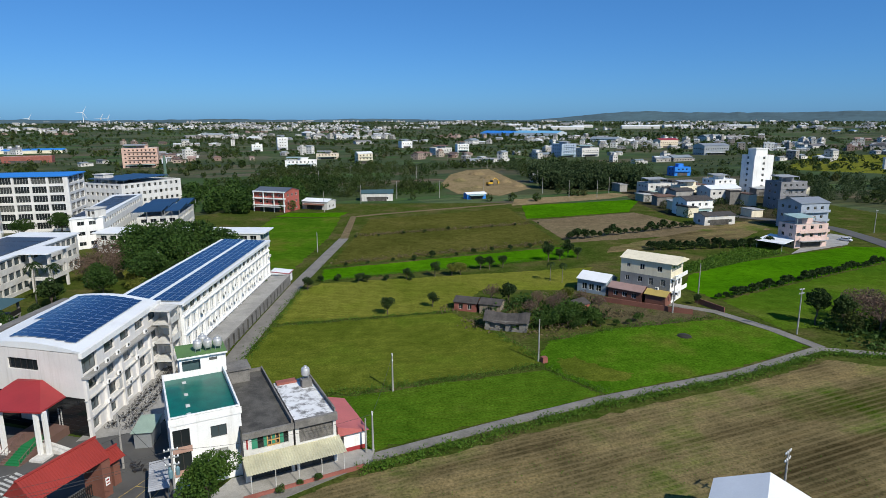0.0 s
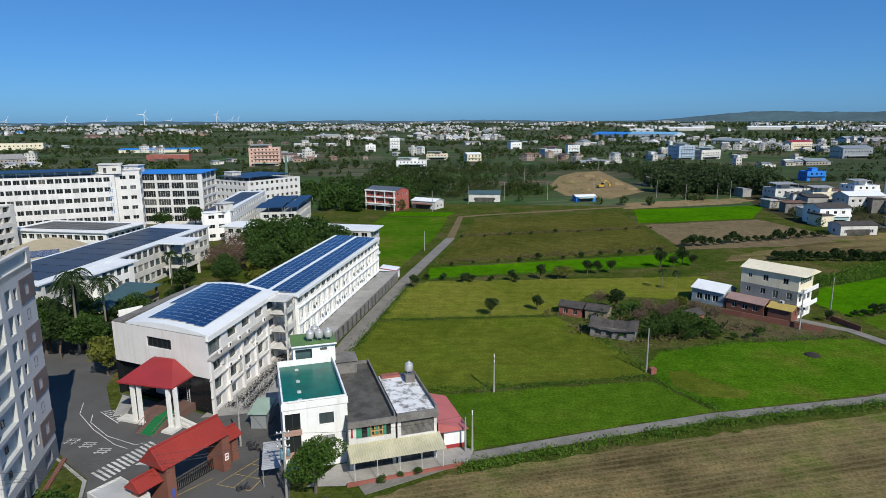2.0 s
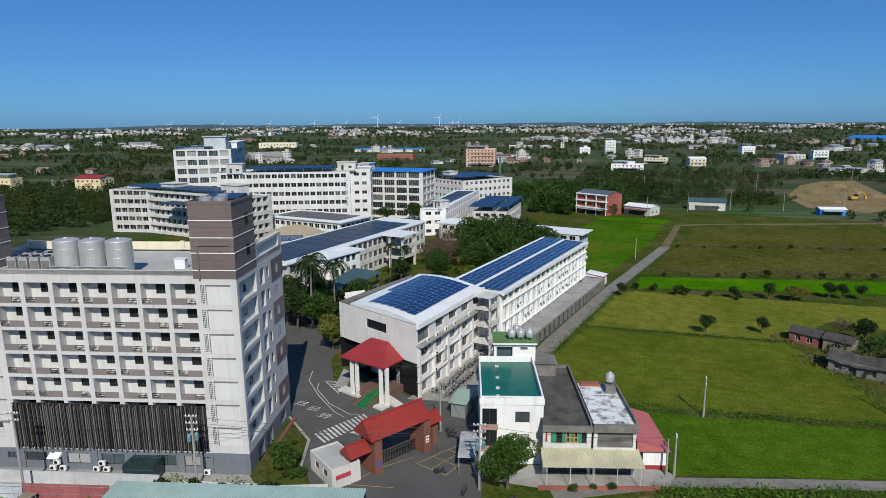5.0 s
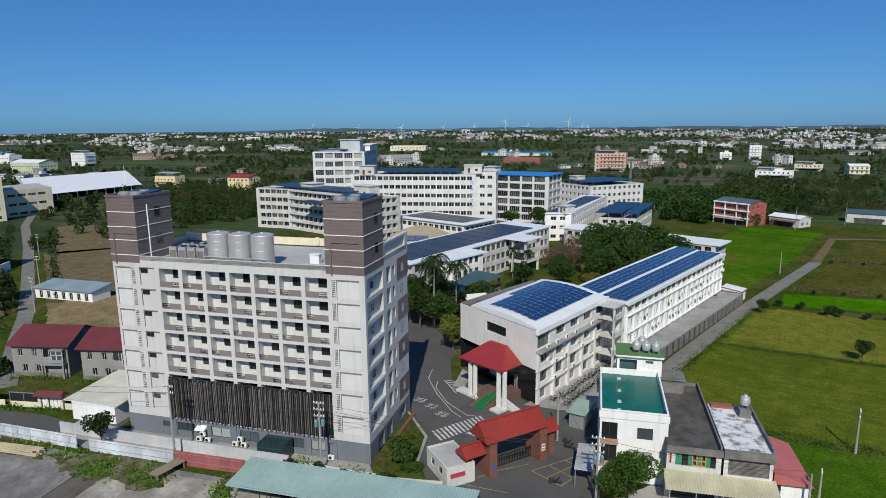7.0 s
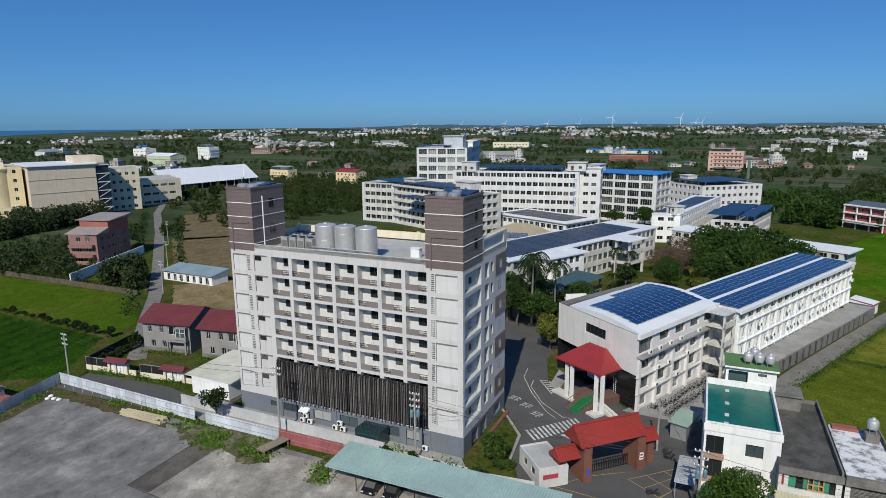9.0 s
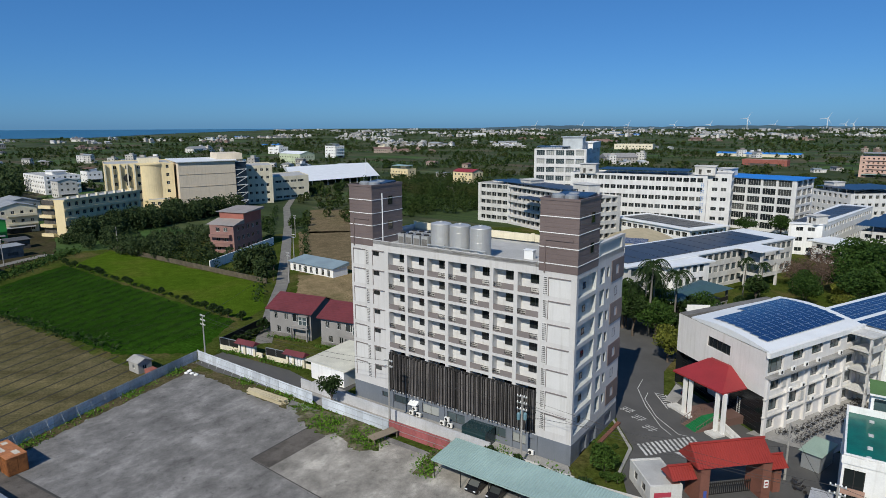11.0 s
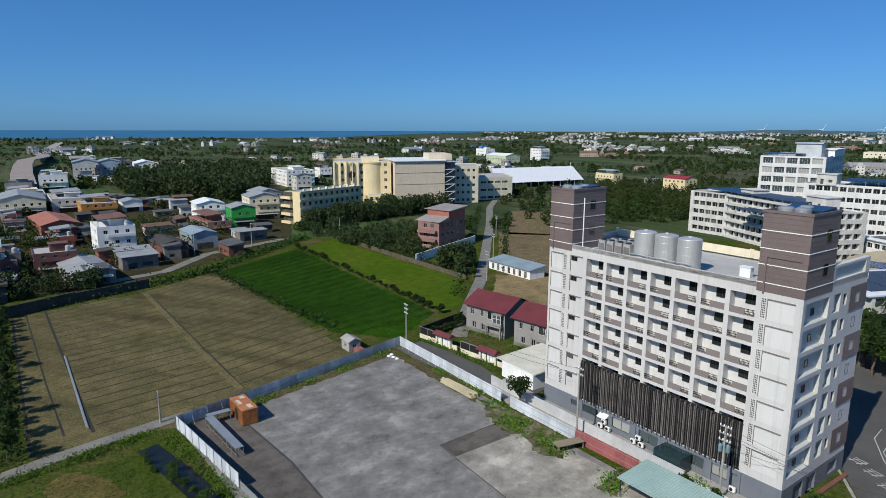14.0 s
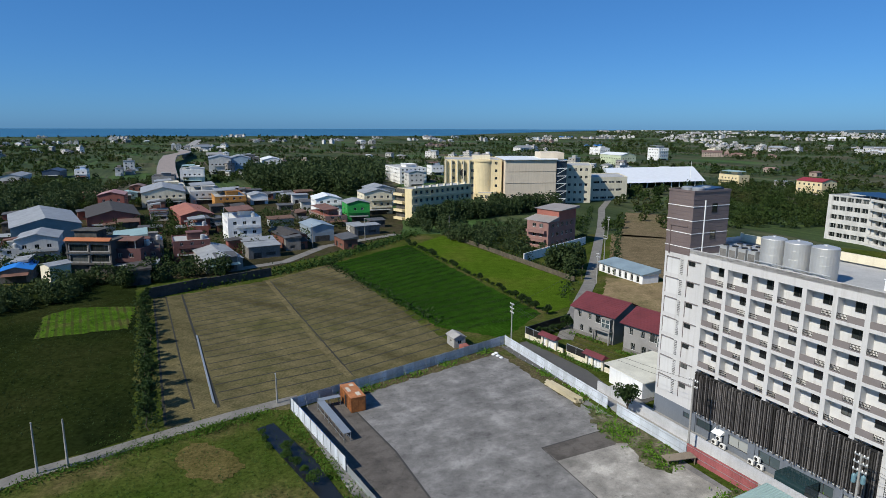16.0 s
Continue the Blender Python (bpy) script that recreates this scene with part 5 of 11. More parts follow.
def split_unit():
    t = thing("air_conditioner", "small white air conditioner unit on the wall", "air conditioner", group="wall air conditioners")
    part("casing", Geo().box(-0.42, -0.36, 0, 0.42, -0.04, 0.62), WHITE, t)
    part("grille", Geo().lathe(0, 0, [(0.24, 0), (0.24, 0.02)], 12), DARK_METAL, t, m=pose(-0.1, -0.36, 0.31, 90, 0, 0))
    part("bracket", Geo().box(-0.35, -0.34, -0.05, -0.3, 0, 0).box(0.3, -0.34, -0.05, 0.35, 0, 0), GALV, t)
    return t


unit = split_unit()
FRH, BRH = (-50.8, 81.4), (-51.4, 107.0)
unit.matrix_basis = wall_pose(FRH, BRH, 5.6, 9.4, -0.5)
for s, z in ((8.9, 9.4), (12.2, 9.4), (18.4, 9.4), (5.7, 6.0), (9.0, 6.0), (15.2, 6.0), (5.4, 3.1), (12.0, 3.1), (2.6, 9.4), (21.6, 6.0)):
    copy_thing(unit, wall_pose(FRH, BRH, s, z, -0.3 if z < 9 else -0.5))


def porch():
    """Red hipped canopy on tall paired white columns over a stair."""
    p = thing("entrance_porch", "red hipped steel canopy on tall paired white columns", "porch")
    e = [(-63.2, 76.8, 6.8), (-53.7, 76.0, 6.8), (-53.2, 80.9, 6.8), (-62.6, 83.6, 6.8)]
    r = [(-61.0, 82.0, 8.6), (-57.2, 82.0, 8.6), (-57.1, 82.4, 8.6), (-60.9, 82.9, 8.6)]
    part("canopy", Geo().add(e + r, [(0, 1, 5, 4), (1, 2, 6, 5), (2, 3, 7, 6), (3, 0, 4, 7), (4, 5, 6, 7), (3, 2, 1, 0)]), RED_ROOF, p, "bright red canopy roof")
    for q, w in ((e[0], e[1]), (e[1], e[2]), (e[3], e[0])):
        part("fascia", Geo().beam((q[0], q[1], 6.62), (w[0], w[1], 6.62), 0.14, 0.22), RED_ROOF, p)
    for x, y in ((-61.2, 77.4), (-60.0, 77.2), (-54.7, 76.5), (-53.6, 76.6)):
        part("column", Geo().box(-0.24, -0.24, 0, 0.24, 0.24, 6.62), WHITE, p, "tall white square column", m=spot(x, y, -9))
    inner = thing("porch_stair", "brown granite stair with a green carpet runner", "stair", spot(-57.6, 79.6, -9))
    part("platform", Geo().box(-3.0, -2.5, 0.0, 2.6, 4.6, 1.28), STEP_BROWN, inner)
    for k in range(7):
        part("step", Geo().box(-0.6, -2.5 - 0.42 * (k + 1), 0, 2.6, -2.5 - 0.42 * k, 1.28 - 0.16 * (k + 1)), STEP_BROWN, inner)
        part("carpet_strip", Geo().box(0.2, -2.52 - 0.42 * (k + 1), 1.28 - 0.16 * (k + 1), 2.3, -2.52 - 0.42 * k, 1.30 - 0.16 * (k + 1)).box(0.2, -2.545 - 0.42 * k, 1.30 - 0.16 * (k + 1), 2.3, -2.52 - 0.42 * k, 1.30 - 0.16 * k), GREEN_CARPET, inner, "green carpet on the step")
    part("carpet", Geo().box(0.2, -2.52, 1.28, 2.3, 0.6, 1.30), GREEN_CARPET, inner, "green carpet")
    for x in (-0.65, 2.65):
        g = Geo().tube((x, -0.6, 2.2), (x, -2.5, 2.2), 0.045).tube((x, -2.5, 2.2), (x, -5.5, 1.0), 0.045)
        for k in range(9):
            y = -0.6 - k * 0.6
            z = 1.28 if y > -2.5 else max(0.05, 1.28 + (y + 2.5) * 0.38)
            g.tube((x, y, z), (x, y, z + 0.92), 0.03, 5)
        part("handrail", g, STEP_BROWN, inner, "brown metal handrail")
    part("plinth", Geo().box(-6.4, -3.2, 0.0, -1.2, -1.4, 0.4), WHITE_OLD, inner)
    part("plinth", Geo().box(2.9, -4.2, 0.0, 4.9, -2.2, 0.4), WHITE_OLD, inner)
    part("ramp", Geo().prism([(2.65, -1.9), (7.4, -1.9), (7.4, -0.6), (2.65, -0.6)], 0, [1.28, 0.1, 0.1, 1.28]), WHITE_OLD, inner, "pale concrete side ramp")
    g = Geo().tube((2.7, -1.85, 2.15), (7.3, -1.85, 0.95), 0.04)
    for k in range(6):
        g.tube((2.8 + k * 0.88, -1.85, 1.2 - k * 0.22), (2.8 + k * 0.88, -1.85, 2.12 - k * 0.23), 0.03, 5)
    part("ramp_rail", g, WHITE_OLD, inner)
    return p


porch()


FRL, BRL = (-47.2, 107.0), (-47.7, 165.0)


def long_block():
    b = thing("school_block", "long white school block with solar panel strips on its roof", "school building")
    fl, fr, br, bl = (-60.0, 108.8), FRL, BRL, (-60.4, 167.6)
    top = 12.2
    holes = []
    for k in range(18):
        s0 = 0.7 + k * 3.2
        holes.append((s0, s0 + 2.5, 10.3, 11.8))
        for z in (0.4, 3.6, 7.0):
            holes += [(s0, s0 + 0.95, z, z + 1.8), (s0 + 1.5, s0 + 2.45, z, z + 1.8)]
    part("side_wall", Geo().wall(fr, br, 0, top, holes, 0.4), WHITE, b)
    put_windows(b, fr, br, holes, 0.36, 2, FRAME_DARK, GLASS_PALE)
    part("end_wall", Geo().wall(fl, fr, 0, top).wall(br, bl, 0, top, grid_holes(12, 1.2, 3.6, 1.8, range(3), 1.4, 1.6, 3.6), 0.3).wall(bl, fl, 0, top, grid_holes(58, 1.2, 3.2, 2.0, range(3), 1.4, 1.6, 3.6), 0.3), WHITE, b)
    for k in range(19):
        part("pier", Geo().box(0, -0.28, 0, 0.34, 0.0, 10.1), WHITE, b, m=wall_pose(fr, br, 0.1 + k * 3.2, 0, 0))
    for z in (2.9, 6.3, 9.7):
        part("ledge", Geo().box(0, -0.45, z, 58, 0.0, z + 0.16), WHITE, b, m=wall_pose(fr, br, 0, 0, 0))
    part("clerestory_band", Geo().box(0, -0.12, 11.8, 58, 0.0, 12.2), CONCRETE, b, m=wall_pose(fr, br, 0, 0, 0))
    wall_ = part("garden_wall", Geo().beam((-42.7, 105, 0), (-42.4, 166, 0), 0.25, 2.5), CONCRETE_MID, b, "stained concrete wall at the block's foot")
    for k in range(20):
        part("buttress", Geo().box(0, 0, 0, 0.3, 0.5, 2.4), CONCRETE_DARK, wall_, m=pose(-42.6, 106.5 + k * 3.05, 0))
    part("walk_roof", Geo().prism([(-47.3, 105), (-42.9, 105), (-42.5, 166), (-47.6, 165)], 2.36, 2.48), CONCRETE, b, "pale concrete roof of the side walk")
    u = (Vector((*br, 0)) - Vector((*fr, 0))).normalized()
    v = Vector((-u.y, u.x, 0))
    s = Vector((fr[0], fr[1], 0)) - u * 0.6 - v * 0.5
    quad = lambda a0, a1, b0, b1, skew=0.0: [tuple((s + u * p + v * q)[:2]) for p, q in ((a0, b0), (a1, b0), (a1 + skew, b1), (a0 + skew, b1))]
    part("roof", Geo().prism(quad(0, 58.8, 0, 13.8, 2.2), 12.2, 12.5), ALU, b, "white metal roof")
    part("eave_board", Geo().prism(quad(0, 58.8, -0.22, 0.1), 12.0, 12.58), ALU, b)
    part("ridge_walk", Geo().prism(quad(0.5, 58.4, 6.15, 7.0, 0.1), 12.5, 12.78), ALU, b, "white strip between the panels")
    for b0, a0 in ((0.85, 1.2), (7.2, 2.9)):
        solar_array(b, 33, 4, s + u * a0 + v * b0 + Vector((0, 0, 12.66)), u, v + Vector((0, 0, 0.03)), (1.68, 1.26), 0.03)
    # open stair between the hall and the block
    for z in (2.9, 6.3, 9.7):
        part("stair_landing", Geo().box(-4.2, 0.4, z, 0.0, 3.6, z + 0.25).box(-4.2, 0.4, z + 0.25, 0.0, 0.55, z + 1.1), WHITE_OLD, b, m=wall_pose(fr, br, 0, 0, 0))
        part("stair_flight", Geo().add([(-4.0, 1.6, z), (-0.3, 1.6, z - 1.7), (-0.3, 3.0, z - 1.7), (-4.0, 3.0, z), (-4.0, 1.6, z - 0.2), (-0.3, 1.6, z - 1.9), (-0.3, 3.0, z - 1.9), (-4.0, 3.0, z - 0.2)], [(0, 1, 2, 3), (7, 6, 5, 4), (0, 4, 5, 1), (2, 6, 7, 3)]), WHITE_OLD, b, m=wall_pose(fr, br, 0, 0, 0))
    for x in (-4.2, -0.4):
        part("stair_post", Geo().box(x, 0.4, 0, x + 0.35, 0.75, 12.2), WHITE_OLD, b, m=wall_pose(fr, br, 0, 0, 0))
    part("stair_roof", Geo().box(-4.4, 0.2, 12.2, -0.7, 4.2, 12.45), WHITE_OLD, b, m=wall_pose(fr, br, 0, 0, 0))
    return b


long_block()
random.seed(5)
for k in range(18):
    for z in (2.2, 5.6, 9.0):
        if random.random() < 0.6:
            copy_thing(unit, wall_pose(FRL, BRL, 0.9 + k * 3.2 + random.choice((0.6, 1.9)), z - 0.9, -0.5))
an = building("gate_lodge", "small white lodge with a red edged roof", spot(-47.6, 166.6, 0), rect(4.6, 4.4), 2.6, WHITE, 1, 0, (1.0, 2.0, 0.9, 1.0), (0, 1), roof=None, category="lodge")
part("roof", Geo().prism([(-0.4, -0.4), (5.0, -0.4), (5.0, 4.8), (-0.4, 4.8)], 2.6, [3.3, 2.7, 2.7, 3.3]), ALU, an)
part("roof_edge", Geo().beam((-0.4, -0.42, 3.3), (5.0, -0.42, 2.7), 0.1, 0.2).beam((5.02, -0.4, 2.7), (5.02, 4.8, 2.7), 0.1, 0.2), RED_ROOF, an, "red roof edge")


# ---- the red roofed gate ----
def gate():
    t = thing("school_gate", "brown brick school gate with red tiled roofs", "gate", spot(-43.9, 63.9, 70.5))
    def tiled(x0, x1, y0, y1, zr, ze, name, label=""):
        """A gabled tile roof with raised tile ribs; ridge along x."""
        r = part(name, Geo().add([(x0, y0, ze), (x1, y0, ze), (x1, y1, ze), (x0, y1, ze), (x0 + 0.1, (y0 + y1) / 2, zr), (x1 - 0.1, (y0 + y1) / 2, zr)], [(0, 1, 5, 4), (2, 3, 4, 5), (0, 4, 3), (1, 2, 5), (3, 2, 1, 0)]), GATE_RED, t, label)
        n = int((x1 - x0) / 0.33)
        yc = (y0 + y1) / 2
        rib = shared(("rib", round(y1 - y0, 2), round(zr - ze, 2)), lambda: Geo().tube((0, (y1 - y0) / 2, zr - ze + 0.04), (0, 0, 0.04), 0.07, 6).tube((0, (y1 - y0) / 2, zr - ze + 0.04), (0, y1 - y0, 0.04), 0.07, 6).mesh("tile_rib", GATE_RED))
        for i in range(n + 1):
            part("tile_rib", rib, None, r, m=pose(x0 + 0.12 + i * (x1 - x0 - 0.24) / n, y0, ze))
        part("ridge_tile", Geo().tube((x0 - 0.05, yc, zr + 0.05), (x1 + 0.05, yc, zr + 0.05), 0.16, 8), GATE_RED, r)
    tiled(-5.0, 5.0, -2.2, 2.2, 7.2, 5.1, "roof", "red tiled gable roof")
    tiled(-7.8, -4.6, -1.6, 1.2, 4.7, 3.5, "side_roof", "low red tiled side roof")
    tiled(5.0, 7.6, -1.6, 1.2, 4.9, 3.7, "side_roof", "low red tiled side roof")
    for x in (-4.4, 3.8):
        part("pier", Geo().box(x, -1.9, 0, x + 1.2, 1.2, 5.2), BRICK_BROWN, t, "brown tiled gate pier")
    for x in (-7.4, 6.2):
        part("side_pier", Geo().box(x, -0.9, 0, x + 1.0, 0.6, 3.7), BRICK_BROWN, t)
    part("beam", Geo().box(-3.2, -1.2, 4.5, 3.8, 1.0, 5.15), BRICK_BROWN, t)
    g = Geo().box(-3.15, -0.05, 0.1, 3.75, 0.05, 0.2).box(-3.15, -0.05, 1.5, 3.75, 0.05, 1.6)
    for i in range(26):
        g.box(-3.1 + i * 0.27, -0.04, 0.2, -3.04 + i * 0.27, 0.04, 1.75)
    part("folding_gate", g, DARK_METAL, t, "dark metal folding gate")
    part("sign", Geo().box(4.1, -1.94, 1.6, 4.7, -1.9, 2.6), WHITE, t), part("sign_bars", Geo().box(4.2, -1.96, 2.2, 4.6, -1.94, 2.4).box(4.2, -1.96, 1.8, 4.6, -1.94, 1.95), RED_ROOF, t)
    part("notice", Geo().box(-3.9, -1.94, 0.9, -3.5, -1.9, 2.0), surface("blue_notice", (0.06, 0.10, 0.35), 0.5), t)
    return t


gate()


def booth():
    t = building("guard_booth", "small white guard booth with red notice strip", spot(-52.1, 56.4, -24), rect(6.3, 4.0), 2.8, WHITE_OLD, 1, 0, (1.1, 2.4, 1.1, 1.0), (0,), roof="flat", parapet=0.3, category="guard booth")
    part("notice_strip", Geo().box(6.31, 0.5, 1.3, 6.35, 2.6, 1.9), surface("red_notice", (0.45, 0.05, 0.08), 0.6), t)
    return t


b_ = booth()

# ---- the row of houses beside the gate ----
def white_house():
    """Three storeys, green painted roof terrace, stair head with steel tanks."""
    b = thing("white_house", "white three-storey house with a green painted roof terrace", "house", spot(-33.0, 68.4, 27.0))
    W, D, H = 8.3, 14.4, 9.6
    front = [(4.6, 6.5, 6.0, 7.6), (4.6, 6.5, 2.9, 4.4), (0.25, 2.2, 5.6, 8.0), (0.25, 2.2, 2.5, 4.9)]
    part("front_wall", Geo().wall((0, 0), (W, 0), 0, H, front, 0.3), WHITE, b)
    put_windows(b, (0, 0), (W, 0), front[:2], 0.28, 2, FRAME_DARK, GLASS_PALE)
    put_windows(b, (0, 0), (W, 0), front[2:], 0.3, 2, FRAME_DARK, GLASS)
    for z in (5.0, 1.9):
        part("balcony", Geo().box(0.1, -0.15, z, 2.35, 0.0, z + 0.75), surface("pinkish_tile", (0.42, 0.26, 0.20), 0.7), b)
    left = [(1.2, 2.6, z, z + 1.5) for z in (3.0, 6.2)] + [(7, 8.4, z, z + 1.5) for z in (3.0, 6.2)]
    part("side_wall", Geo().wall((W, 0), (W, D), 0, H, [], 0.3).wall((0, D), (0, 0), 0, H, left, 0.3).wall((W, D), (0, D), 0, H, left, 0.3), WHITE, b)
    put_windows(b, (0, D), (0, 0), left, 0.3, 2)
    part("roof_terrace", Geo().box(0.22, 0.22, H - 0.9, W - 0.22, D - 0.22, H - 0.75), GREEN_ROOF, b, "glossy green painted roof")
    g = Geo()
    for x0, y0, x1, y1 in ((0, 0, W, 0.22), (0, D - 0.22, W, D), (0, 0.22, 0.22, D - 0.22), (W - 0.22, 0.22, W, D - 0.22)):
        g.box(x0, y0, H - 0.75, x1, y1, H + 0.12)
    part("parapet", g, WHITE, b)
    part("cornice", Geo().box(-0.12, -0.12, H - 1.0, W + 0.12, 0, H - 0.1), WHITE, b)
    x0, x1, y1, top = 2.4, 8.7, 19.2, 11.75
    sh = Geo().wall((x0, D), (x1, D), H - 0.75, top, [(0.35, 2.8, H - 0.7, 11.2), (4.0, 5.1, 10.75, 11.2)], 1.0)
    sh.wall((x1, D), (x1, y1), 0, top).wall((x1, y1), (x0, y1), 0, top).wall((x0, y1), (x0, D), 0, top)
    part("stair_head", sh, WHITE, b)
    # Dark sheet inside the opening stands for the shade indoors.
    part("stair_doorway", Geo().box(x0 + 0.37, D + 0.85, H - 0.7, x0 + 2.78, D + 0.95, 11.18), TEAL_DARK, b, "dark sheet for the shade in the doorway")
    part("stair_window", Geo().box(x0 + 4.0, D + 0.1, 10.75, x0 + 5.1, D + 0.15, 11.2), GLASS, b)
    part("stair_head_roof", Geo().box(x0 - 0.2, D - 0.5, top, x1 + 0.2, y1 + 0.2, top + 0.2), surface("moss_green_roof", (0.10, 0.20, 0.06), 0.8), b, "moss green flat roof")
    part("roof_edge", Geo().box(x0 - 0.22, D - 0.54, top - 0.02, x1 + 0.22, D - 0.5, top + 0.22), WHITE, b)
    return b


white_house()
HOUSE = spot(-33.0, 68.4, 27.0)


def roof_tank():
    t = thing("steel_tank", "small round stainless steel water tank on a stand", "water tank", group="small roof tanks")
    part("body", Geo().lathe(0, 0, [(0.25, 0.40), (0.54, 0.52), (0.62, 0.8), (0.64, 1.0), (0.62, 1.35), (0.54, 1.6), (0.25, 1.75), (0.2, 1.85)], 18), STEEL, t)
    for k in range(4):
        a = math.pi / 4 + k * math.pi / 2
        part("leg", Geo().tube((0.5 * math.cos(a), 0.5 * math.sin(a), 0), (0.45 * math.cos(a), 0.45 * math.sin(a), 0.7), 0.035), GALV, t)
    part("lid", Geo().lathe(0, 0, [(0.2, 1.8), (0.2, 1.92), (0.1, 1.96)], 12), STEEL, t)
    return t


st = roof_tank()
st.matrix_basis = HOUSE @ pose(5.1, 15.6, 11.95)
for x, y in ((6.5, 15.6), (7.85, 15.6), (6.0, 17.6)):
    copy_thing(st, HOUSE @ pose(x, y, 11.95))
for k, y in enumerate((2.0, 4.6, 8.2, 12.4)):
    single("stepping_slab", Geo().box(-0.25, -0.4, 0, 0.25, 0.4, 0.06), PAINT_WHITE, "white concrete slab on the green roof", "slab", HOUSE @ pose(2.4 + 0.1 * k, y, 8.852), group="roof slabs")


def old_house():
    """Two-storey terrace with a sooty flat roof, green shutters and a plastic awning."""
    b = thing("old_house", "old two-storey concrete house with a sooty flat roof", "house", spot(-24.8, 69.9, 27.0))
    W, D, H = 6.2, 19.5, 6.9
    win = [(1.0, 5.6, 4.4, 6.1)]
    # Slot 1: dark hole backs paint the shade inside the openings.
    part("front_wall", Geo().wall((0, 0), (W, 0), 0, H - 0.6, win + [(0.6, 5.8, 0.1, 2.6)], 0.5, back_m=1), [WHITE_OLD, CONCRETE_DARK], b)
    shut, tan = surface("green_shutter", (0.03, 0.22, 0.13), 0.6), surface("tan_timber_frame", (0.45, 0.27, 0.10), 0.6)
    for k, (x0, x1) in enumerate(((1.0, 1.75), (2.5, 3.05), (3.5, 3.95), (4.5, 5.0))):
        part("shutter", Geo().box(x0, 0.2, 4.45, x1, 0.26, 6.05), shut, b, "green window shutter")
    put_windows(b, (0, 0), (W, 0), [(1.75, 2.5, 4.4, 6.1), (5.0, 5.6, 4.4, 6.1)], 0.3, 1, FRAME_DARK, GLASS)
    for x0 in (2.9, 3.4, 3.95, 4.4):
        part("timber_post", Geo().box(x0, 0.1, 4.4, x0 + 0.12, 0.28, 6.1), tan, b)
    part("timber_rail", Geo().box(2.9, 0.12, 5.1, 4.52, 0.24, 5.22).box(2.9, 0.12, 4.4, 4.52, 0.24, 4.6).box(2.9, 0.12, 5.9, 4.52, 0.24, 6.1), tan, b)
    part("red_banner", Geo().box(0.35, -0.06, 4.7, 0.55, -0.02, 6.0), RED_ROOF, b)
    part("side_wall", Geo().wall((W, 0), (W, D), 0, H).wall((W, D), (0, D), 0, H).wall((0, D), (0, 0), 0, H), CONCRETE_MID, b)
    part("roof", Geo().box(0, 0, H - 0.4, W, D, H - 0.1), CONCRETE_DARK, b, "sooty flat concrete roof")
    g = Geo().box(-0.1, -0.4, H - 0.7, W + 0.1, -0.1, H + 0.1).box(W - 0.2, -0.1, H - 0.1, W, D, H + 0.55).box(0, D - 0.2, H - 0.1, W - 0.2, D, H + 0.4)
    part("parapet", g, CONCRETE_MID, b)
    part("roof_hut", Geo().box(0.2, D - 3.4, H - 0.1, 3.8, D - 0.3, H + 1.9).prism([(0, D - 3.7), (4.0, D - 3.7), (4.0, D), (0, D)], H + 1.9, [H + 1.95, H + 2.1, H + 2.1, H + 1.95]), CONCRETE_MID, b, "small concrete roof hut")
    return b


old_house()


def shabby_house():
    b = thing("shabby_house", "narrow concrete house with a peeling white roof and louvres", "house", spot(-19.0, 72.7, 27.0))
    W, D, H = 5.4, 12.8, 7.2
    # Holes backed dark: painted shade behind the louvres and in the doorway.
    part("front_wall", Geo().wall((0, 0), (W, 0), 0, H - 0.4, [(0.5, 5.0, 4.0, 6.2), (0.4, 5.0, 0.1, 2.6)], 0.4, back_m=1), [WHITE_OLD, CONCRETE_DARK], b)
    louvre = shared("louvre", lambda: Geo().box(0, 0, 0, 4.4, 0.12, 0.03).mesh("louvre_slat", CONCRETE_MID))
    for k in range(14):
        part("louvre_slat", louvre, None, b, m=pose(0.55, 0.06, 4.05 + k * 0.155, 25, 0, 0))
    part("side_wall", Geo().wall((W, 0), (W, D), 0, H).wall((W, D), (0, D), 0, H).wall((0, D), (0, 0), 0, H), CONCRETE_MID, b)
    peel, t, bs = nodes_of("peeling_white_roof")
    link(t, ramp(t, noise_tex(t, 0.7, 8, 0.7), [(0.36, (0.12, 0.12, 0.12)), (0.44, (0.30, 0.30, 0.30)), (0.52, (0.62, 0.63, 0.64)), (0.7, (0.7, 0.71, 0.72))]), bs.inputs["Base Color"])
    bs.inputs["Roughness"].default_value = 0.85
    part("roof", Geo().box(0, 0, H - 0.3, W, D, H), peel, b, "peeling white roof coating")
    part("parapet", Geo().box(-0.1, -0.5, H - 0.9, W + 0.1, -0.02, H + 0.1).box(W - 0.2, 0, H, W, D, H + 0.6), CONCRETE_MID, b)
    part("brick_edge", Geo().box(0.3, D - 1.2, H, 3.2, D - 0.1, H + 0.35), BRICK_RED, b)
    part("tank_plinth", Geo().box(3.4, D - 3.6, H, 4.8, D - 2.2, H + 1.1), CONCRETE_MID, b)
    return b


shabby_house()
SHABBY = spot(-19.0, 72.7, 27.0)
copy_thing(st, SHABBY @ pose(4.1, 9.9, 8.3))

aw = thing("front_awning", "cream corrugated awning on thin steel posts", "awning", spot(-24.8, 69.9, 27.0))
g = Geo()
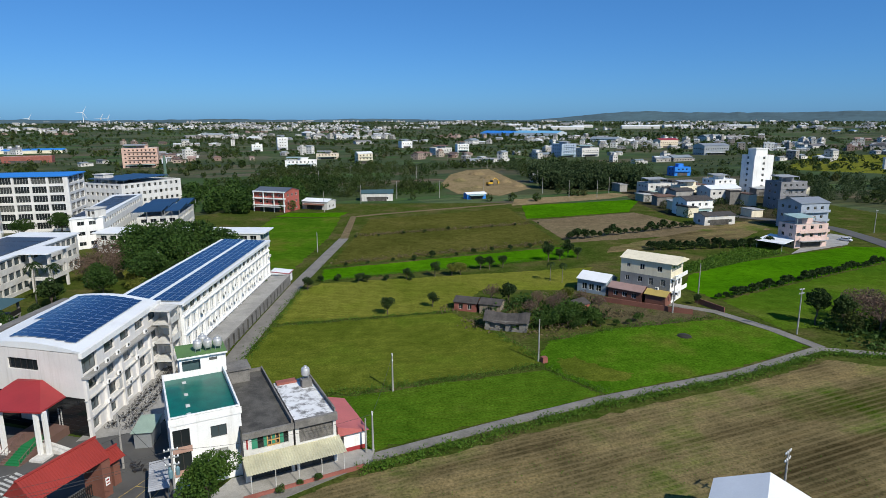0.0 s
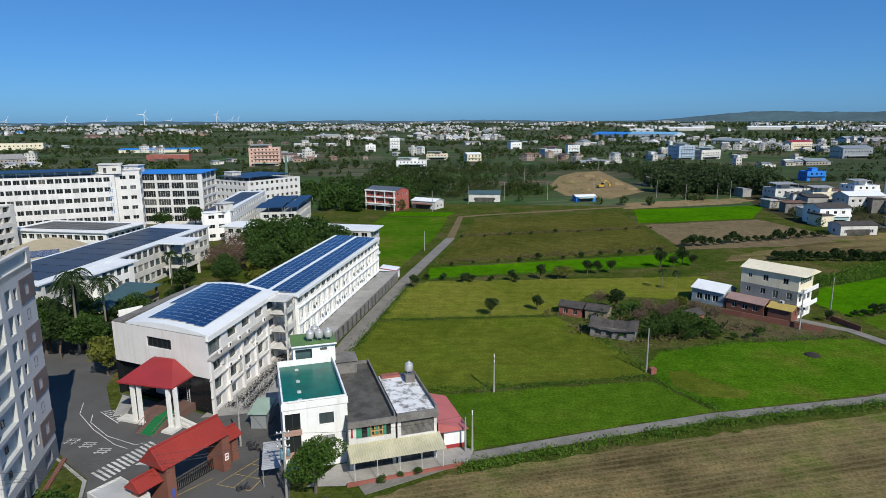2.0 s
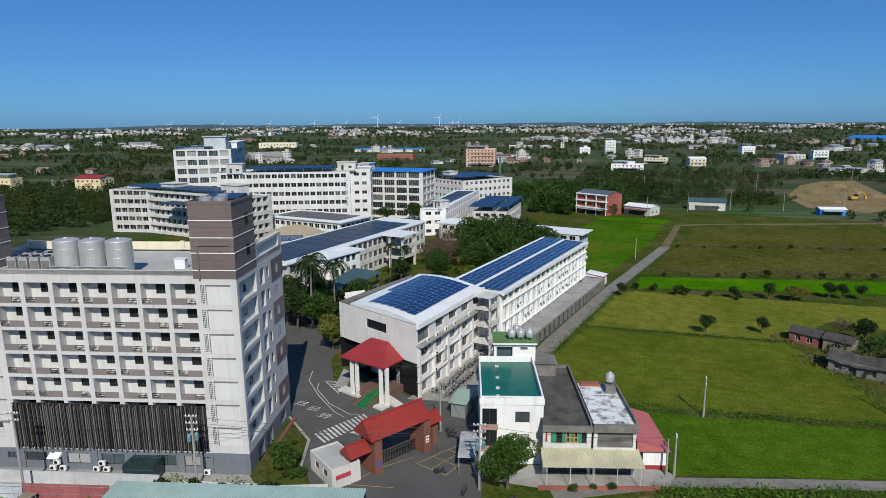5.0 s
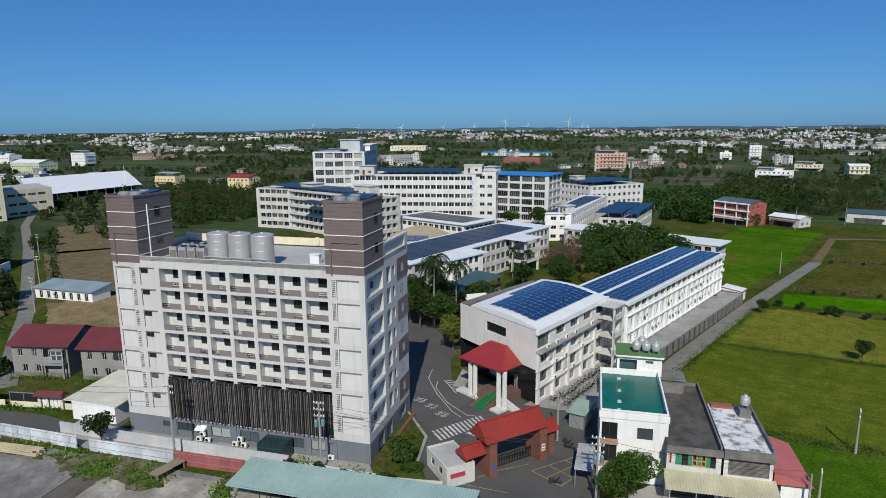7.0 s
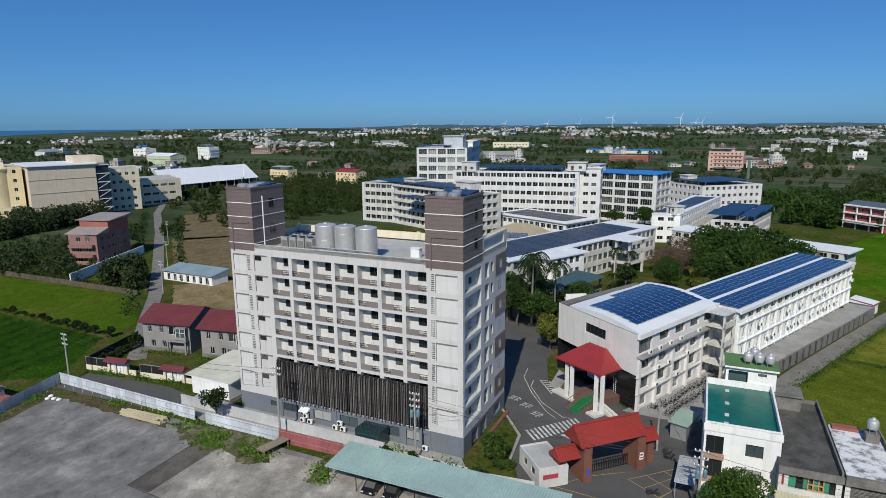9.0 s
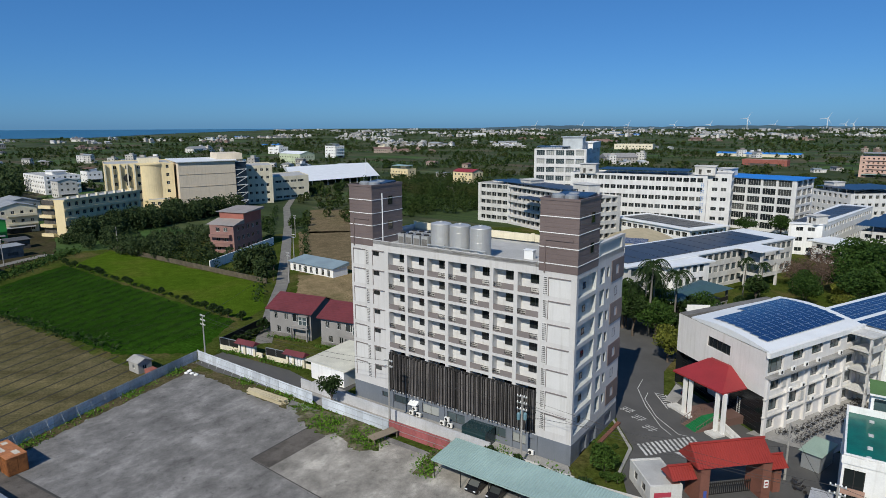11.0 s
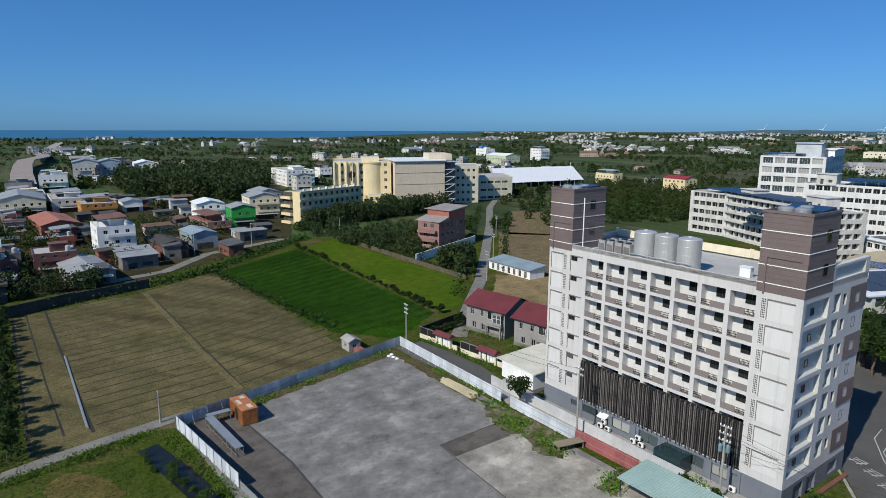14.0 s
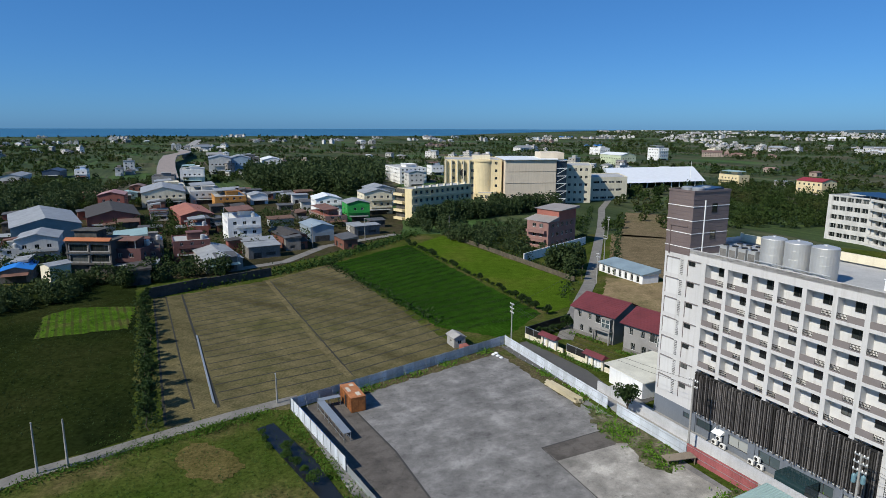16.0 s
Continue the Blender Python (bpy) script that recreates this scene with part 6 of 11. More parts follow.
for k in range(38):
    x = -0.3 + k * 0.33
    g.add([(x, 0.0, 3.75), (x + 0.165, 0.0, 3.83), (x + 0.33, 0.0, 3.75), (x, -3.4, 3.0), (x + 0.165, -3.4, 3.08), (x + 0.33, -3.4, 3.0)], [(0, 3, 4, 1), (1, 4, 5, 2)])
g.weld = True
part("roof_sheet", g, surface("cream_plastic_sheet", (0.55, 0.52, 0.36), 0.5, streak=False, amount=0.25), aw)
for k in range(5):
    part("post", Geo().tube((0.2 + k * 2.9, -3.2, 0.0), (0.2 + k * 2.9, -3.2, 3.05), 0.05, 6), WHITE_OLD, aw)
sh = building("small_annex", "small pink-roofed annex with white wall", spot(-13.6, 77.2, 27), rect(3.0, 10.0), 3.0, WHITE, 1, 0, (1.4, 2.4, 1.2, 0.9), (0,), roof=None, category="annex", panes=4, frame_mat=FRAME_WHITE)
part("roof", Geo().prism([(-1.0, -0.6), (3.5, -0.6), (3.5, 10.3), (-1.0, 10.3)], 2.95, [4.4, 3.0, 3.0, 4.4]), surface("faded_pink_roof", (0.46, 0.13, 0.12), 0.6), sh)
part("skirting", Geo().box(-0.03, -0.05, 0, 3.03, 0, 0.7), RED_ROOF, sh)
lt = thing("lean_to", "pale grey corrugated lean-to roof beside the white house", "lean-to", spot(-34.3, 64.4, 23.6))
g = Geo()
g.weld = True
for k in range(32):
    y0, y1 = k * 0.194, (k + 1) * 0.194
    z0, z1 = 2.6 + y0 * 0.065 + 0.07 * (k % 2), 2.6 + y1 * 0.065 + 0.07 * ((k + 1) % 2)
    g.add([(0, y0, z0), (2.3, y0, z0), (2.3, y1, z1), (0, y1, z1), (0, y0, z0 - 0.03), (2.3, y0, z0 - 0.03), (2.3, y1, z1 - 0.03), (0, y1, z1 - 0.03)], [(0, 1, 2, 3), (7, 6, 5, 4), (1, 5, 6, 2), (4, 0, 3, 7)])
part("roof_sheet", g, surface("weathered_zinc_sheet", (0.42, 0.43, 0.45), 0.5, 0.2, amount=0.3), lt)
for x, y in ((0.15, 0.25), (2.15, 0.25), (0.15, 5.95)):
    part("post", Geo().box(x - 0.05, y - 0.05, 0, x + 0.05, y + 0.05, 2.6 + y * 0.065), GALV, lt)
single("garden_wall", Geo().beam((-24, 66.4, 0), (-10.4, 73.6, 0), 0.25, 0.55), BRICK_RED, "low red brick wall before the houses", "wall")
patch("pavement", [(-29, 65.5), (-24, 66.6), (-9.8, 74.2), (-9.5, 78), (-13, 78), (-27, 71)], 0.14, CONCRETE, "concrete apron before the old houses", "pavement")

# ---- farther school blocks ----
def rack(poly, h, label, mat=None, rows=5, lift=0.3):
    """A raised solar deck: posts and rows of panels."""
    t = thing("solar_deck", label, "solar panels", group="school roof solar decks")
    a, b, c, d = [Vector(p) for p in poly]
    for k in range(rows):
        f0, f1 = k / rows, (k + 0.94) / rows
        q = [a.lerp(d, f0), b.lerp(c, f0), b.lerp(c, f1), a.lerp(d, f1)]
        part("solar_table", Geo().prism([tuple(p) for p in q], h + 1.4, [h + 1.5, h + 1.5, h + 1.5 + lift, h + 1.5 + lift]), mat or SOLAR_DULL, t)
    n = max(2, int((b - a).length / 4))
    for i in range(n + 1):
        for e, f in ((a, b), (d, c)):
            p = e.lerp(f, i / n)
            part("post", Geo().box(p.x - 0.08, p.y - 0.08, h - 0.3, p.x + 0.08, p.y + 0.08, h + 1.45), GALV, t)
    return t


def local(x, y, turn, pts):
    c, s = math.cos(radians(turn)), math.sin(radians(turn))
    return [(x + c * u - s * v, y + s * u + c * v) for u, v in pts]


building("classroom_block", "long white classroom block with rows of windows", spot(-220, 189, 33), rect(58, 19), 24.1, SCHOOL_WHITE, 6, 0.6, (2.25, 2.75, 1.2, 1.8), (0, 2), far=True, category="school building", depth=0.3)
rack(local(-220, 189, 33, rect(38, 14, 12, 3)), 24.1, "blue solar deck on the classroom block roof")
building("classroom_wing", "white end wing with pale blue wall writing", spot(-171.2, 220.3, 33), rect(9, 18, 0, 2.5), 25.0, SCHOOL_WHITE, 6, 0.6, (2.2, 3.4, 1.0, 1.5), (0, 1), far=True, category="school building")
BLUE_INK = surface("pale_blue_writing", (0.22, 0.32, 0.50), 0.7)
wr = thing("wall_writing", "tall pale blue upright writing on the white wall", "sign")
for k in range(5):
    z = 8.5 + k * 2.7
    for x0, q0, x1, q1 in ((55.6, z + 1.5, 57.0, z + 1.7), (55.6, z + 0.75, 57.0, z + 0.92), (55.7, z, 55.9, z + 1.5), (56.55, z + 0.1, 56.75, z + 1.75)):
        part("stroke", Geo().box(x0, -0.08, q0, x1, -0.02, q1), BLUE_INK, wr, m=spot(-220, 189, 33))
building("classroom_block", "white classroom block with a window grid and bright blue roof", spot(-190.5, 241.3, 13), rect(40, 20), 22.3, SCHOOL_WHITE, 6, 0.4, (5.3, 6.2, 0.7, 2.7), (0, 1), glass=GLASS, roof="slab", roof_mat=BLUE_ROOF, over=0.7, far=True, category="school building", panes=5, depth=0.5)
building("classroom_block", "white five-storey classroom block with balconies", spot(-252.4, 159.6, 21), rect(18.5, 12), 18.3, WHITE_OLD, 5, 0, (2.7, 3.1, 1.25, 1.9), far=True, category="school building", depth=0.6)
lb = building("classroom_block", "white classroom block with open corridors", spot(-235, 166.5, 0.5), rect(56, 13), 17.6, WHITE_OLD, 5, 0, (2.9, 3.3, 1.1, 2.0), far=True, category="school building", depth=1.4)
for f in range(6):
    part("corridor_ledge", Geo().box(-0.5, -1.2, f * 3.45 + 0.1, 56.5, -0.05, f * 3.45 + 0.95), WHITE_OLD, lb)
rack(local(-235, 166.5, 0.5, rect(55, 12, -14, -1)), 17.8, "blue solar deck on the corridor block roof")
rack(local(-214, 158, 0.5, rect(26, 6, -4, 0)), 13.0, "lower blue solar deck beside the corridor block", rows=3)
fw = building("library_tower", "tall white school tower with banded windows", spot(-254, 194, 40), rect(26, 52), 33.5, SCHOOL_WHITE, 8, 0, (4.1, 4.9, 0.9, 2.6), (0,), glass=GLASS_PALE, far=True, category="school building", panes=4, depth=0.5)
part("penthouse", Geo().box(13, 6, 33, 23, 16, 39).box(12.4, 5.4, 39, 23.6, 16.6, 39.4), surface("grey_metal_cladding", (0.48, 0.52, 0.54), 0.5), fw)
part("roof_wing", Geo().box(21, 18, 33, 26.5, 50, 36).box(20.6, 17.5, 36, 27, 50.5, 36.3), WHITE, fw)
for k in range(9):
    for f in range(8):
        part("window", shared("libwin", lambda: far_window(1.5, 2.3, 2, FRAME_WHITE, GLASS_PALE)), None, fw, m=wall_pose((26, 0), (26, 52), 4 + k * 5, 1.0 + f * 4.19, -0.06))
rack(local(-254, 194, 40, rect(16, 8, 1, 1)), 33.0, "solar deck on the school tower roof", rows=2)
building("classroom_block", "white classroom block with solar roof and small windows", spot(-176, 302, -20), [(0, 0), (25, 0), (29, 34), (4, 35)], 14.5, SCHOOL_WHITE, 4, 0, (1.7, 3.2, 1.2, 1.6), (0, 1), far=True, category="school building", depth=0.5)
rack([(-174, 303), (-152, 295), (-143, 324), (-165, 332)], 14.6, "solar deck on the cream school block", rows=6)
building("stair_block", "white school block with a dark solar roof", None, [(-129, 211), (-121, 217.5), (-138.5, 284), (-150, 280)], 10.8, WHITE, 3, 0, (2.2, 3.6, 1.2, 1.4), (0, 1), roof="slab", roof_mat=ALU, far=True, category="school building")
rack([(-130, 214), (-124, 219), (-138, 278), (-146, 275)], 9.8, "flat dark solar deck on the stair block", SOLAR_DARK, rows=8, lift=0.0)
building("classroom_block", "low white school wing with open frames", None, [(-119, 238), (-105, 243), (-112, 276), (-126, 272)], 7.4, WHITE_OLD, 2, 0, (2.2, 3.4, 1.2, 1.5), far=True, category="school building", depth=0.6)
rack([(-120, 236), (-110, 240), (-117, 274), (-127, 270)], 8.0, "blue solar deck over the low school wing", rows=3, lift=0.9)
rack([(-109, 240), (-104, 242), (-111, 276), (-116, 274)], 8.0, "narrow blue solar deck over the low school wing", rows=2, lift=0.9)
building("covered_walk_block", "low two-storey school block with a pale roof sheet", None, [(-118, 207), (-62, 206), (-62, 217), (-118, 219)], 6.6, WHITE_OLD, 2, 0, (2.2, 3.2, 1.1, 1.6), roof="slab", roof_mat=ALU, over=1.2, far=True, category="school building", depth=0.5)
mb = building("classroom_block", "three-storey school block with a solar roof and white eaves", None, [(-112, 113.5), (-108.5, 113), (-112.5, 187), (-131, 188), (-128, 115)], 10.2, WHITE_OLD, 3, 0, (2.3, 2.8, 1.0, 1.9), (1,), roof="slab", roof_mat=ALU, over=1.0, category="school building", depth=0.4, glass=GLASS_PALE)
rack([(-127, 116), (-111, 115), (-114.5, 180), (-129.5, 181)], 9.2, "dark flat solar deck on the three-storey block", SOLAR_DARK, rows=10, lift=0.0)
pj = building("school_annex", "white annex with a projecting white roof", None, [(-109, 124), (-104.8, 125), (-104.2, 137.5), (-109.4, 138)], 9.8, WHITE, 3, 0, (1.7, 2.4, 1.1, 1.8), (1,), roof="slab", roof_mat=ALU, over=1.2, category="school building", depth=0.35, glass=GLASS_PALE)
tw = thing("open_stair", "open concrete stair tower of the school block", "stair tower")
for x, y in ((-108, 158), (-103.6, 158.5), (-103.9, 166), (-108.2, 166)):
    part("post", Geo().box(x - 0.3, y - 0.3, 0, x + 0.3, y + 0.3, 10.4), WHITE_OLD, tw)
for z in (3.2, 6.6):
    part("landing", Geo().prism([(-110, 158), (-103.4, 158), (-103.6, 166.3), (-110.3, 166.3)], z, z + 0.3), WHITE_OLD, tw)
    part("balustrade", Geo().beam((-103.5, 158, z), (-103.7, 166.2, z), 0.15, 1.1), WHITE_OLD, tw)
part("roof", Geo().prism([(-110.5, 157), (-102.6, 157), (-102.8, 167), (-110.8, 167)], 10.4, 10.7), ALU, tw)
building("garden_block", "two-storey school block with a flat white-edged roof", spot(-187, 184.5, 0), rect(38, 20), 7.6, WHITE, 2, 0, (2.5, 3.0, 1.0, 1.8), roof="slab", roof_mat=ALU, over=1.0, far=True, category="school building", depth=0.6)
rack(local(-187, 184.5, 0, rect(32, 14, 3, 3)), 6.7, "dark solar deck on the garden block", SOLAR_DARK, rows=4, lift=0.0)
pav = thing("pavilion", "open pavilion with a dark teal hipped roof", "pavilion")
pp = [(-95.6, 109.2), (-91.0, 110.6), (-93.2, 130.8), (-101.6, 130.8)]
part("roof", Geo().prism([(-96.4, 108.8), (-90.4, 110.2), (-92.4, 131.6), (-102.4, 131.6)], 6.2, 7.5, top=[(-95.0, 113.5), (-93.0, 114), (-95.6, 127.5), (-98.4, 127.5)]), TEAL_DARK, pav, "dark teal metal roof")
for x, y in ((-95.4, 109.8), (-91.4, 110.8), (-92.0, 117.5), (-92.6, 124), (-93.4, 130.4), (-101, 130.4), (-98.6, 120)):
    part("post", Geo().box(x - 0.2, y - 0.2, 0, x + 0.2, y + 0.2, 6.3), CONCRETE_MID, pav)
part("floor", Geo().prism(pp, 3.0, 3.3), CONCRETE, pav)
part("balustrade", Geo().beam((-95.6, 109.2, 3.3), (-91.0, 110.6, 3.3), 0.1, 1.0).beam((-91.0, 110.6, 3.3), (-93.2, 130.8, 3.3), 0.1, 1.0), DARK_METAL, pav, "dark railing")
# Dark slot at the hole backs paints the store's inner shade.
part("store_wall", Geo().wall((-95.2, 110.4), (-92.0, 111.4), 0, 3.0, [(0.6, 1.6, 0.8, 2.2)], 0.3, back_m=1).wall((-92.0, 111.4), (-94.0, 129.8), 0, 3.0, [(1.0 + 3 * q, 2.8 + 3 * q, 0.8, 2.3) for q in range(6)], 0.3, back_m=1), [WHITE_OLD, CONCRETE_DARK], pav)
single("white_screen_wall", Geo().beam((-86.2, 107.6, 0), (-83.6, 111.6, 0), 0.3, 7.2).prism([(-86.2, 107.6), (-83.6, 111.6), (-84.8, 112.6), (-87.4, 108.6)], 5.8, 6.0), WHITE, "plain white screen wall", "wall")
ah = thing("arched_hall", "hall with an arched tan roof and a small solar patch", "hall")
g = Geo()
g.weld = True
for i in range(12):
    f0, f1 = i / 12, (i + 1) / 12
    a_, c_ = Vector((-146, 136)).lerp(Vector((-128, 150)), f0), Vector((-146, 136)).lerp(Vector((-128, 150)), f1)
    z0, z1 = 5.0 + 3.4 * math.sin(math.pi * f0), 5.0 + 3.4 * math.sin(math.pi * f1)
    g.add([(a_.x, a_.y, z0), (c_.x, c_.y, z1), (c_.x - 22, c_.y + 28, z1), (a_.x - 22, a_.y + 28, z0), (a_.x, a_.y, 0), (c_.x, c_.y, 0)], [(0, 1, 2, 3), (1, 0, 4, 5)])
part("roof", g, surface("tan_roof_sheet", (0.50, 0.41, 0.25), 0.6), ah, "arched tan roof")
part("solar_patch", Geo().prism([(-141, 143), (-135, 147.5), (-141, 155), (-147, 150.5)], 8.3, 8.55), SOLAR, ah, "small solar patch")
for x, y, tn, w, d, z, h in ((-216, 191, 33, 7, 6, 23.6, 4.2), (-176, 218, 33, 8, 7, 24.4, 3.6), (-186, 246, 13, 6, 7, 22.4, 3.2), (-231, 169, 0.5, 8, 7, 17.2, 3.6), (-196, 170, 0.5, 9, 6, 17.2, 4.4), (-172, 306, -20, 6, 6, 14.0, 4.0), (-126, 216, -15, 4, 5, 10.9, 3.0)):
    rh_ = thing("roof_room", "white stair room on the school roof", "roof room", spot(x, y, tn, z), "roof stair heads")
    # Openings are backed in dark colour to hold their inner shade.
    part("wall", Geo().wall((0, 0), (w, 0), 0, h, [(w * 0.2, w * 0.2 + 1.1, 0.3, 2.4), (w * 0.6, w * 0.6 + 1.4, 1.1, 2.2)], 0.3, back_m=1).wall((w, 0), (w, d), 0, h).wall((w, d), (0, d), 0, h).wall((0, d), (0, 0), 0, h), [WHITE_OLD, CONCRETE_DARK], rh_)
    part("roof", Geo().box(-0.4, -0.4, h, w + 0.4, d + 0.4, h + 0.25), WHITE_OLD, rh_)


# ---- houses of the hamlet and the village ----
HOUSES = []


def house(x, y, turn, w, d, h, floors, wall, roof, roof_mat, label):
    near = math.hypot(x, y) < 330
    HOUSES.append((x, y, math.hypot(w, d) / 2))
    if y < -25 and roof_mat is ALU and wall is not WHITE:
        roof_mat = SHEET
    b = building("house", label, spot(x, y, turn), rect(w, d, -w / 2, -d / 2), h, wall, floors, 0, (1.3, 3.5, 1.0, 1.25) if h / floors > 2.4 else (1.0, 3.3, 0.8, 0.9), roof=roof, roof_mat=roof_mat, pitch=0.13,
                 parapet=0.6, over=0.4, far=True, category="house", glass=GLASS if near else GLASS, group="village houses")
    if roof == "flat" and floors > 1:
        part("roof_hut", Geo().box(-w * 0.1, -d * 0.1, h - 0.5, w * 0.22, d * 0.3, h + 2.0).box(-w * 0.13, -d * 0.13, h + 2.0, w * 0.25, d * 0.33, h + 2.15), wall, b)
    if floors > 1:
        for f in range(1, floors):
            part("floor_band", Geo().box(-w / 2 - 0.06, -d / 2 - 0.12, h / floors * f - 0.15, w / 2 + 0.06, -d / 2 - 0.01, h / floors * f + 0.1), wall, b)
    rng = np.random.default_rng(int(abs(x * 7 + y * 13)))
    a, back = radians(turn), Vector((-x, -y)).normalized()
    faces = sorted(((Vector((math.cos(a + q), math.sin(a + q))).dot(back), q) for q in (0, math.pi / 2, math.pi, -math.pi / 2)), reverse=True)
    street = faces[0][1]
    wide, deep = (d, w) if street in (0, math.pi) else (w, d)
    turn_to = Matrix.Rotation(street + math.pi / 2, 4, "Z")
    if floors > 1 and rng.uniform() < 0.75:
        k0 = rng.uniform(0.0, 0.25)
        for f in range(1, floors):
            z = h / floors * f
            part("balcony", Geo().box(-wide * (0.5 - k0), -deep / 2 - 1.1, z - 0.14, wide * 0.48, -deep / 2 - 0.01, z).box(-wide * (0.5 - k0), -deep / 2 - 1.1, z, wide * 0.48, -deep / 2 - 0.98, z + 0.85), wall, b, m=turn_to)
    # Dark sheet on the wall holds the shade of an open front.
    part("shop_front", Geo().box(-wide * 0.32, -deep / 2 - 0.05, 0.05, wide * 0.3, -deep / 2 - 0.01, min(2.4, h * 0.7)), CONCRETE_DARK, b, "dark sheet for the shade of an open ground floor", m=turn_to)
    if rng.uniform() < 0.6:
        part("awning", Geo().prism([(-wide * 0.42, -deep / 2 - 2.2), (wide * 0.4, -deep / 2 - 2.2), (wide * 0.4, -deep / 2 - 0.02), (-wide * 0.42, -deep / 2 - 0.02)], min(2.5, h * 0.72), [min(2.5, h * 0.72) + q for q in (0.06, 0.06, 0.5, 0.5)]), (SHEET, TEAL_ROOF, RUST_SHEET, GALV)[int(rng.integers(4))], b, m=turn_to)
    if roof == "flat" and rng.uniform() < 0.7:
        x0, x1, y0, y1 = -w * 0.46, w * rng.uniform(0.0, 0.4), -d * 0.44, d * rng.uniform(0.1, 0.42)
        part("roof_shelter", Geo().prism([(x0, y0), (x1, y0), (x1, y1), (x0, y1)], h + 2.2, [h + 2.28, h + 2.28, h + 2.9, h + 2.9]), (SHEET, RUST_SHEET, TEAL_ROOF, SHEET)[int(rng.integers(4))], b, "sheet roof on posts over the roof terrace")
        for px, py in ((x0, y0), (x1, y0), (x1, y1), (x0, y1)):
            part("post", Geo().box(px - 0.08, py - 0.08, h - 0.4, px + 0.08, py + 0.08, h + 2.25), GALV, b)
    if roof == "flat" and near:
        tank_ = part("roof_tank", Geo().lathe(w * 0.36, d * 0.3, [(0.5, h - 0.5), (0.75, h - 0.4), (0.75, h + 1.3), (0.4, h + 1.55), (0.1, h + 1.6)], 14), STEEL, b, "steel roof water tank")
    return b


house(125.1, 366.6, 14, 15.2, 12.1, 7.2, 2, WHITE_OLD, "flat", ROOF_GREY, "grey-green two-storey farmhouse among the village plots")
house(117.7, 290.0, 14, 13.8, 11.1, 7.3, 2, WHITE, "gable", TILE_ROOF_GREY, "white two-storey house with grey tiled roof")
house(140.4, 352.8, 14, 17.4, 8.7, 7.0, 2, CREAM_PALE, "flat", ROOF_GREY, "pale terrace of village houses")
house(147.8, 330.6, 14, 18.7, 11.2, 8.0, 2, WHITE_OLD, "gable", ALU, "white house with a pale sheet roof")
house(165.2, 370.5, 14, 14.3, 11.4, 9.0, 3, WHITE, "flat", ALU, "white flat-roofed village house")
building("tower_house", "tall white tower house with a stair window strip", spot(186.5, 369.5, 14), rect(13.2, 10.6, -6.6, -5.3), 23.0, WHITE, 7, 0, (1.6, 9.0, 1.0, 1.5), (0, 3), roof="flat", far=True, category="house")
single("roof_room", Geo().box(-4, -3, 22.5, 4, 3.5, 26.5).box(-4.4, -3.4, 26.5, 4.4, 3.9, 26.9), WHITE, "white stair room on the tower house roof", "roof room", spot(186.5, 369.5, 14))
house(171.3, 308.8, 14, 15.3, 10.7, 13.8, 4, surface("grey_tile_wall", (0.22, 0.22, 0.23), 0.6), "flat", ROOF_GREY, "dark grey tiled house with white window bands")
house(148.4, 252.9, 14, 13.6, 12.3, 11.0, 3, surface("blue_grey_cladding", (0.34, 0.39, 0.46), 0.5), "gable", GALV, "blue-grey steel clad house")
house(128.0, 216.7, 14, 13.5, 8.1, 8.3, 3, surface("pink_paint", (0.68, 0.50, 0.45), 0.75, streak=True), "flat", ROOF_GREY, "pink and white three-storey house")
house(116.7, 263.1, 14, 14.9, 7.5, 4.1, 1, WHITE_OLD, "gable", TILE_ROOF_GREY, "small white house with a low grey roof")
house(-82.7, 306.8, -20, 18.0, 12.0, 9.9, 3, surface("brick_red_paint", (0.36, 0.09, 0.07), 0.75), "gable", surface("blue_grey_tile", (0.09, 0.11, 0.14), 0.6), "red brick three-storey house with blue-grey roof")
rh = thing("house_veranda", "white veranda with columns before the red house", "veranda", spot(-82.7, 306.8, -20))
for z in (3.1, 6.4, 9.6):
    part("band", Geo().box(-9.2, -7.2, z, 9.2, -5.9, z + 0.5), WHITE, rh)
for x in (-8.9, -3.2, 2.8, 8.5):
    part("column", Geo().box(x, -7.0, 0, x + 0.4, -6.6, 9.6), WHITE, rh)
house(-62.9, 312.5, -20, 14.2, 8.5, 4.0, 1, WHITE_OLD, "gable", ALU, "white workshop with a curved sheet roof")
house(-36.6, 344.6, 5, 17.2, 10.3, 4.4, 1, WHITE_OLD, "gable", TEAL_DARK, "white bungalow with a dark teal roof")
house(18.1, 350.2, 20, 11.4, 5.7, 2.9, 1, BLUE_ROOF, "gable", ALU, "blue and white site hut")
house(69.7, 443.3, 20, 12.9, 7.7, 4.8, 1, WHITE_OLD, "gable", ALU, "open white shed among the village plots")
house(-284.7, 589.5, 20, 30.2, 18.1, 18.2, 5, surface("salmon_paint", (0.60, 0.40, 0.32), 0.75), "flat", ROOF_GREY, "salmon five-storey apartment house")
house(-133.8, 589.3, 10, 28.7, 14.4, 6.3, 2, WHITE, "flat", ROOF_GREY, "white two-storey farmhouse among the village plots")
house(-129.3, 701.5, 10, 24.6, 14.8, 6.2, 2, BEIGE_PANEL, "flat", ROOF_GREY, "beige farmhouse among the village plots")
house(-79.9, 631.1, 25, 15.0, 12.0, 10.1, 3, CREAM_PALE, "gable", ALU, "pale cream three-storey house")
house(-57.3, 962.0, 25, 17.5, 14.0, 10.2, 2, WHITE, "flat", ROOF_GREY, "white two-storey house among the village plots")
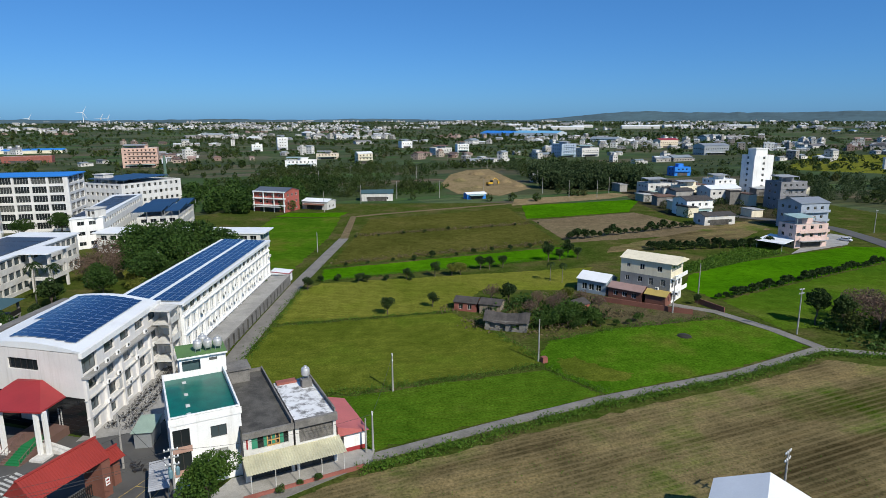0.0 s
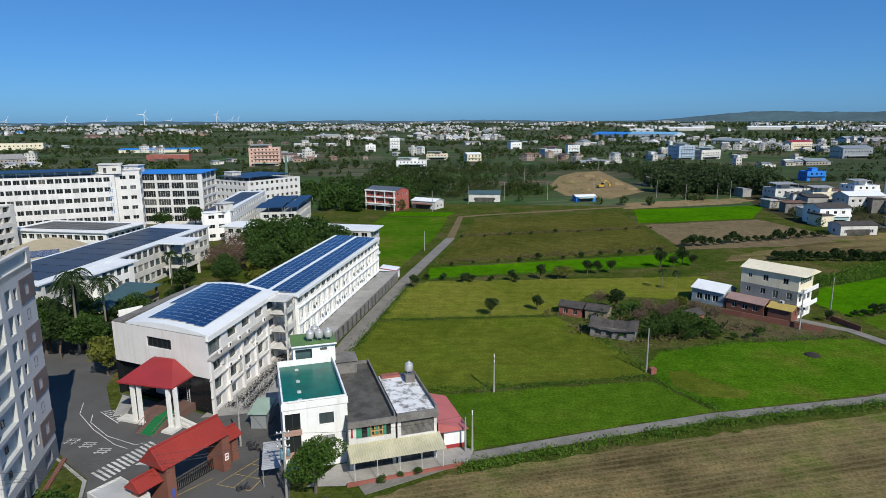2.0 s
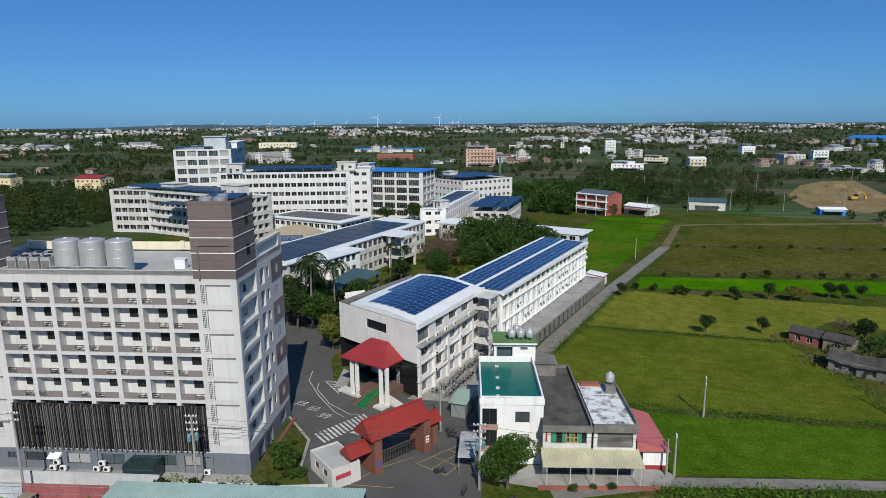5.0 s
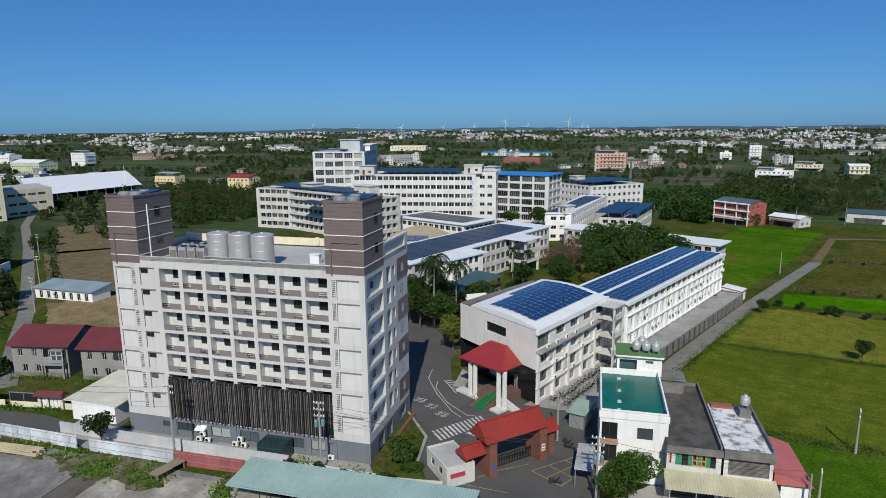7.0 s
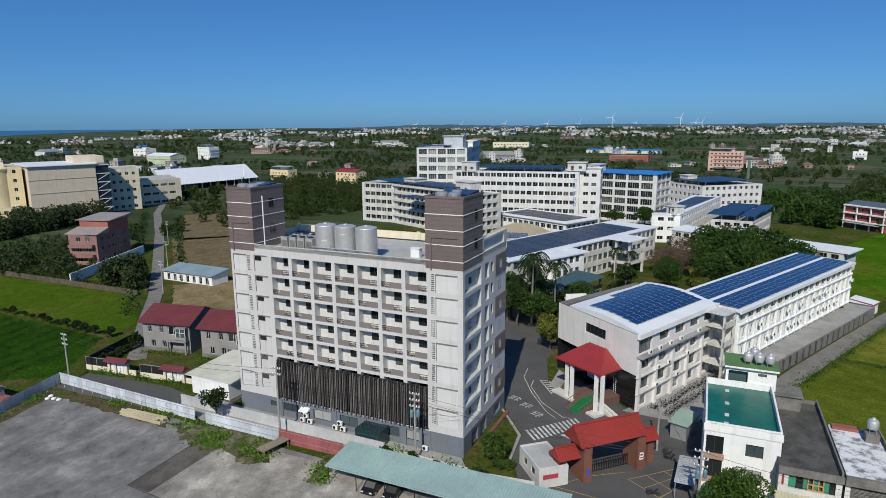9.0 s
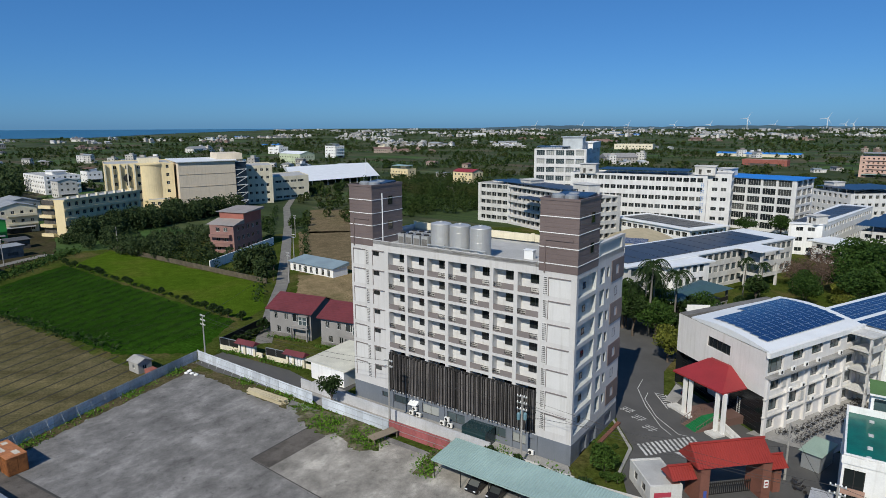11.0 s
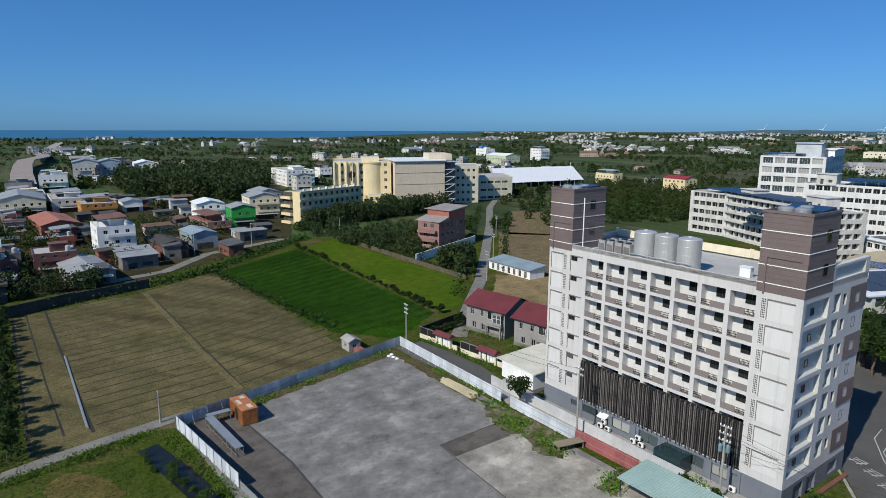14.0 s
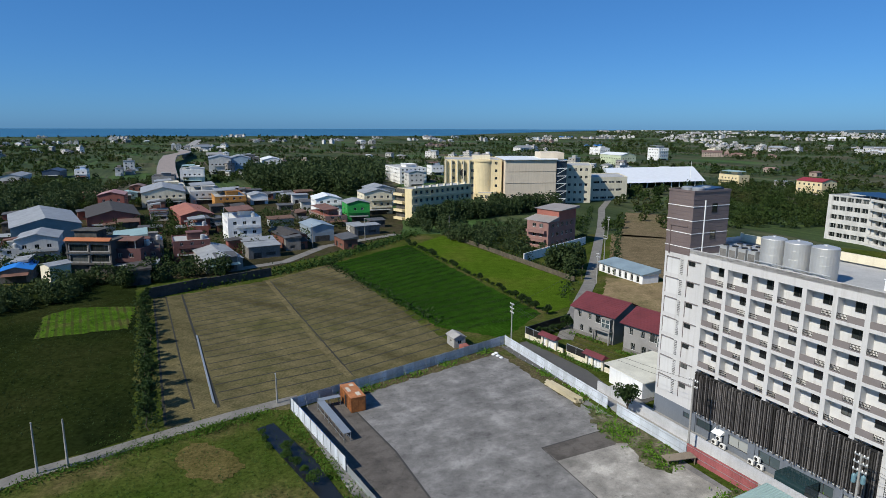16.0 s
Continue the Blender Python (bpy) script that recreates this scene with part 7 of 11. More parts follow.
house(-2.4, 774.1, 25, 22.2, 17.8, 8.9, 2, WHITE_OLD, "flat", ROOF_GREY, "white village house among the village plots")
house(25.5, 831.5, 15, 15.7, 12.5, 11.0, 3, WHITE, "flat", ROOF_GREY, "white village house among the village plots")
house(139.5, 722.8, 30, 21.0, 18.0, 15.5, 4, surface("blue_grey_factory", (0.38, 0.46, 0.55), 0.5), "flat", ROOF_GREY, "blue-grey factory block among the village plots")
house(167.4, 735.5, 30, 26.4, 18.4, 10.3, 2, WHITE_OLD, "flat", ROOF_GREY, "white factory house among the village plots")
house(335.7, 944.3, 20, 32.7, 16.3, 11.6, 2, BEIGE_PANEL, "gable", RED_ROOF, "beige hall with a red roof")
house(327.3, 763.5, 20, 37.7, 18.9, 11.3, 2, GALV, "gable", GALV, "grey steel workshop hall")
house(185.5, 488.2, 14, 14.1, 9.9, 7.0, 2, BLUE_ROOF, "flat", BLUE_ROOF, "bright blue roofed shed")
house(-230.8, 902.2, 20, 14.5, 13.0, 18.3, 4, WHITE, "flat", ROOF_GREY, "tall narrow white house")
house(-259.0, 873.0, 20, 14.3, 12.8, 9.3, 2, WHITE, "flat", ROOF_GREY, "small white two-storey house")
house(-434.4, 654.3, 20, 45.8, 13.7, 6.9, 1, BRICK_RED, "flat", ROOF_GREY, "brick farm buildings among the village plots")
house(-241.1, -78.0, 25.5, 17.5, 12.2, 10.9, 3, WHITE, "flat", ALU, "white three-storey corner house")
house(-200.6, -74.0, 31, 26.2, 11.1, 4.0, 1, CONCRETE, "gable", SHEET, "long white workshop with a sheet roof")
house(-211.4, -86.3, 25.5, 13.0, 11.7, 7.2, 3, surface("maroon_brick_wall", (0.16, 0.07, 0.06), 0.8), "flat", ROOF_GREY, "dark brick terrace house")
def dark_terrace():
    """Three storeys of sooty concrete frames, wide framed windows, an orange tiled eave and a roof garden."""
    b = thing("terrace_house", "dark concrete terrace house with an orange tiled eave", "house", spot(-187.0, -114.6, 88))
    HOUSES.append((-190, -108, 9))
    W, D, H = 14.0, 11.0, 10.4
    sooty, pale = surface("sooty_frame_concrete", (0.085, 0.080, 0.075), 0.85, streak=True, amount=0.3), surface("pale_window_surround", (0.34, 0.33, 0.31), 0.8)
    holes = [(0.9 + i * 6.6, 6.5 + i * 6.6, 3.9 + f * 3.3, 6.0 + f * 3.3) for i in range(2) for f in range(2)] + [(0.8, 6.4, 0.1, 2.7), (7.4, 13.2, 0.1, 2.7)]
    # Hole backs coloured dark for the shade within.
    part("front_wall", Geo().wall((0, 0), (W, 0), 0, H, holes, 0.5, back_m=1), [sooty, CONCRETE_DARK], b)
    put_windows(b, (0, 0), (W, 0), holes[:4], 0.4, 4, FRAME_DARK, GLASS)
    for h0, h1, g0, g1 in holes[:4]:
        part("window_surround", Geo().wall((h0 - 0.3, -0.12), (h1 + 0.3, -0.12), g0 - 0.3, g1 + 0.3, [(0.3, h1 - h0 + 0.3, g0, g1)], 0.12, back=False), pale, b)
    for x in (0.0, 6.75, 13.5):
        part("pier", Geo().box(x, -0.3, 0, x + 0.5, 0, H), sooty, b)
    for z in (3.1, 6.5, 9.8):
        part("ledge", Geo().box(-0.1, -0.7, z, W + 0.1, -0.02, z + 0.3), sooty, b)
    part("side_wall", Geo().wall((W, 0), (W, D), 0, H).wall((W, D), (0, D), 0, H).wall((0, D), (0, 0), 0, H, [(3, 4.4, 4, 5.4), (3, 4.4, 7.3, 8.7)], 0.3), sooty, b)
    part("roof", Geo().box(0, 0, H - 0.3, W, D, H), CONCRETE_DARK, b)
    part("eave", Geo().prism([(-0.2, -1.1), (W + 0.2, -1.1), (W + 0.2, 0.4), (-0.2, 0.4)], H + 0.05, [H + 0.15, H + 0.15, H + 1.0, H + 1.0]), surface("orange_eave_tile", (0.42, 0.14, 0.05), 0.6, island=0.1), b, "orange tiled eave")
    part("roof_hut", Geo().box(1.0, 3.0, H, 8.0, 8.5, H + 2.6).box(0.4, 2.4, H + 2.6, 9.0, 9.2, H + 2.8), CONCRETE_DARK, b)
    return b


dark_terrace()
house(-193.5, -97.5, 88, 9.5, 9.0, 7.6, 2, surface("dark_maroon_tile_wall", (0.11, 0.045, 0.042), 0.7), "flat", CONCRETE_DARK, "dark maroon tiled terrace house")
house(-206.1, -103.1, 25.5, 29.7, 14.9, 6.4, 2, surface("dark_red_wall", (0.13, 0.06, 0.05), 0.8), "flat", CONCRETE_DARK, "dark red terrace houses")
house(-206.6, -97.7, 25.5, 8.9, 7.1, 7.7, 3, CONCRETE_MID, "flat", BLUE_ROOF, "narrow house with a blue roof cover")
house(-172.3, -109.3, -30, 5.9, 4.7, 6.5, 1, CREAM_PALE, "gable", ALU, "cream shed with a pale sheet roof")
house(-208.9, -136.8, 25.5, 15.3, 12.2, 8.2, 2, WHITE_OLD, "gable", ALU, "white two-storey house with sheet roof")
house(-243.3, -157.0, 35, 44.3, 22.2, 8.9, 1, surface("teal_cladding", (0.20, 0.28, 0.29), 0.5), "gable", SHEET, "large teal steel hall")
house(-201.3, -141.7, 25.5, 7.1, 5.7, 5.6, 2, WHITE_OLD, "flat", ALU, "white house edge with a sheet roof")
house(-181.2, -125.8, 25.5, 13.5, 8.1, 3.7, 1, CONCRETE_MID, "gable", BLUE_ROOF, "low shed with a blue sheet roof")
house(-288.6, -153.9, 30, 41.5, 20.8, 5.8, 1, BRICK_RED, "gable", TILE_ROOF_GREY, "old red brick farmhouses")
house(-334.8, -176.8, 20, 15.7, 12.6, 9.0, 2, BRICK_RED, "gable", surface("pinkish_sheet", (0.40, 0.22, 0.20), 0.6), "reddish brick house with a faded roof")
house(-369.4, -185.4, 30, 10.4, 8.3, 6.0, 2, surface("teal_cladding_pale", (0.30, 0.42, 0.42), 0.5), "gable", TEAL_ROOF, "small teal clad house")
house(-367.5, -164.4, 25, 38.2, 22.9, 8.1, 2, CREAM_PALE, "gable", ALU, "cream village house with a pale gable")
house(-401.3, -175.5, 25, 31.3, 18.8, 7.8, 3, CREAM_PALE, "flat", ROOF_GREY, "cream school-like village house")
house(-380.8, -145.0, 25, 35.6, 17.8, 7.4, 2, WHITE_OLD, "flat", ROOF_GREY, "white village row house")
house(-362.6, -124.3, 25, 28.1, 16.9, 6.1, 2, surface("orange_wall", (0.50, 0.24, 0.06), 0.8), "flat", ROOF_GREY, "orange walled village house")
house(-367.8, -108.6, 25, 14.3, 10.0, 5.3, 1, ALU, "gable", ALU, "pale steel shed among the village plots")
house(-302.6, -138.0, 25, 10.8, 8.6, 5.0, 1, BRICK_RED, "flat", ALU, "red brick hut with a white roof")
house(-296.1, -119.6, 30, 35.8, 14.3, 5.2, 1, BRICK_RED, "gable", surface("terracotta_sheet", (0.36, 0.14, 0.09), 0.7), "low brick house with terracotta roof")
house(-259.9, -102.9, 25, 13.3, 8.0, 4.3, 1, BRICK_RED, "flat", ALU, "low brick shed with a white roof")
house(-236.5, -59.0, 32, 18.3, 9.2, 4.7, 1, BRICK_BROWN, "gable", TILE_ROOF_GREY, "old brick farmhouse with a dark tiled roof")
house(-229.3, -53.5, 32, 6.6, 5.3, 3.0, 1, BRICK_BROWN, "gable_y", TILE_ROOF_GREY, "small old brick outhouse")
house(-249.7, -50.3, 28, 15.8, 9.5, 5.9, 1, surface("blue_grey_shed", (0.30, 0.36, 0.40), 0.5), "gable", surface("blue_grey_sheet", (0.28, 0.34, 0.38), 0.5), "blue-grey workshop among the village plots")
house(-290.5, -53.1, 28, 25.9, 10.4, 5.2, 2, surface("brown_render", (0.28, 0.19, 0.15), 0.8), "flat", BRICK_RED, "brown two-storey row house")
house(-316.7, -58.5, 20, 16.1, 12.9, 9.4, 3, WHITE, "gable", ALU, "white house with a bright sheet roof")
house(-302.8, -41.4, 20, 13.6, 10.9, 8.8, 2, surface("bright_green_wall", (0.03, 0.32, 0.06), 0.6), "gable", ALU, "cream and bright green walled house")
house(-328.1, -34.7, 20, 16.5, 14.9, 11.2, 3, CREAM_PALE, "gable", ALU, "cream house with a white gable roof")
house(-364.2, -36.2, 20, 19.0, 15.2, 9.8, 3, GALV, "gable", ALU, "grey steel gabled house")
house(-520.3, -28.9, 20, 44.4, 22.2, 12.7, 4, WHITE, "flat", ROOF_GREY, "white long apartment block")
house(-473.5, -19.8, 20, 12.8, 11.5, 11.0, 3, WHITE_OLD, "gable", GALV, "grey gabled house among the village plots")
house(-597.1, -4.6, 20, 14.8, 11.8, 9.0, 2, WHITE, "flat", ROOF_GREY, "white stepped house among the village plots")
house(-877.9, 306.4, 20, 23.4, 16.4, 17.0, 4, WHITE, "flat", ROOF_GREY, "white four-storey house among the village plots")
house(-778.4, 221.8, 20, 43.5, 21.7, 11.6, 2, surface("pale_green_hall", (0.52, 0.58, 0.40), 0.7), "gable", ALU, "pale green factory hall")
house(-999.1, 438.0, 20, 16.2, 13.0, 11.5, 3, CREAM_PALE, "flat", ROOF_GREY, "small cream house among the village plots")
house(-490.8, 233.0, 20, 20.7, 10.3, 8.8, 2, CREAM, "flat", ROOF_GREY, "yellow two-storey house among the village plots")
house(-405.7, 247.2, 20, 18.8, 13.1, 10.9, 3, CREAM, "gable", RED_ROOF, "yellow house with a red roof")
house(-610.2, -215.0, 20, 33.4, 20.0, 15.0, 2, WHITE_OLD, "gable", GALV, "pale farmhouse with a steel roof")
house(-468.1, -207.2, 20, 25.7, 15.4, 8.7, 2, CONCRETE, "flat", TILE_ROOF_GREY, "concrete house beside the bridge")
house(-625.7, -200.6, 20, 33.1, 19.8, 14.3, 2, surface("blue_hall", (0.34, 0.44, 0.52), 0.5), "gable", ALU, "blue-grey warehouse among the village plots")
house(-653.7, -199.1, 20, 22.9, 18.3, 13.9, 3, CONCRETE_MID, "flat", ROOF_GREY, "grey concrete house shell")
house(-678.8, -183.6, 20, 39.7, 19.8, 10.1, 1, WHITE, "gable", ALU, "white warehouse with a sheet roof")
house(-506.9, -201.1, 20, 29.9, 18.0, 11.2, 2, WHITE, "flat", ROOF_GREY, "white and blue village house")
house(-534.0, -306.4, 20, 11.7, 9.4, 8.6, 2, WHITE, "flat", BLUE_ROOF, "white house with a blue roof")
house(-504.1, -342.8, 20, 34.8, 13.9, 5.7, 1, WHITE_OLD, "gable", ALU, "pale sheds among the village plots")
house(-550.6, -340.1, 20, 27.0, 13.5, 6.3, 1, surface("dark_blue_shed", (0.06, 0.09, 0.14), 0.5), "gable", surface("dark_blue_sheet", (0.05, 0.07, 0.11), 0.5), "dark blue shed among the village plots")
house(-406.3, -197.8, 20, 12.3, 8.6, 6.6, 2, BRICK_BROWN, "gable", surface("brown_sheet", (0.22, 0.14, 0.10), 0.6), "brown roofed house among the village plots")
house(-1049.3, 267.7, 20, 30.7, 18.4, 11.5, 2, WHITE, "flat", ROOF_GREY, "white factory house among the village plots")


def fill(poly, count, seed, turn, walls, roofs, label, w0=5, w1=12, h0=2.6, h1=5.2):
    """Low sheds and lean-tos that crowd the gaps between the houses."""
    rng = np.random.default_rng(seed)
    xs, ys = [p[0] for p in poly], [p[1] for p in poly]
    made = 0
    for _ in range(count * 40):
        x, y = rng.uniform(min(xs), max(xs)), rng.uniform(min(ys), max(ys))
        inside = sum((poly[i][1] > y) != (poly[i - 1][1] > y) and x < (poly[i - 1][0] - poly[i][0]) * (y - poly[i][1]) / (poly[i - 1][1] - poly[i][1]) + poly[i][0] for i in range(len(poly))) % 2
        w, d, h = rng.uniform(w0, w1), rng.uniform(w0 * 0.7, w1 * 0.6), rng.uniform(h0, h1)
        if not inside or any(math.hypot(x - a, y - b) < 0.55 * (r + max(w, d) / 2) for a, b, r in HOUSES):
            continue
        HOUSES.append((x, y, math.hypot(w, d) / 2))
        wm, rm = walls[rng.integers(len(walls))], roofs[rng.integers(len(roofs))]
        s = thing("shed", label, "shed", spot(x, y, turn + rng.choice([0, 90]) + rng.uniform(-6, 6)), "village sheds")
        # Hole backs take the dark slot, painting shade into the openings.
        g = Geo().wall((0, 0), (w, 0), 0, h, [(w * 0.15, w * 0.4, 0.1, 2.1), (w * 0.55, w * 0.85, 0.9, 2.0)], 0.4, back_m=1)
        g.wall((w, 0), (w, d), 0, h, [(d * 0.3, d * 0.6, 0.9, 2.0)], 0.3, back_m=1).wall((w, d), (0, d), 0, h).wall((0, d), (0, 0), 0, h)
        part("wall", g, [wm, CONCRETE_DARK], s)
        up = rng.uniform(0.1, 0.9)
        part("roof", Geo().prism([(-0.4, -0.5), (w + 0.4, -0.5), (w + 0.4, d + 0.4), (-0.4, d + 0.4)], h, [h + 0.15, h + 0.15, h + 0.15 + up, h + 0.15 + up]), rm, s)
        made += 1
        if made == count:
            break


BROWN_SHEET = surface("rusty_roof_sheet", (0.17, 0.095, 0.06), 0.75, amount=0.35, stain=0.5)
GREY_DARK = surface("sooty_roof_sheet", (0.10, 0.10, 0.10), 0.7, amount=0.35, stain=0.4)
fill([(-176, -112), (-186, -64), (-215, -45), (-262, -22), (-330, -30), (-410, -95), (-440, -205), (-330, -225), (-215, -180)], 72, 41, 26, (CONCRETE_MID, BRICK_BROWN, WHITE_OLD, CONCRETE_DARK, BRICK_RED), (SHEET, BROWN_SHEET, GREY_DARK, TILE_ROOF_GREY, GREY_DARK, SHEET), "low weathered shed crowded among the village houses")
fill([(108, 285), (150, 262), (168, 285), (200, 345), (200, 380), (112, 386), (106, 330)], 22, 43, 14, (WHITE_OLD, CONCRETE, CREAM_PALE, CONCRETE_MID), (SHEET, ROOF_GREY, BROWN_SHEET, TILE_ROOF_GREY), "pale low house crowded in the hamlet", 7, 13, 3.4, 7.2)
cp = thing("car_canopy", "white sheet canopy beside the pink house", "canopy")
part("roof", Geo().prism([(115.5, 205), (126, 215), (120, 223), (109, 213)], 2.7, [2.75, 3.1, 3.1, 2.75]), ALU, cp)
for x, y in ((115.3, 206), (124.5, 215), (119.5, 221.5), (110.2, 213)):
    part("post", Geo().box(x - 0.08, y - 0.08, 0, x + 0.08, y + 0.08, 2.75), GALV, cp)
dg = thing("excavator", "small yellow excavator on the dug earth", "excavator", spot(32, 418, 30))
dig = surface("excavator_yellow", (0.55, 0.33, 0.03), 0.5)
part("track", Geo().box(-2.2, -1.6, 0, 2.2, -0.8, 1.0), CONCRETE_DARK, dg), part("track", Geo().box(-2.2, 0.8, 0, 2.2, 1.6, 1.0), CONCRETE_DARK, dg)
part("body", Geo().box(-2.4, -1.4, 1.1, 1.2, 1.4, 2.4), dig, dg), part("cab", Geo().box(0.0, -1.3, 2.4, 1.4, 0.1, 3.6), GLASS, dg)
part("boom", Geo().tube((1.0, 0.6, 2.0), (4.2, 0.6, 4.8), 0.35, 6).tube((4.2, 0.6, 4.8), (7.0, 0.6, 3.0), 0.3, 6), dig, dg)
part("bucket", Geo().prism([(6.4, 0.1), (7.6, 0.1), (7.6, 1.1), (6.4, 1.1)], 0.9, 2.6), dig, dg)


def cream_house():
    """Three storeys, grey below and cream steel cladding above, low gable."""
    b = thing("cream_house", "cream steel clad three-storey house with a low gable", "house", spot(45.4, 153.6, -40))
    W, D, H = 12.8, 8.2, 10.2
    side = [(1.6, 2.5, 8.0, 9.0), (5.0, 6.2, 7.8, 9.2), (9.4, 10.6, 7.8, 9.2)]
    low = [(1.4, 2.4, 4.6, 5.8), (4.6, 5.8, 4.6, 6.0), (7.4, 8.6, 4.2, 6.0), (10.4, 11.6, 4.4, 6.0), (7.6, 9.0, 1.0, 2.6)]
    part("upper_wall", Geo().wall((0, 0), (W, 0), 6.6, H, side, 0.15).wall((W, 0), (W, D), 6.6, H, [(0.8, 7.4, 8.0, 9.6)], 0.2).wall((W, D), (0, D), 6.6, H).wall((0, D), (0, 0), 6.6, H, [(3, 4.2, 8, 9.2)], 0.15), CREAM_PALE, b, "pale cream steel cladding")
    part("lower_wall", Geo().wall((0, 0), (W, 0), 0, 6.6, low, 0.15).wall((W, D), (0, D), 0, 6.6).wall((0, D), (0, 0), 0, 6.6), surface("grey_render", (0.23, 0.24, 0.24), 0.8, streak=True), b, "grey rendered lower walls")
    front = [(1.0, 2.4, 3.9, 5.9), (3.2, 4.8, 3.9, 5.9), (5.6, 7.2, 3.9, 5.9), (1.0, 2.4, 0.6, 2.6), (3.4, 4.6, 0.2, 2.6), (5.8, 7.2, 0.8, 2.6)]
    part("front_wall", Geo().wall((W, 0), (W, D), 0, 6.6, front, 0.3), WHITE, b)
    put_windows(b, (0, 0), (W, 0), side + low, 0.14, 2, FRAME_WHITE, GLASS), put_windows(b, (W, 0), (W, D), front, 0.28, 2, FRAME_DARK, GLASS), put_windows(b, (W, 0), (W, D), [(0.8, 7.4, 8.0, 9.6)], 0.18, 6, FRAME_WHITE, GLASS_PALE)
    for z in (3.0, 6.4):
        part("balcony", Geo().box(W, 0, z, W + 1.3, D, z + 0.2).box(W + 1.15, 0, z + 0.2, W + 1.3, D, z + 1.0), WHITE, b)
    part("roof", Geo().add([(-0.3, -0.4, H), (W + 1.5, -0.4, H), (W + 1.5, D + 0.4, H), (-0.3, D + 0.4, H), (-0.3, D / 2, H + 1.3), (W + 1.5, D / 2, H + 1.3)], [(0, 1, 5, 4), (2, 3, 4, 5), (0, 4, 3), (1, 2, 5), (3, 2, 1, 0)]), CREAM_PALE, b, "pale cream sheet roof")
    return b


cream_house()
copy_thing(unit, spot(52.5, 146.3, -40, 3.6)), copy_thing(unit, spot(56.2, 143.2, -40, 3.2))
building("shed", "white sheet-roofed shed with glazed side", spot(35.5, 158.0, -40), rect(8, 6.5), 3.6, surface("glazed_shed_wall", (0.30, 0.36, 0.40), 0.4), 1, 0, (1.4, 2.0, 1.0, 1.6), roof="gable", roof_mat=ALU, over=0.3, far=True, category="shed")
building("shed", "brown-roofed low shed with wooden gate panels", spot(42.2, 152.2, -40), rect(8.6, 4.4), 2.8, BRICK_BROWN, 1, 0, (1.2, 2.4, 0.9, 1.2), roof="gable", roof_mat=surface("rosy_brown_sheet", (0.30, 0.20, 0.18), 0.6), over=0.3, far=True, category="shed")
building("shed", "small shed with an ochre yellow roof", spot(49.6, 146.2, -40), rect(5.0, 3.8), 2.7, BRICK_BROWN, 1, 0, roof="gable", roof_mat=surface("ochre_sheet", (0.45, 0.34, 0.10), 0.6), over=0.3, far=True, category="shed")
for a, b2 in (((40, 148), (54.5, 139)), ((54.5, 139), (58, 137.5)), ((62.5, 147.5), (66, 139))):
    single("garden_wall", Geo().beam((*a, 0), (*b2, 0), 0.25, 1.3), BRICK_BROWN, "brown brick garden wall", "wall")

# the ruined farm
ruin = thing("ruined_farmhouse", "ruined old farmhouse with a sagging dark tiled roof", "farmhouse", spot(9.0, 127.5, -14))
part("wall", Geo().wall((0, 0), (9, 0), 0, 2.4, [(1, 2.2, 0.6, 1.8), (3.2, 4.4, 0.0, 1.9), (5.6, 7.4, 0.5, 1.8)], 0.4).wall((9, 0), (9, 4.6), 0, 2.4).wall((9, 4.6), (0, 4.6), 0, 2.4).wall((0, 4.6), (0, 0), 0, 2.4), CONCRETE_MID, ruin)
g = Geo()
for i in range(12):
    for s_ in (0, 1):
        x0, x1 = -0.4 + i * 0.83, -0.4 + (i + 1) * 0.83
        sag = lambda x: -0.5 * math.sin(max(0, min(1, x / 9)) * math.pi) + 0.09 * math.sin(x * 5.1)
        y0, y1 = ((-0.5, 2.3), (2.3, 5.1))[s_]
        za, zb = ((2.3, 3.9), (3.9, 2.3))[s_]
        g.add([(x0, y0, za + sag(x0)), (x1, y0, za + sag(x1)), (x1, y1, zb + sag(x1)), (x0, y1, zb + sag(x0))], [(0, 1, 2, 3)])
part("roof", g, TILE_ROOF_GREY, ruin, "dark sagging tile roof")
part("gable", Geo().add([(9, 0, 2.4), (9, 4.6, 2.4), (9, 2.3, 3.8)], [(0, 1, 2)]), CONCRETE, ruin)
building("outhouse", "old red brick outhouse with dark tiles", spot(2.6, 141.5, -20), rect(5.5, 4), 2.2, BRICK_RED, 1, 0, (1.0, 2.2, 0.5, 1.2), roof="gable", roof_mat=TILE_ROOF_GREY, far=True, category="outhouse")
building("outhouse", "roofless timber-framed outhouse of the ruin", spot(8.5, 139.0, -20), rect(5, 4), 2.4, WOOD_OLD, 1, 0, (1.0, 2.2, 0.5, 1.2), roof="gable", roof_mat=TILE_ROOF_GREY, far=True, category="outhouse")
building("outhouse", "broken red brick gable hut", spot(31.0, 136.5, 40), rect(4.4, 4), 2.4, BRICK_RED, 1, 0, roof="gable", roof_mat=TILE_ROOF_GREY, far=True, category="outhouse")

# near roof at the edge of the ploughed field
wr_ = building("field_house", "house with a broad white sheet roof", spot(32.0, 54.6, -30), rect(10, 12, -5, -6), 5.2, WHITE_OLD, 2, 0, (1.4, 3.0, 1.0, 1.2), roof="gable_y", roof_mat=ALU, over=0.5, category="house")

# ---- the cream college ----
bh = building("college_hall", "tall cream college hall with a blank beige wall", None, [(-355.5, 37.5), (-360.5, 67.5), (-402, 74), (-398, 36)], 26.4, BEIGE_PANEL, 6, 0, (1.6, 4.2, 1.4, 2.0), (2,), roof="slab", roof_mat=ALU, over=0.9, far=True, category="school building")
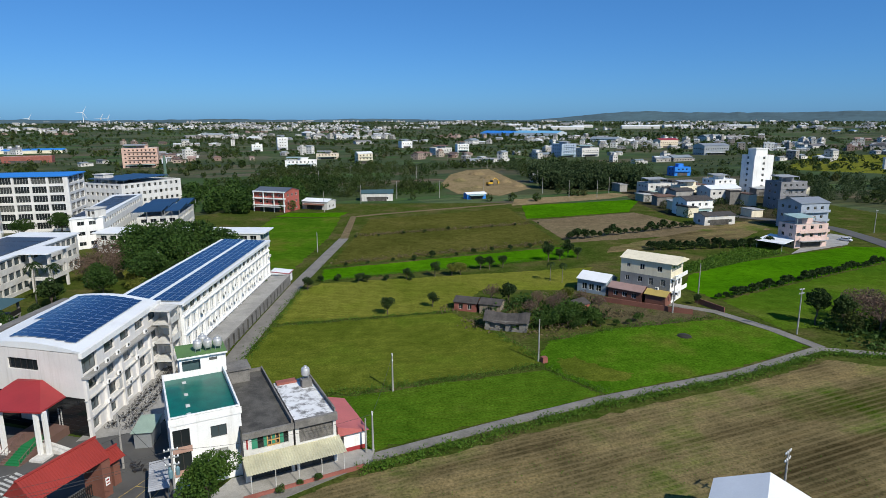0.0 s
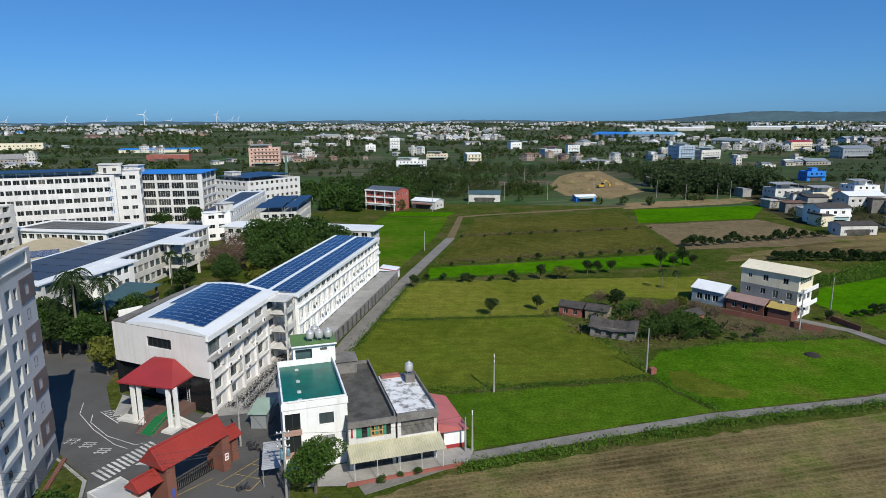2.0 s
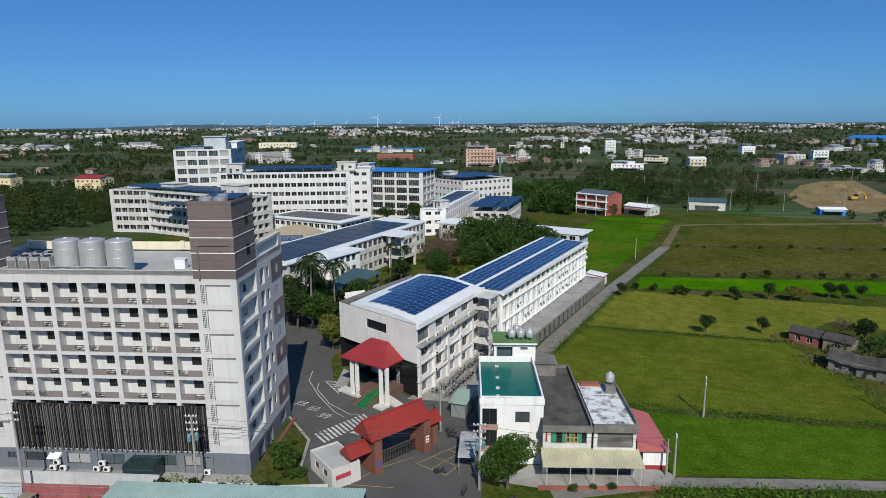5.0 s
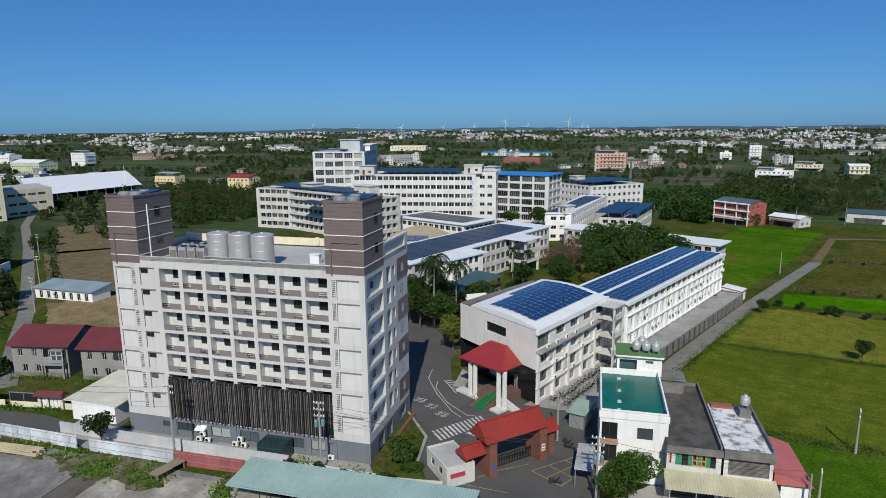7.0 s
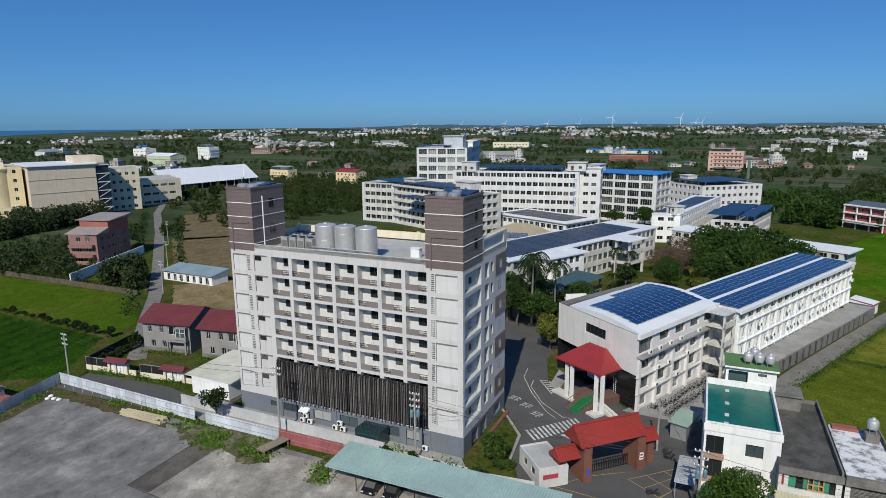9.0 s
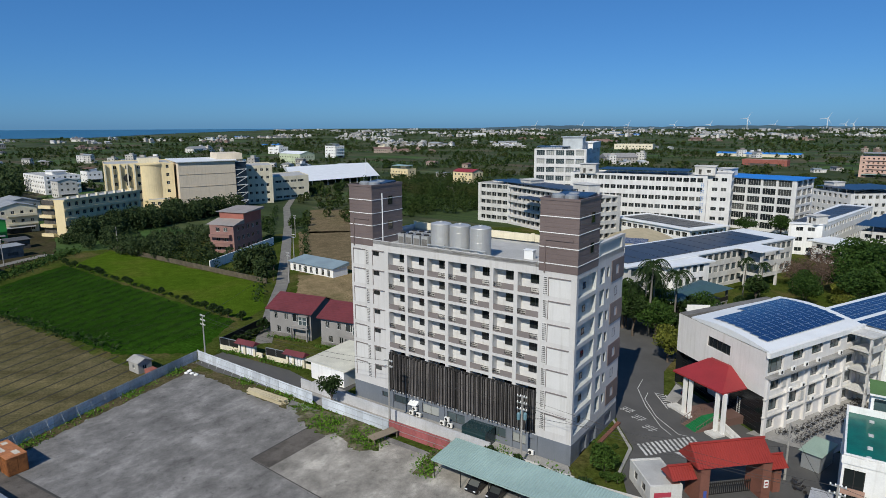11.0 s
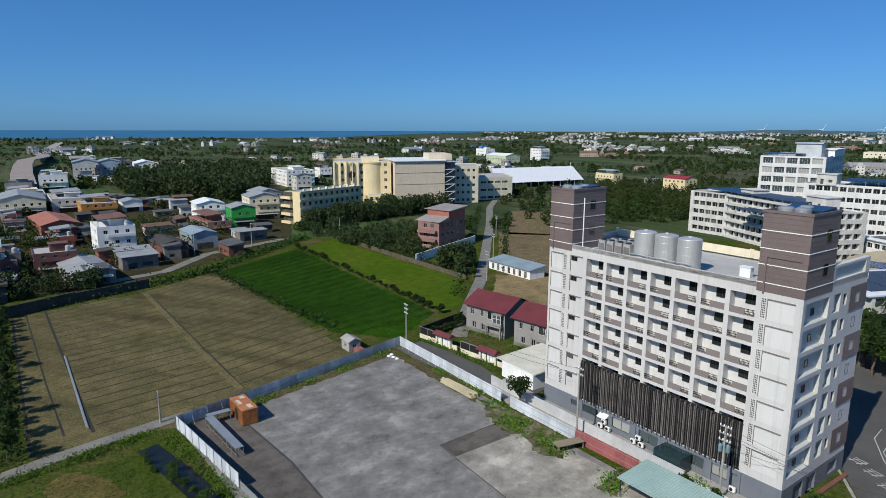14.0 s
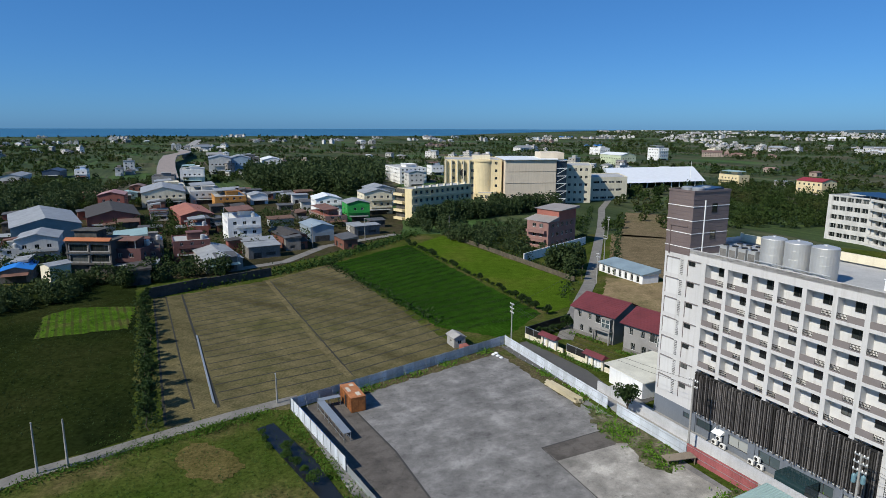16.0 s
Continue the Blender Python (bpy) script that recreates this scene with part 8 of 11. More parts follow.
for k in range(3):
    part("joint", Geo().beam((-355.4, 37.5, 6.6 * (k + 1)), (-360.4, 67.5, 6.6 * (k + 1)), 0.12, 0.12), surface("tan_joint", (0.44, 0.36, 0.26), 0.8), bh)
part("glazed_bay", Geo().prism([(-361.2, 67.8), (-363, 74), (-372, 76), (-372, 69)], 0, 26.2), surface("dark_blue_glazing", (0.03, 0.05, 0.07), 0.15), bh, "dark glazed stair bay")
for f in range(6):
    part("bay_band", Geo().prism([(-360.9, 67.7), (-362.6, 74.4), (-364, 74.4), (-362.5, 67.7)], f * 4.4 + 3.6, f * 4.4 + 4.0), WHITE, bh)
for f in range(5):
    part("stair_flight", Geo().add([(-361.0, 68.2, f * 4.4 + 0.4), (-361.0, 68.2, f * 4.4 + 0.8), (-362.4, 73.8, f * 4.4 + 3.4), (-362.4, 73.8, f * 4.4 + 3.8)], [(0, 2, 3, 1)]), WHITE, bh)
bw = building("college_wing", "cream college wing with a rounded corner", None, [(-366, 3), (-363, 24), (-362, 36), (-402, 36), (-402, 3)], 26.2, CREAM, 6, 0, (1.5, 5.6, 1.6, 1.7), (0, 1), roof="flat", far=True, category="school building", frame_mat=FRAME_WHITE)
part("round_bay", Geo().lathe(-368.6, 25.5, [(7.4, 6.5), (7.4, 25.0), (7.8, 25.1), (7.8, 25.9)], 56), CREAM, bw, "rounded cream bay")
for k in range(5):
    part("pilaster", Geo().box(-366 + k * 0.55, 3.2 + k * 3.4, 0, -364.2 + k * 0.55, 3.8 + k * 3.4, 26.0), CREAM_PALE, bw)
part("round_emblem", Geo().lathe(0, 0, [(1.9, 0), (1.9, 0.1)], 24), DARK_METAL, bw, m=pose(-363.9, 13.5, 18.5, 0, 90, 0))
part("roof_box", Geo().box(-384, 20, 25.4, -374, 30, 28.2), CREAM_PALE, bw)
part("roof_box", Geo().box(-395, 60, 26.4, -372, 74, 30.0), BEIGE_PANEL, bh)
building("college_wing", "low cream college wing", None, [(-352, 22), (-350, 31), (-362, 34), (-370, 22)], 8.0, CREAM, 2, 0, (1.5, 2.8, 1.0, 1.8), far=True, category="school building")
building("college_wing", "cream stepped college wing with terraces", None, [(-372, 75), (-373, 91), (-405, 97), (-404, 75)], 22.5, CREAM_PALE, 5, 0, (1.6, 3.4, 1.2, 1.6), far=True, category="school building")
building("college_wing", "low cream wing with a white-framed roof storey", None, [(-384, 92), (-390, 118), (-425, 122), (-415, 92)], 14.5, CREAM_PALE, 3, 0, (4.0, 5.2, 1.0, 1.4), far=True, category="school building", panes=4)
cd = building("college_dormitory", "cream four-storey dormitory with stacked balconies", None, [(-304, -21), (-296, -13.5), (-325, 16.5), (-336, 8)], 15.6, CREAM, 4, 0, (1.9, 3.6, 1.1, 1.7), (1,), far=True, category="dormitory", depth=0.5)
for f in range(4):
    part("balcony", Geo().beam((-304.5, -22, f * 3.9 + 0.3), (-299.5, -17.4, f * 3.9 + 0.3), 2.4, 1.2), CREAM, cd)
    part("corridor_band", Geo().beam((-295.6, -13.2, f * 3.9 + 3.3), (-324.7, 16.7, f * 3.9 + 3.3), 0.4, 0.9), CREAM, cd)
    # Dark bars added in the balconies imitate the shade under each slab.
    part("balcony_shade", Geo().beam((-304.6, -21.4, f * 3.9 + 1.6), (-299.8, -17.0, f * 3.9 + 1.6), 0.6, 2.1), CONCRETE_DARK, cd)
for k in range(8):
    part("roof_post", Geo().box(-0.5, -0.5, 0, 0.5, 0.5, 1.4), CREAM_PALE, cd, m=spot(-299 - k * 3.6, -11.5 + k * 3.5, 45, 15.5))
tent = thing("market_roof", "wide white tensioned hall roof", "hall")
part("roof", Geo().add([(-455, 126, 4.2), (-482, 207, 4.2), (-600, 236, 8.0), (-575, 150, 8.0), (-520, 138, 11.5), (-545, 222, 11.5)], [(0, 1, 5, 4), (2, 3, 4, 5), (0, 4, 3), (1, 2, 5)]), ALU, tent)
for k in range(12):
    part("post", Geo().box(-0.3, -0.3, 0, 0.3, 0.3, 4.3), WHITE, tent, m=spot(-458.5 - 24 * k / 11, 129 + 76 * k / 11))
part("mast", Geo().tube((-485, 196, 6), (-485, 196, 19), 0.35, 8, r2=0.1), WHITE, tent)

# ---- villas behind the dormitory ----
def villa():
    b = thing("villa", "grey two-storey villa with a maroon tiled roof", "villa", group="maroon roofed villas")
    W, D, H = 11.0, 9.5, 6.2
    wallm = surface("grey_brick_tile", (0.27, 0.26, 0.25), 0.8, amount=0.15)
    front = [(1.2, 2.1, 3.9, 5.3), (4.0, 4.9, 3.9, 5.3), (1.8, 2.8, 0.9, 2.3), (4.4, 5.4, 0.9, 2.3), (6.0, 8.4, 3.7, 5.4)]
    part("front_wall", Geo().wall((0, 0), (W, 0), 0, H, front + [(6.4, 9.4, 0.1, 2.6)], 0.25), wallm, b)
    put_windows(b, (0, 0), (W, 0), front, 0.2, 2, FRAME_WHITE, GLASS)
    part("side_wall", Geo().wall((W, 0), (W, D), 0, H, [(3, 4.2, 3.9, 5.2), (3, 4.2, 1, 2.3)], 0.2).wall((W, D), (0, D), 0, H).wall((0, D), (0, 0), 0, H), wallm, b)
    bay = Geo().box(8.3, -1.0, 3.0, W - 0.3, 0.0, 3.6).box(8.3, -1.0, 5.3, W - 0.3, 0, 5.6)
    part("bay", bay, wallm, b)
    part("bay_window", Geo().box(8.4, -0.9, 3.6, W - 0.4, 0.0, 5.3), GLASS_PALE, b)
    part("bay_frame", Geo().box(8.35, -0.95, 3.6, 8.5, -0.85, 5.3).box(W - 0.5, -0.95, 3.6, W - 0.35, -0.85, 5.3).box(9.35, -0.95, 3.6, 9.5, -0.9, 5.3).box(8.35, -0.95, 4.5, W - 0.35, -0.9, 4.6), FRAME_WHITE, b)
    part("porch", Geo().box(6.2, -1.2, 2.6, W - 0.2, 0, 2.85).box(6.3, -1.1, 0, 6.6, -0.8, 2.6).box(W - 0.6, -1.1, 0, W - 0.3, -0.8, 2.6), wallm, b)
    part("plinth", Geo().box(-0.05, -0.06, 0, W + 0.05, 0, 0.8), CONCRETE_MID, b)
    ridge = 8.6
    n = 11
    for i in range(n):
        f0, f1 = i / n, (i + 1) / n
        for sgn in (0, 1):
            ya, yb = (-0.7 + f0 * (D / 2 + 0.7), -0.7 + f1 * (D / 2 + 0.7)) if sgn == 0 else (D + 0.7 - f0 * (D / 2 + 0.7), D + 0.7 - f1 * (D / 2 + 0.7))
            za, zb = H - 0.15 + f0 * (ridge - H + 0.15), H - 0.15 + f1 * (ridge - H + 0.15)
            q = [(-0.7, ya, za + 0.05), (W + 0.7, ya, za + 0.05), (W + 0.7, yb, zb), (-0.7, yb, zb), (-0.7, ya, za - 0.1), (W + 0.7, ya, za - 0.1)]
            part("tile_course", Geo().add(q, [(0, 1, 2, 3), (4, 5, 1, 0)] if sgn == 0 else [(3, 2, 1, 0), (0, 1, 5, 4)]), MAROON, b)
    part("gable", Geo().add([(0, 0, H), (0, D, H), (0, D / 2, ridge - 0.1)], [(0, 2, 1)]), wallm, b), part("gable", Geo().add([(W, 0, H), (W, D, H), (W, D / 2, ridge - 0.1)], [(0, 1, 2)]), wallm, b)
    return b


v1 = villa()
v1.matrix_basis = spot(-132.5, 30.0, 36)
copy_thing(v1, spot(-120.3, 37.6, 36))
copy_thing(v1, spot(-108.6, 45.6, 36))


def garden_front():
    """Low wall with dark mesh, piers and a small tiled gate roof."""
    g = thing("garden_gate", "cream garden wall with dark mesh and a maroon gate roof", "garden wall", group="villa garden walls")
    part("wall", Geo().box(0, 0, 0, 5.2, 0.2, 1.0).box(10.0, 0, 0, 11.6, 0.2, 1.0), CREAM_PALE, g)
    part("mesh_panel", Geo().box(0.1, 0.05, 1.0, 5.1, 0.12, 2.5), DARK_METAL, g, "dark fence mesh")
    part("mesh_frame", Geo().box(0, 0.03, 2.45, 5.2, 0.16, 2.55).box(0, 0.03, 1, 0.1, 0.16, 2.5).box(2.55, 0.03, 1, 2.65, 0.16, 2.5).box(5.1, 0.03, 1, 5.2, 0.16, 2.5), GALV, g)
    for x in (5.6, 7.0, 9.6):
        part("pier", Geo().box(x - 0.25, -0.2, 0, x + 0.25, 0.4, 2.4), CREAM_PALE, g)
    for x in (6.0, 7.4, 8.1, 8.8):
        part("gate_panel", Geo().box(x, 0.0, 0.1, x + 0.62, 0.08, 2.0), WHITE, g)
    part("gate_roof", Geo().add([(5.0, -1.0, 2.4), (10.2, -1.0, 2.4), (10.2, 1.2, 2.4), (5.0, 1.2, 2.4), (5.2, 0.1, 3.1), (10.0, 0.1, 3.1)], [(0, 1, 5, 4), (2, 3, 4, 5), (0, 4, 3), (1, 2, 5), (3, 2, 1, 0)]), MAROON, g, "small maroon tiled roof")
    return g


gg = garden_front()
gg.matrix_basis = spot(-128.4, 18.6, 33)
copy_thing(gg, spot(-117.6, 25.4, 33))
patch("lawn", [(-126, 21), (-108, 32), (-116, 39), (-132, 28)], 0.09, ROUGH, "small lawns before the villas", "lawn")
single("mesh_fence", Geo().beam((-128.6, 18.6, 0.0), (-139, 30.5, 0), 0.08, 2.2), DARK_METAL, "dark mesh fence beside the hedge", "fence")
low = building("lean_to_shed", "white lean-to shed beside the dormitory", None, [(-104.5, 30.5), (-97.0, 34.0), (-101.5, 43.5), (-109, 40)], 3.0, WHITE, 1, 0, roof=None, category="shed")
part("roof", Geo().prism([(-106, 29.8), (-96.6, 34.2), (-101.2, 44.2), (-110, 40)], 2.95, [3.1, 3.1, 3.9, 3.9]), surface("pale_cream_sheet", (0.62, 0.60, 0.50), 0.6), low)

# ---- brick house, sheds and walls along the village lane ----
sal = surface("salmon_brick", (0.27, 0.15, 0.13), 0.8, amount=0.2)
bk = building("brick_house", "salmon brick house with grey tiled roofs", None, [(-234.5, 33.5), (-227.5, 40.5), (-241, 53.5), (-248, 46.5)], 10.2, sal, 3, 0, (1.6, 3.2, 1.0, 1.5), (0, 1), roof=None, far=True, category="house")
part("roof", Geo().prism([(-236, 32.4), (-226.6, 40.4), (-231, 45.2), (-240, 37.6)], 10.2, [10.2, 10.2, 11.8, 11.8]), surface("grey_sheet_roof", (0.30, 0.27, 0.25), 0.7), bk)
part("upper_storey", Geo().prism([(-239.2, 38), (-231.2, 45), (-241, 53.5), (-248, 46.5)], 10.2, 14.0), surface("red_brick_upper", (0.34, 0.12, 0.09), 0.8), bk)
part("upper_roof", Geo().prism([(-240, 36.8), (-230, 45.2), (-240.6, 54.8), (-249.6, 46.6)], 14.0, [14.1, 14.1, 14.9, 14.9]), surface("grey_sheet_upper", (0.30, 0.27, 0.25), 0.7), bk)
for f in range(2):
    part("balcony", Geo().beam((-233.6, 33.4, 2.6 + f * 3.3), (-227.6, 39.4, 2.6 + f * 3.3), 1.6, 1.0), sal, bk)
single("white_wall", Geo().beam((-205.0, 28.5, 0), (-238, 57, 0), 0.3, 3.0), WHITE, "long white boundary wall", "wall")
single("field_wall", Geo().beam((-158.0, -77.5, 0), (-171.0, -66.0, 0), 0.3, 2.9).beam((-171.0, -66.0, 0), (-184.5, -51.5, 0), 0.3, 2.6), surface("sooty_boundary_wall", (0.075, 0.068, 0.060), 0.9, streak=True, amount=0.5, stain=0.5), "dark sooty concrete wall behind the drilled field", "wall")
single("stone_wall", Geo().beam((-178, 40, 0), (-257, 2.5, 0), 0.3, 1.5), surface("mossy_wall", (0.115, 0.095, 0.060), 0.9, amount=0.45, stain=0.6), "weathered mossy brown field wall", "wall")
ls = building("long_shed", "long white shed with a blue-grey sheet roof", None, [(-192.5, 51), (-174.5, 59), (-177, 64.5), (-195, 56.5)], 2.9, WHITE, 1, 0, (1.2, 2.6, 0.2, 2.0), (0,), roof=None, far=True, category="shed")
part("roof", Geo().prism([(-193, 50.2), (-174, 58.6), (-177, 65.2), (-196, 56.8)], 2.8, [2.9, 2.9, 3.9, 3.9]), surface("blue_grey_shed_roof", (0.24, 0.31, 0.34), 0.55), ls)
hut = building("field_hut", "small grey field hut with a curved roof", spot(-124.6, 1.6, 25), rect(3.4, 2.6), 2.2, CONCRETE, 1, 0, (0.8, 1.6, 0.8, 0.8), roof="gable", roof_mat=CONCRETE, far=True, category="hut")
single("brick_tank", Geo().box(0, 0, 0, 2.0, 1.6, 1.3).box(0.2, 0.2, 1.3, 1.8, 1.4, 1.36), BRICK_RED, "small red brick tank beside the hut", "tank", spot(-120.6, 4.0, 25))

# ---- fences and the yard ----
def fence(name, a, b, h, mat, label, step=1.25, post=GALV, tilt=0.0, props=True):
    a, b = Vector(a), Vector(b)
    n = max(1, round((b - a).length / step))
    t = thing(name, label, "fence", Matrix.Translation((a.x, a.y, 0)) @ Matrix.Rotation(math.atan2(b.y - a.y, b.x - a.x), 4, "Z"))
    w = (b - a).length / n
    def sheet():
        g = Geo()
        k = 6
        for i in range(k):
            x0, x1 = i * w / k, (i + 1) * w / k
            g.add([(x0, 0, 0.05), (x0 + (x1 - x0) * 0.6, 0, 0.05), (x0 + (x1 - x0) * 0.8, 0.03, 0.05), (x1, 0.0, 0.05), (x0, 0, h), (x0 + (x1 - x0) * 0.6, 0, h), (x0 + (x1 - x0) * 0.8, 0.03, h), (x1, 0.0, h)], [(0, 1, 5, 4), (1, 2, 6, 5), (2, 3, 7, 6)])
        g.weld = True
        return g.mesh("fence_sheet", mat)
    sm_, pm_ = shared((name, "sheet", round(w, 2), h), sheet), shared((name, "post", h), lambda: Geo().box(-0.04, 0.03, 0, 0.04, 0.11, h + 0.05).mesh("post", post))
    br_ = shared((name, "prop", h), lambda: Geo().tube((0, -0.1, h * 0.9), (0, -1.0, 0.0), 0.03, 5).mesh("prop", post))
    for i in range(n):
        part("fence_sheet", sm_, None, t, m=pose(i * w, 0, 0))
    for i in range(0, n + 1, 2):
        part("post", pm_, None, t, m=pose(i * w, 0, 0))
        if props:
            part("prop", br_, None, t, m=pose(i * w, 0, 0))
    part("rail", Geo().box(0, -0.06, h * 0.35, n * w, -0.01, h * 0.35 + 0.05).box(0, -0.06, h * 0.85, n * w, -0.01, h * 0.85 + 0.05), post, t)
    return t


fence("sheet_fence", (-124, 13.7), (-93.6, 27.3), 2.1, FENCE_WHITE, "white steel sheet fence round the yard")
fence("sheet_fence", (-91.5, 28.2), (-78.8, 34.3), 2.0, FENCE_WHITE, "white steel sheet fence beside the weeds", props=False)
fence("red_fence", (-78.7, 34.35), (-68.9, 39.2), 2.15, FENCE_RED, "faded red sheet fence beside the yard", props=False)
fence("blue_fence", (-93.2, -24.0), (-124, 13.6), 2.0, FENCE_BLUE, "dull blue-grey sheet fence along the field", props=True)
fence("sheet_fence_long", (-74.7, -12.3), (-93.1, -23.9), 2.2, FENCE_WHITE, "white steel sheet fence beside the rough plot", props=False)
fence("wire_fence", (-74.6, -12.2), (-50, 3), 1.3, GALV, "low wire fence at the yard edge", 2.0, props=False)
WALL_GREY = surface("grey_white_wall_paint", (0.50, 0.51, 0.53), 0.75, streak=True, amount=0.2)
single("yard_wall", Geo().beam((-101, 27.6, 0), (-66, 44.0, 0), 0.25, 1.75), WALL_GREY, "low white wall before the dormitory", "wall")
single("yard_wall", Geo().beam((-66, 44.0, 0), (-54.5, 49.2, 0), 0.25, 1.1).beam((-54.5, 49.2, 0), (-47, 53.8, 0), 0.25, 0.8), WHITE_OLD, "low white wall beside the garden", "wall")

cp = thing("carport", "open carport with a pale teal corrugated roof", "carport", spot(-64.7, 34.4, 25.5))
g = Geo()
for k in range(84):
    x = -0.2 + k * 0.36
    g.add([(x, -0.3, 2.75), (x + 0.18, -0.3, 2.82), (x + 0.36, -0.3, 2.75), (x, 5.5, 3.2), (x + 0.18, 5.5, 3.27), (x + 0.36, 5.5, 3.2)], [(0, 1, 4, 3), (1, 2, 5, 4)])
g.weld = True
part("roof_sheet", g, TEAL_ROOF, cp, "pale teal corrugated roof")
part("edge_beam", Geo().box(-0.2, -0.34, 2.6, 30, -0.26, 2.76), TEAL_ROOF, cp)
for k in range(8):
    for y in (0.0, 5.3):
        part("post", Geo().tube((0.1 + k * 4.1, y, 0), (0.1 + k * 4.1, y, 2.75 if y < 1 else 3.2), 0.06), DARK_METAL, cp)


def car(paint):
    t = thing("car", "dark parked saloon car under the carport", "car")
    body = [(-2.1, 0.35), (2.1, 0.35), (2.15, 0.75), (1.5, 0.92), (0.75, 1.4), (-0.95, 1.42), (-1.75, 0.98), (-2.15, 0.9)]
    g = Geo()
    n = len(body)
    g.add([(x, -0.82, z) for x, z in body] + [(x, 0.82, z) for x, z in body], [tuple(range(n)), tuple(range(2 * n - 1, n - 1, -1))] + [(i, n + i, n + (i + 1) % n, (i + 1) % n) for i in range(n)])
    part("body", g, paint, t)
    part("windscreen", Geo().add([(1.46, -0.7, 0.95), (1.46, 0.7, 0.95), (0.8, 0.66, 1.38), (0.8, -0.66, 1.38)], [(0, 1, 2, 3)]), GLASS, t, m=pose(0.02, 0, 0.02))
    part("side_glass", Geo().box(-1.2, -0.835, 0.98, 0.9, 0.835, 1.3), GLASS, t)
    for x in (-1.35, 1.35):
        for y in (-0.8, 0.8):
            w_ = part("wheel", Geo().tube((x, y - 0.1, 0.32), (x, y + 0.1, 0.32), 0.32, 14), BLACK_METAL, t)
            part("rim", Geo().tube((x, y - 0.11, 0.32), (x, y + 0.11, 0.32), 0.18, 10), STEEL, w_)
    for y in (-0.6, 0.6):
        part("headlight", Geo().box(2.05, y - 0.18, 0.62, 2.17, y + 0.18, 0.76), ALU, t)
    return t


c1 = car(surface("black_car_paint", (0.015, 0.016, 0.02), 0.15, 0.2, amount=0.05, relief=0))
c1.matrix_basis = spot(-60.0, 38.4, -64)
copy_thing(c1, spot(-57.4, 39.8, -64))
c2 = car(surface("white_car_paint", (0.7, 0.7, 0.7), 0.2, amount=0.05, relief=0))
tagged(c2, "white parked car beside the hamlet road", "car")
c2.matrix_basis = spot(148.5, 224, -50)

ct = thing("container", "rusty orange steel shipping container", "container", spot(-91.9, -14.0, 206.5))
g = Geo()
for i in range(20):
    x0 = i * 0.3
    g.box(x0, 0.0, 0.15, x0 + 0.16, 0.05, 2.5), g.box(x0, -2.4, 0.15, x0 + 0.16, -2.35, 2.5)
part("corrugation", g, RUST, ct)
part("body", Geo().box(0.0, -2.36, 0.1, 6.0, 0.01, 2.55), RUST, ct)
part("roof", Geo().box(-0.02, -2.42, 2.55, 6.02, 0.07, 2.62), surface("faded_orange_roof", (0.52, 0.20, 0.07), 0.6, amount=0.35, stain=0.9), ct, "faded orange roof with pale worn patches")
for x0, y0, x1, y1 in ((0.6, -1.9, 2.0, -1.2), (2.6, -0.9, 4.4, -0.3), (4.6, -2.0, 5.5, -1.3)):
    part("worn_patch", Geo().box(x0, y0, 2.62, x1, y1, 2.63), surface("pale_worn_paint", (0.62, 0.56, 0.46), 0.7, amount=0.4), ct)
part("door", Geo().box(-0.05, -2.3, 0.2, 0.0, -1.2, 2.45).box(-0.05, -1.15, 0.2, 0.0, -0.05, 2.45), RUST, ct)
part("doorway", Geo().box(2.4, 0.02, 0.15, 3.3, 0.07, 2.1), DARK_METAL, ct)

rk = thing("steel_rack", "long galvanised steel rack with a sheet top", "rack", spot(-93.3, -19.2, 29))
part("top", Geo().box(0, -0.6, 1.5, 12.2, 0.6, 1.58), GALV, rk)
for k in range(8):
    for y in (-0.5, 0.5):
        part("leg", Geo().box(k * 1.73, y - 0.04, 0, k * 1.73 + 0.08, y + 0.04, 1.5), GALV, rk)
part("rail", Geo().box(0, -0.52, 0.5, 12.2, -0.48, 0.56).box(0, 0.48, 0.5, 12.2, 0.52, 0.56), GALV, rk)
rk2 = thing("steel_rack", "short galvanised steel rack beside the fence corner", "rack", spot(-93.6, -19.6, 118))
part("top", Geo().box(0, -0.55, 1.5, 3.6, 0.55, 1.58), GALV, rk2)
for k in range(3):
    for y in (-0.5, 0.45):
        part("leg", Geo().box(k * 1.74, y, 0, k * 1.74 + 0.08, y + 0.06, 1.5), GALV, rk2)
single("blue_board", Geo().beam((-92.0, -22.4, 0.1), (-79.6, -14.6, 0.1), 0.1, 1.2), surface("bright_blue_board", (0.05, 0.20, 0.48), 0.5, amount=0.2), "blue boards leaning inside the white fence", "boards")
tb = thing("timber_pile", "pile of pale sawn timber beams on the yard", "timber pile", spot(-103.4, 18.6, 27))
random.seed(3)
for k in range(14):
    y, z = (k % 4) * 0.36, (k // 4) * 0.22
    part("beam", Geo().box(random.uniform(0, 0.6), y, z, 8.4 + random.uniform(0, 0.8), y + 0.30, z + 0.19), WOOD_PALE, tb, m=pose(0, 0, 0.1, 0, 0, random.uniform(-1.5, 1.5)))
wb = thing("work_bench", "weathered timber bench table beside the fence", "bench", spot(-77.0, 32.6, 102))
part("top", Geo().box(-2.2, -0.8, 1.0, 2.2, 0.8, 1.1), WOOD_OLD, wb)
for x in (-2.0, 2.0):
    for y in (-0.7, 0.7):
        part("leg", Geo().box(x - 0.06, y - 0.06, 0, x + 0.06, y + 0.06, 1.0), WOOD_OLD, wb)
for x in (12.6, 14.0, 18.6, 20.0, 24.6):
    copy_thing(unit, DORM @ pose(x, -0.5, 0.35))
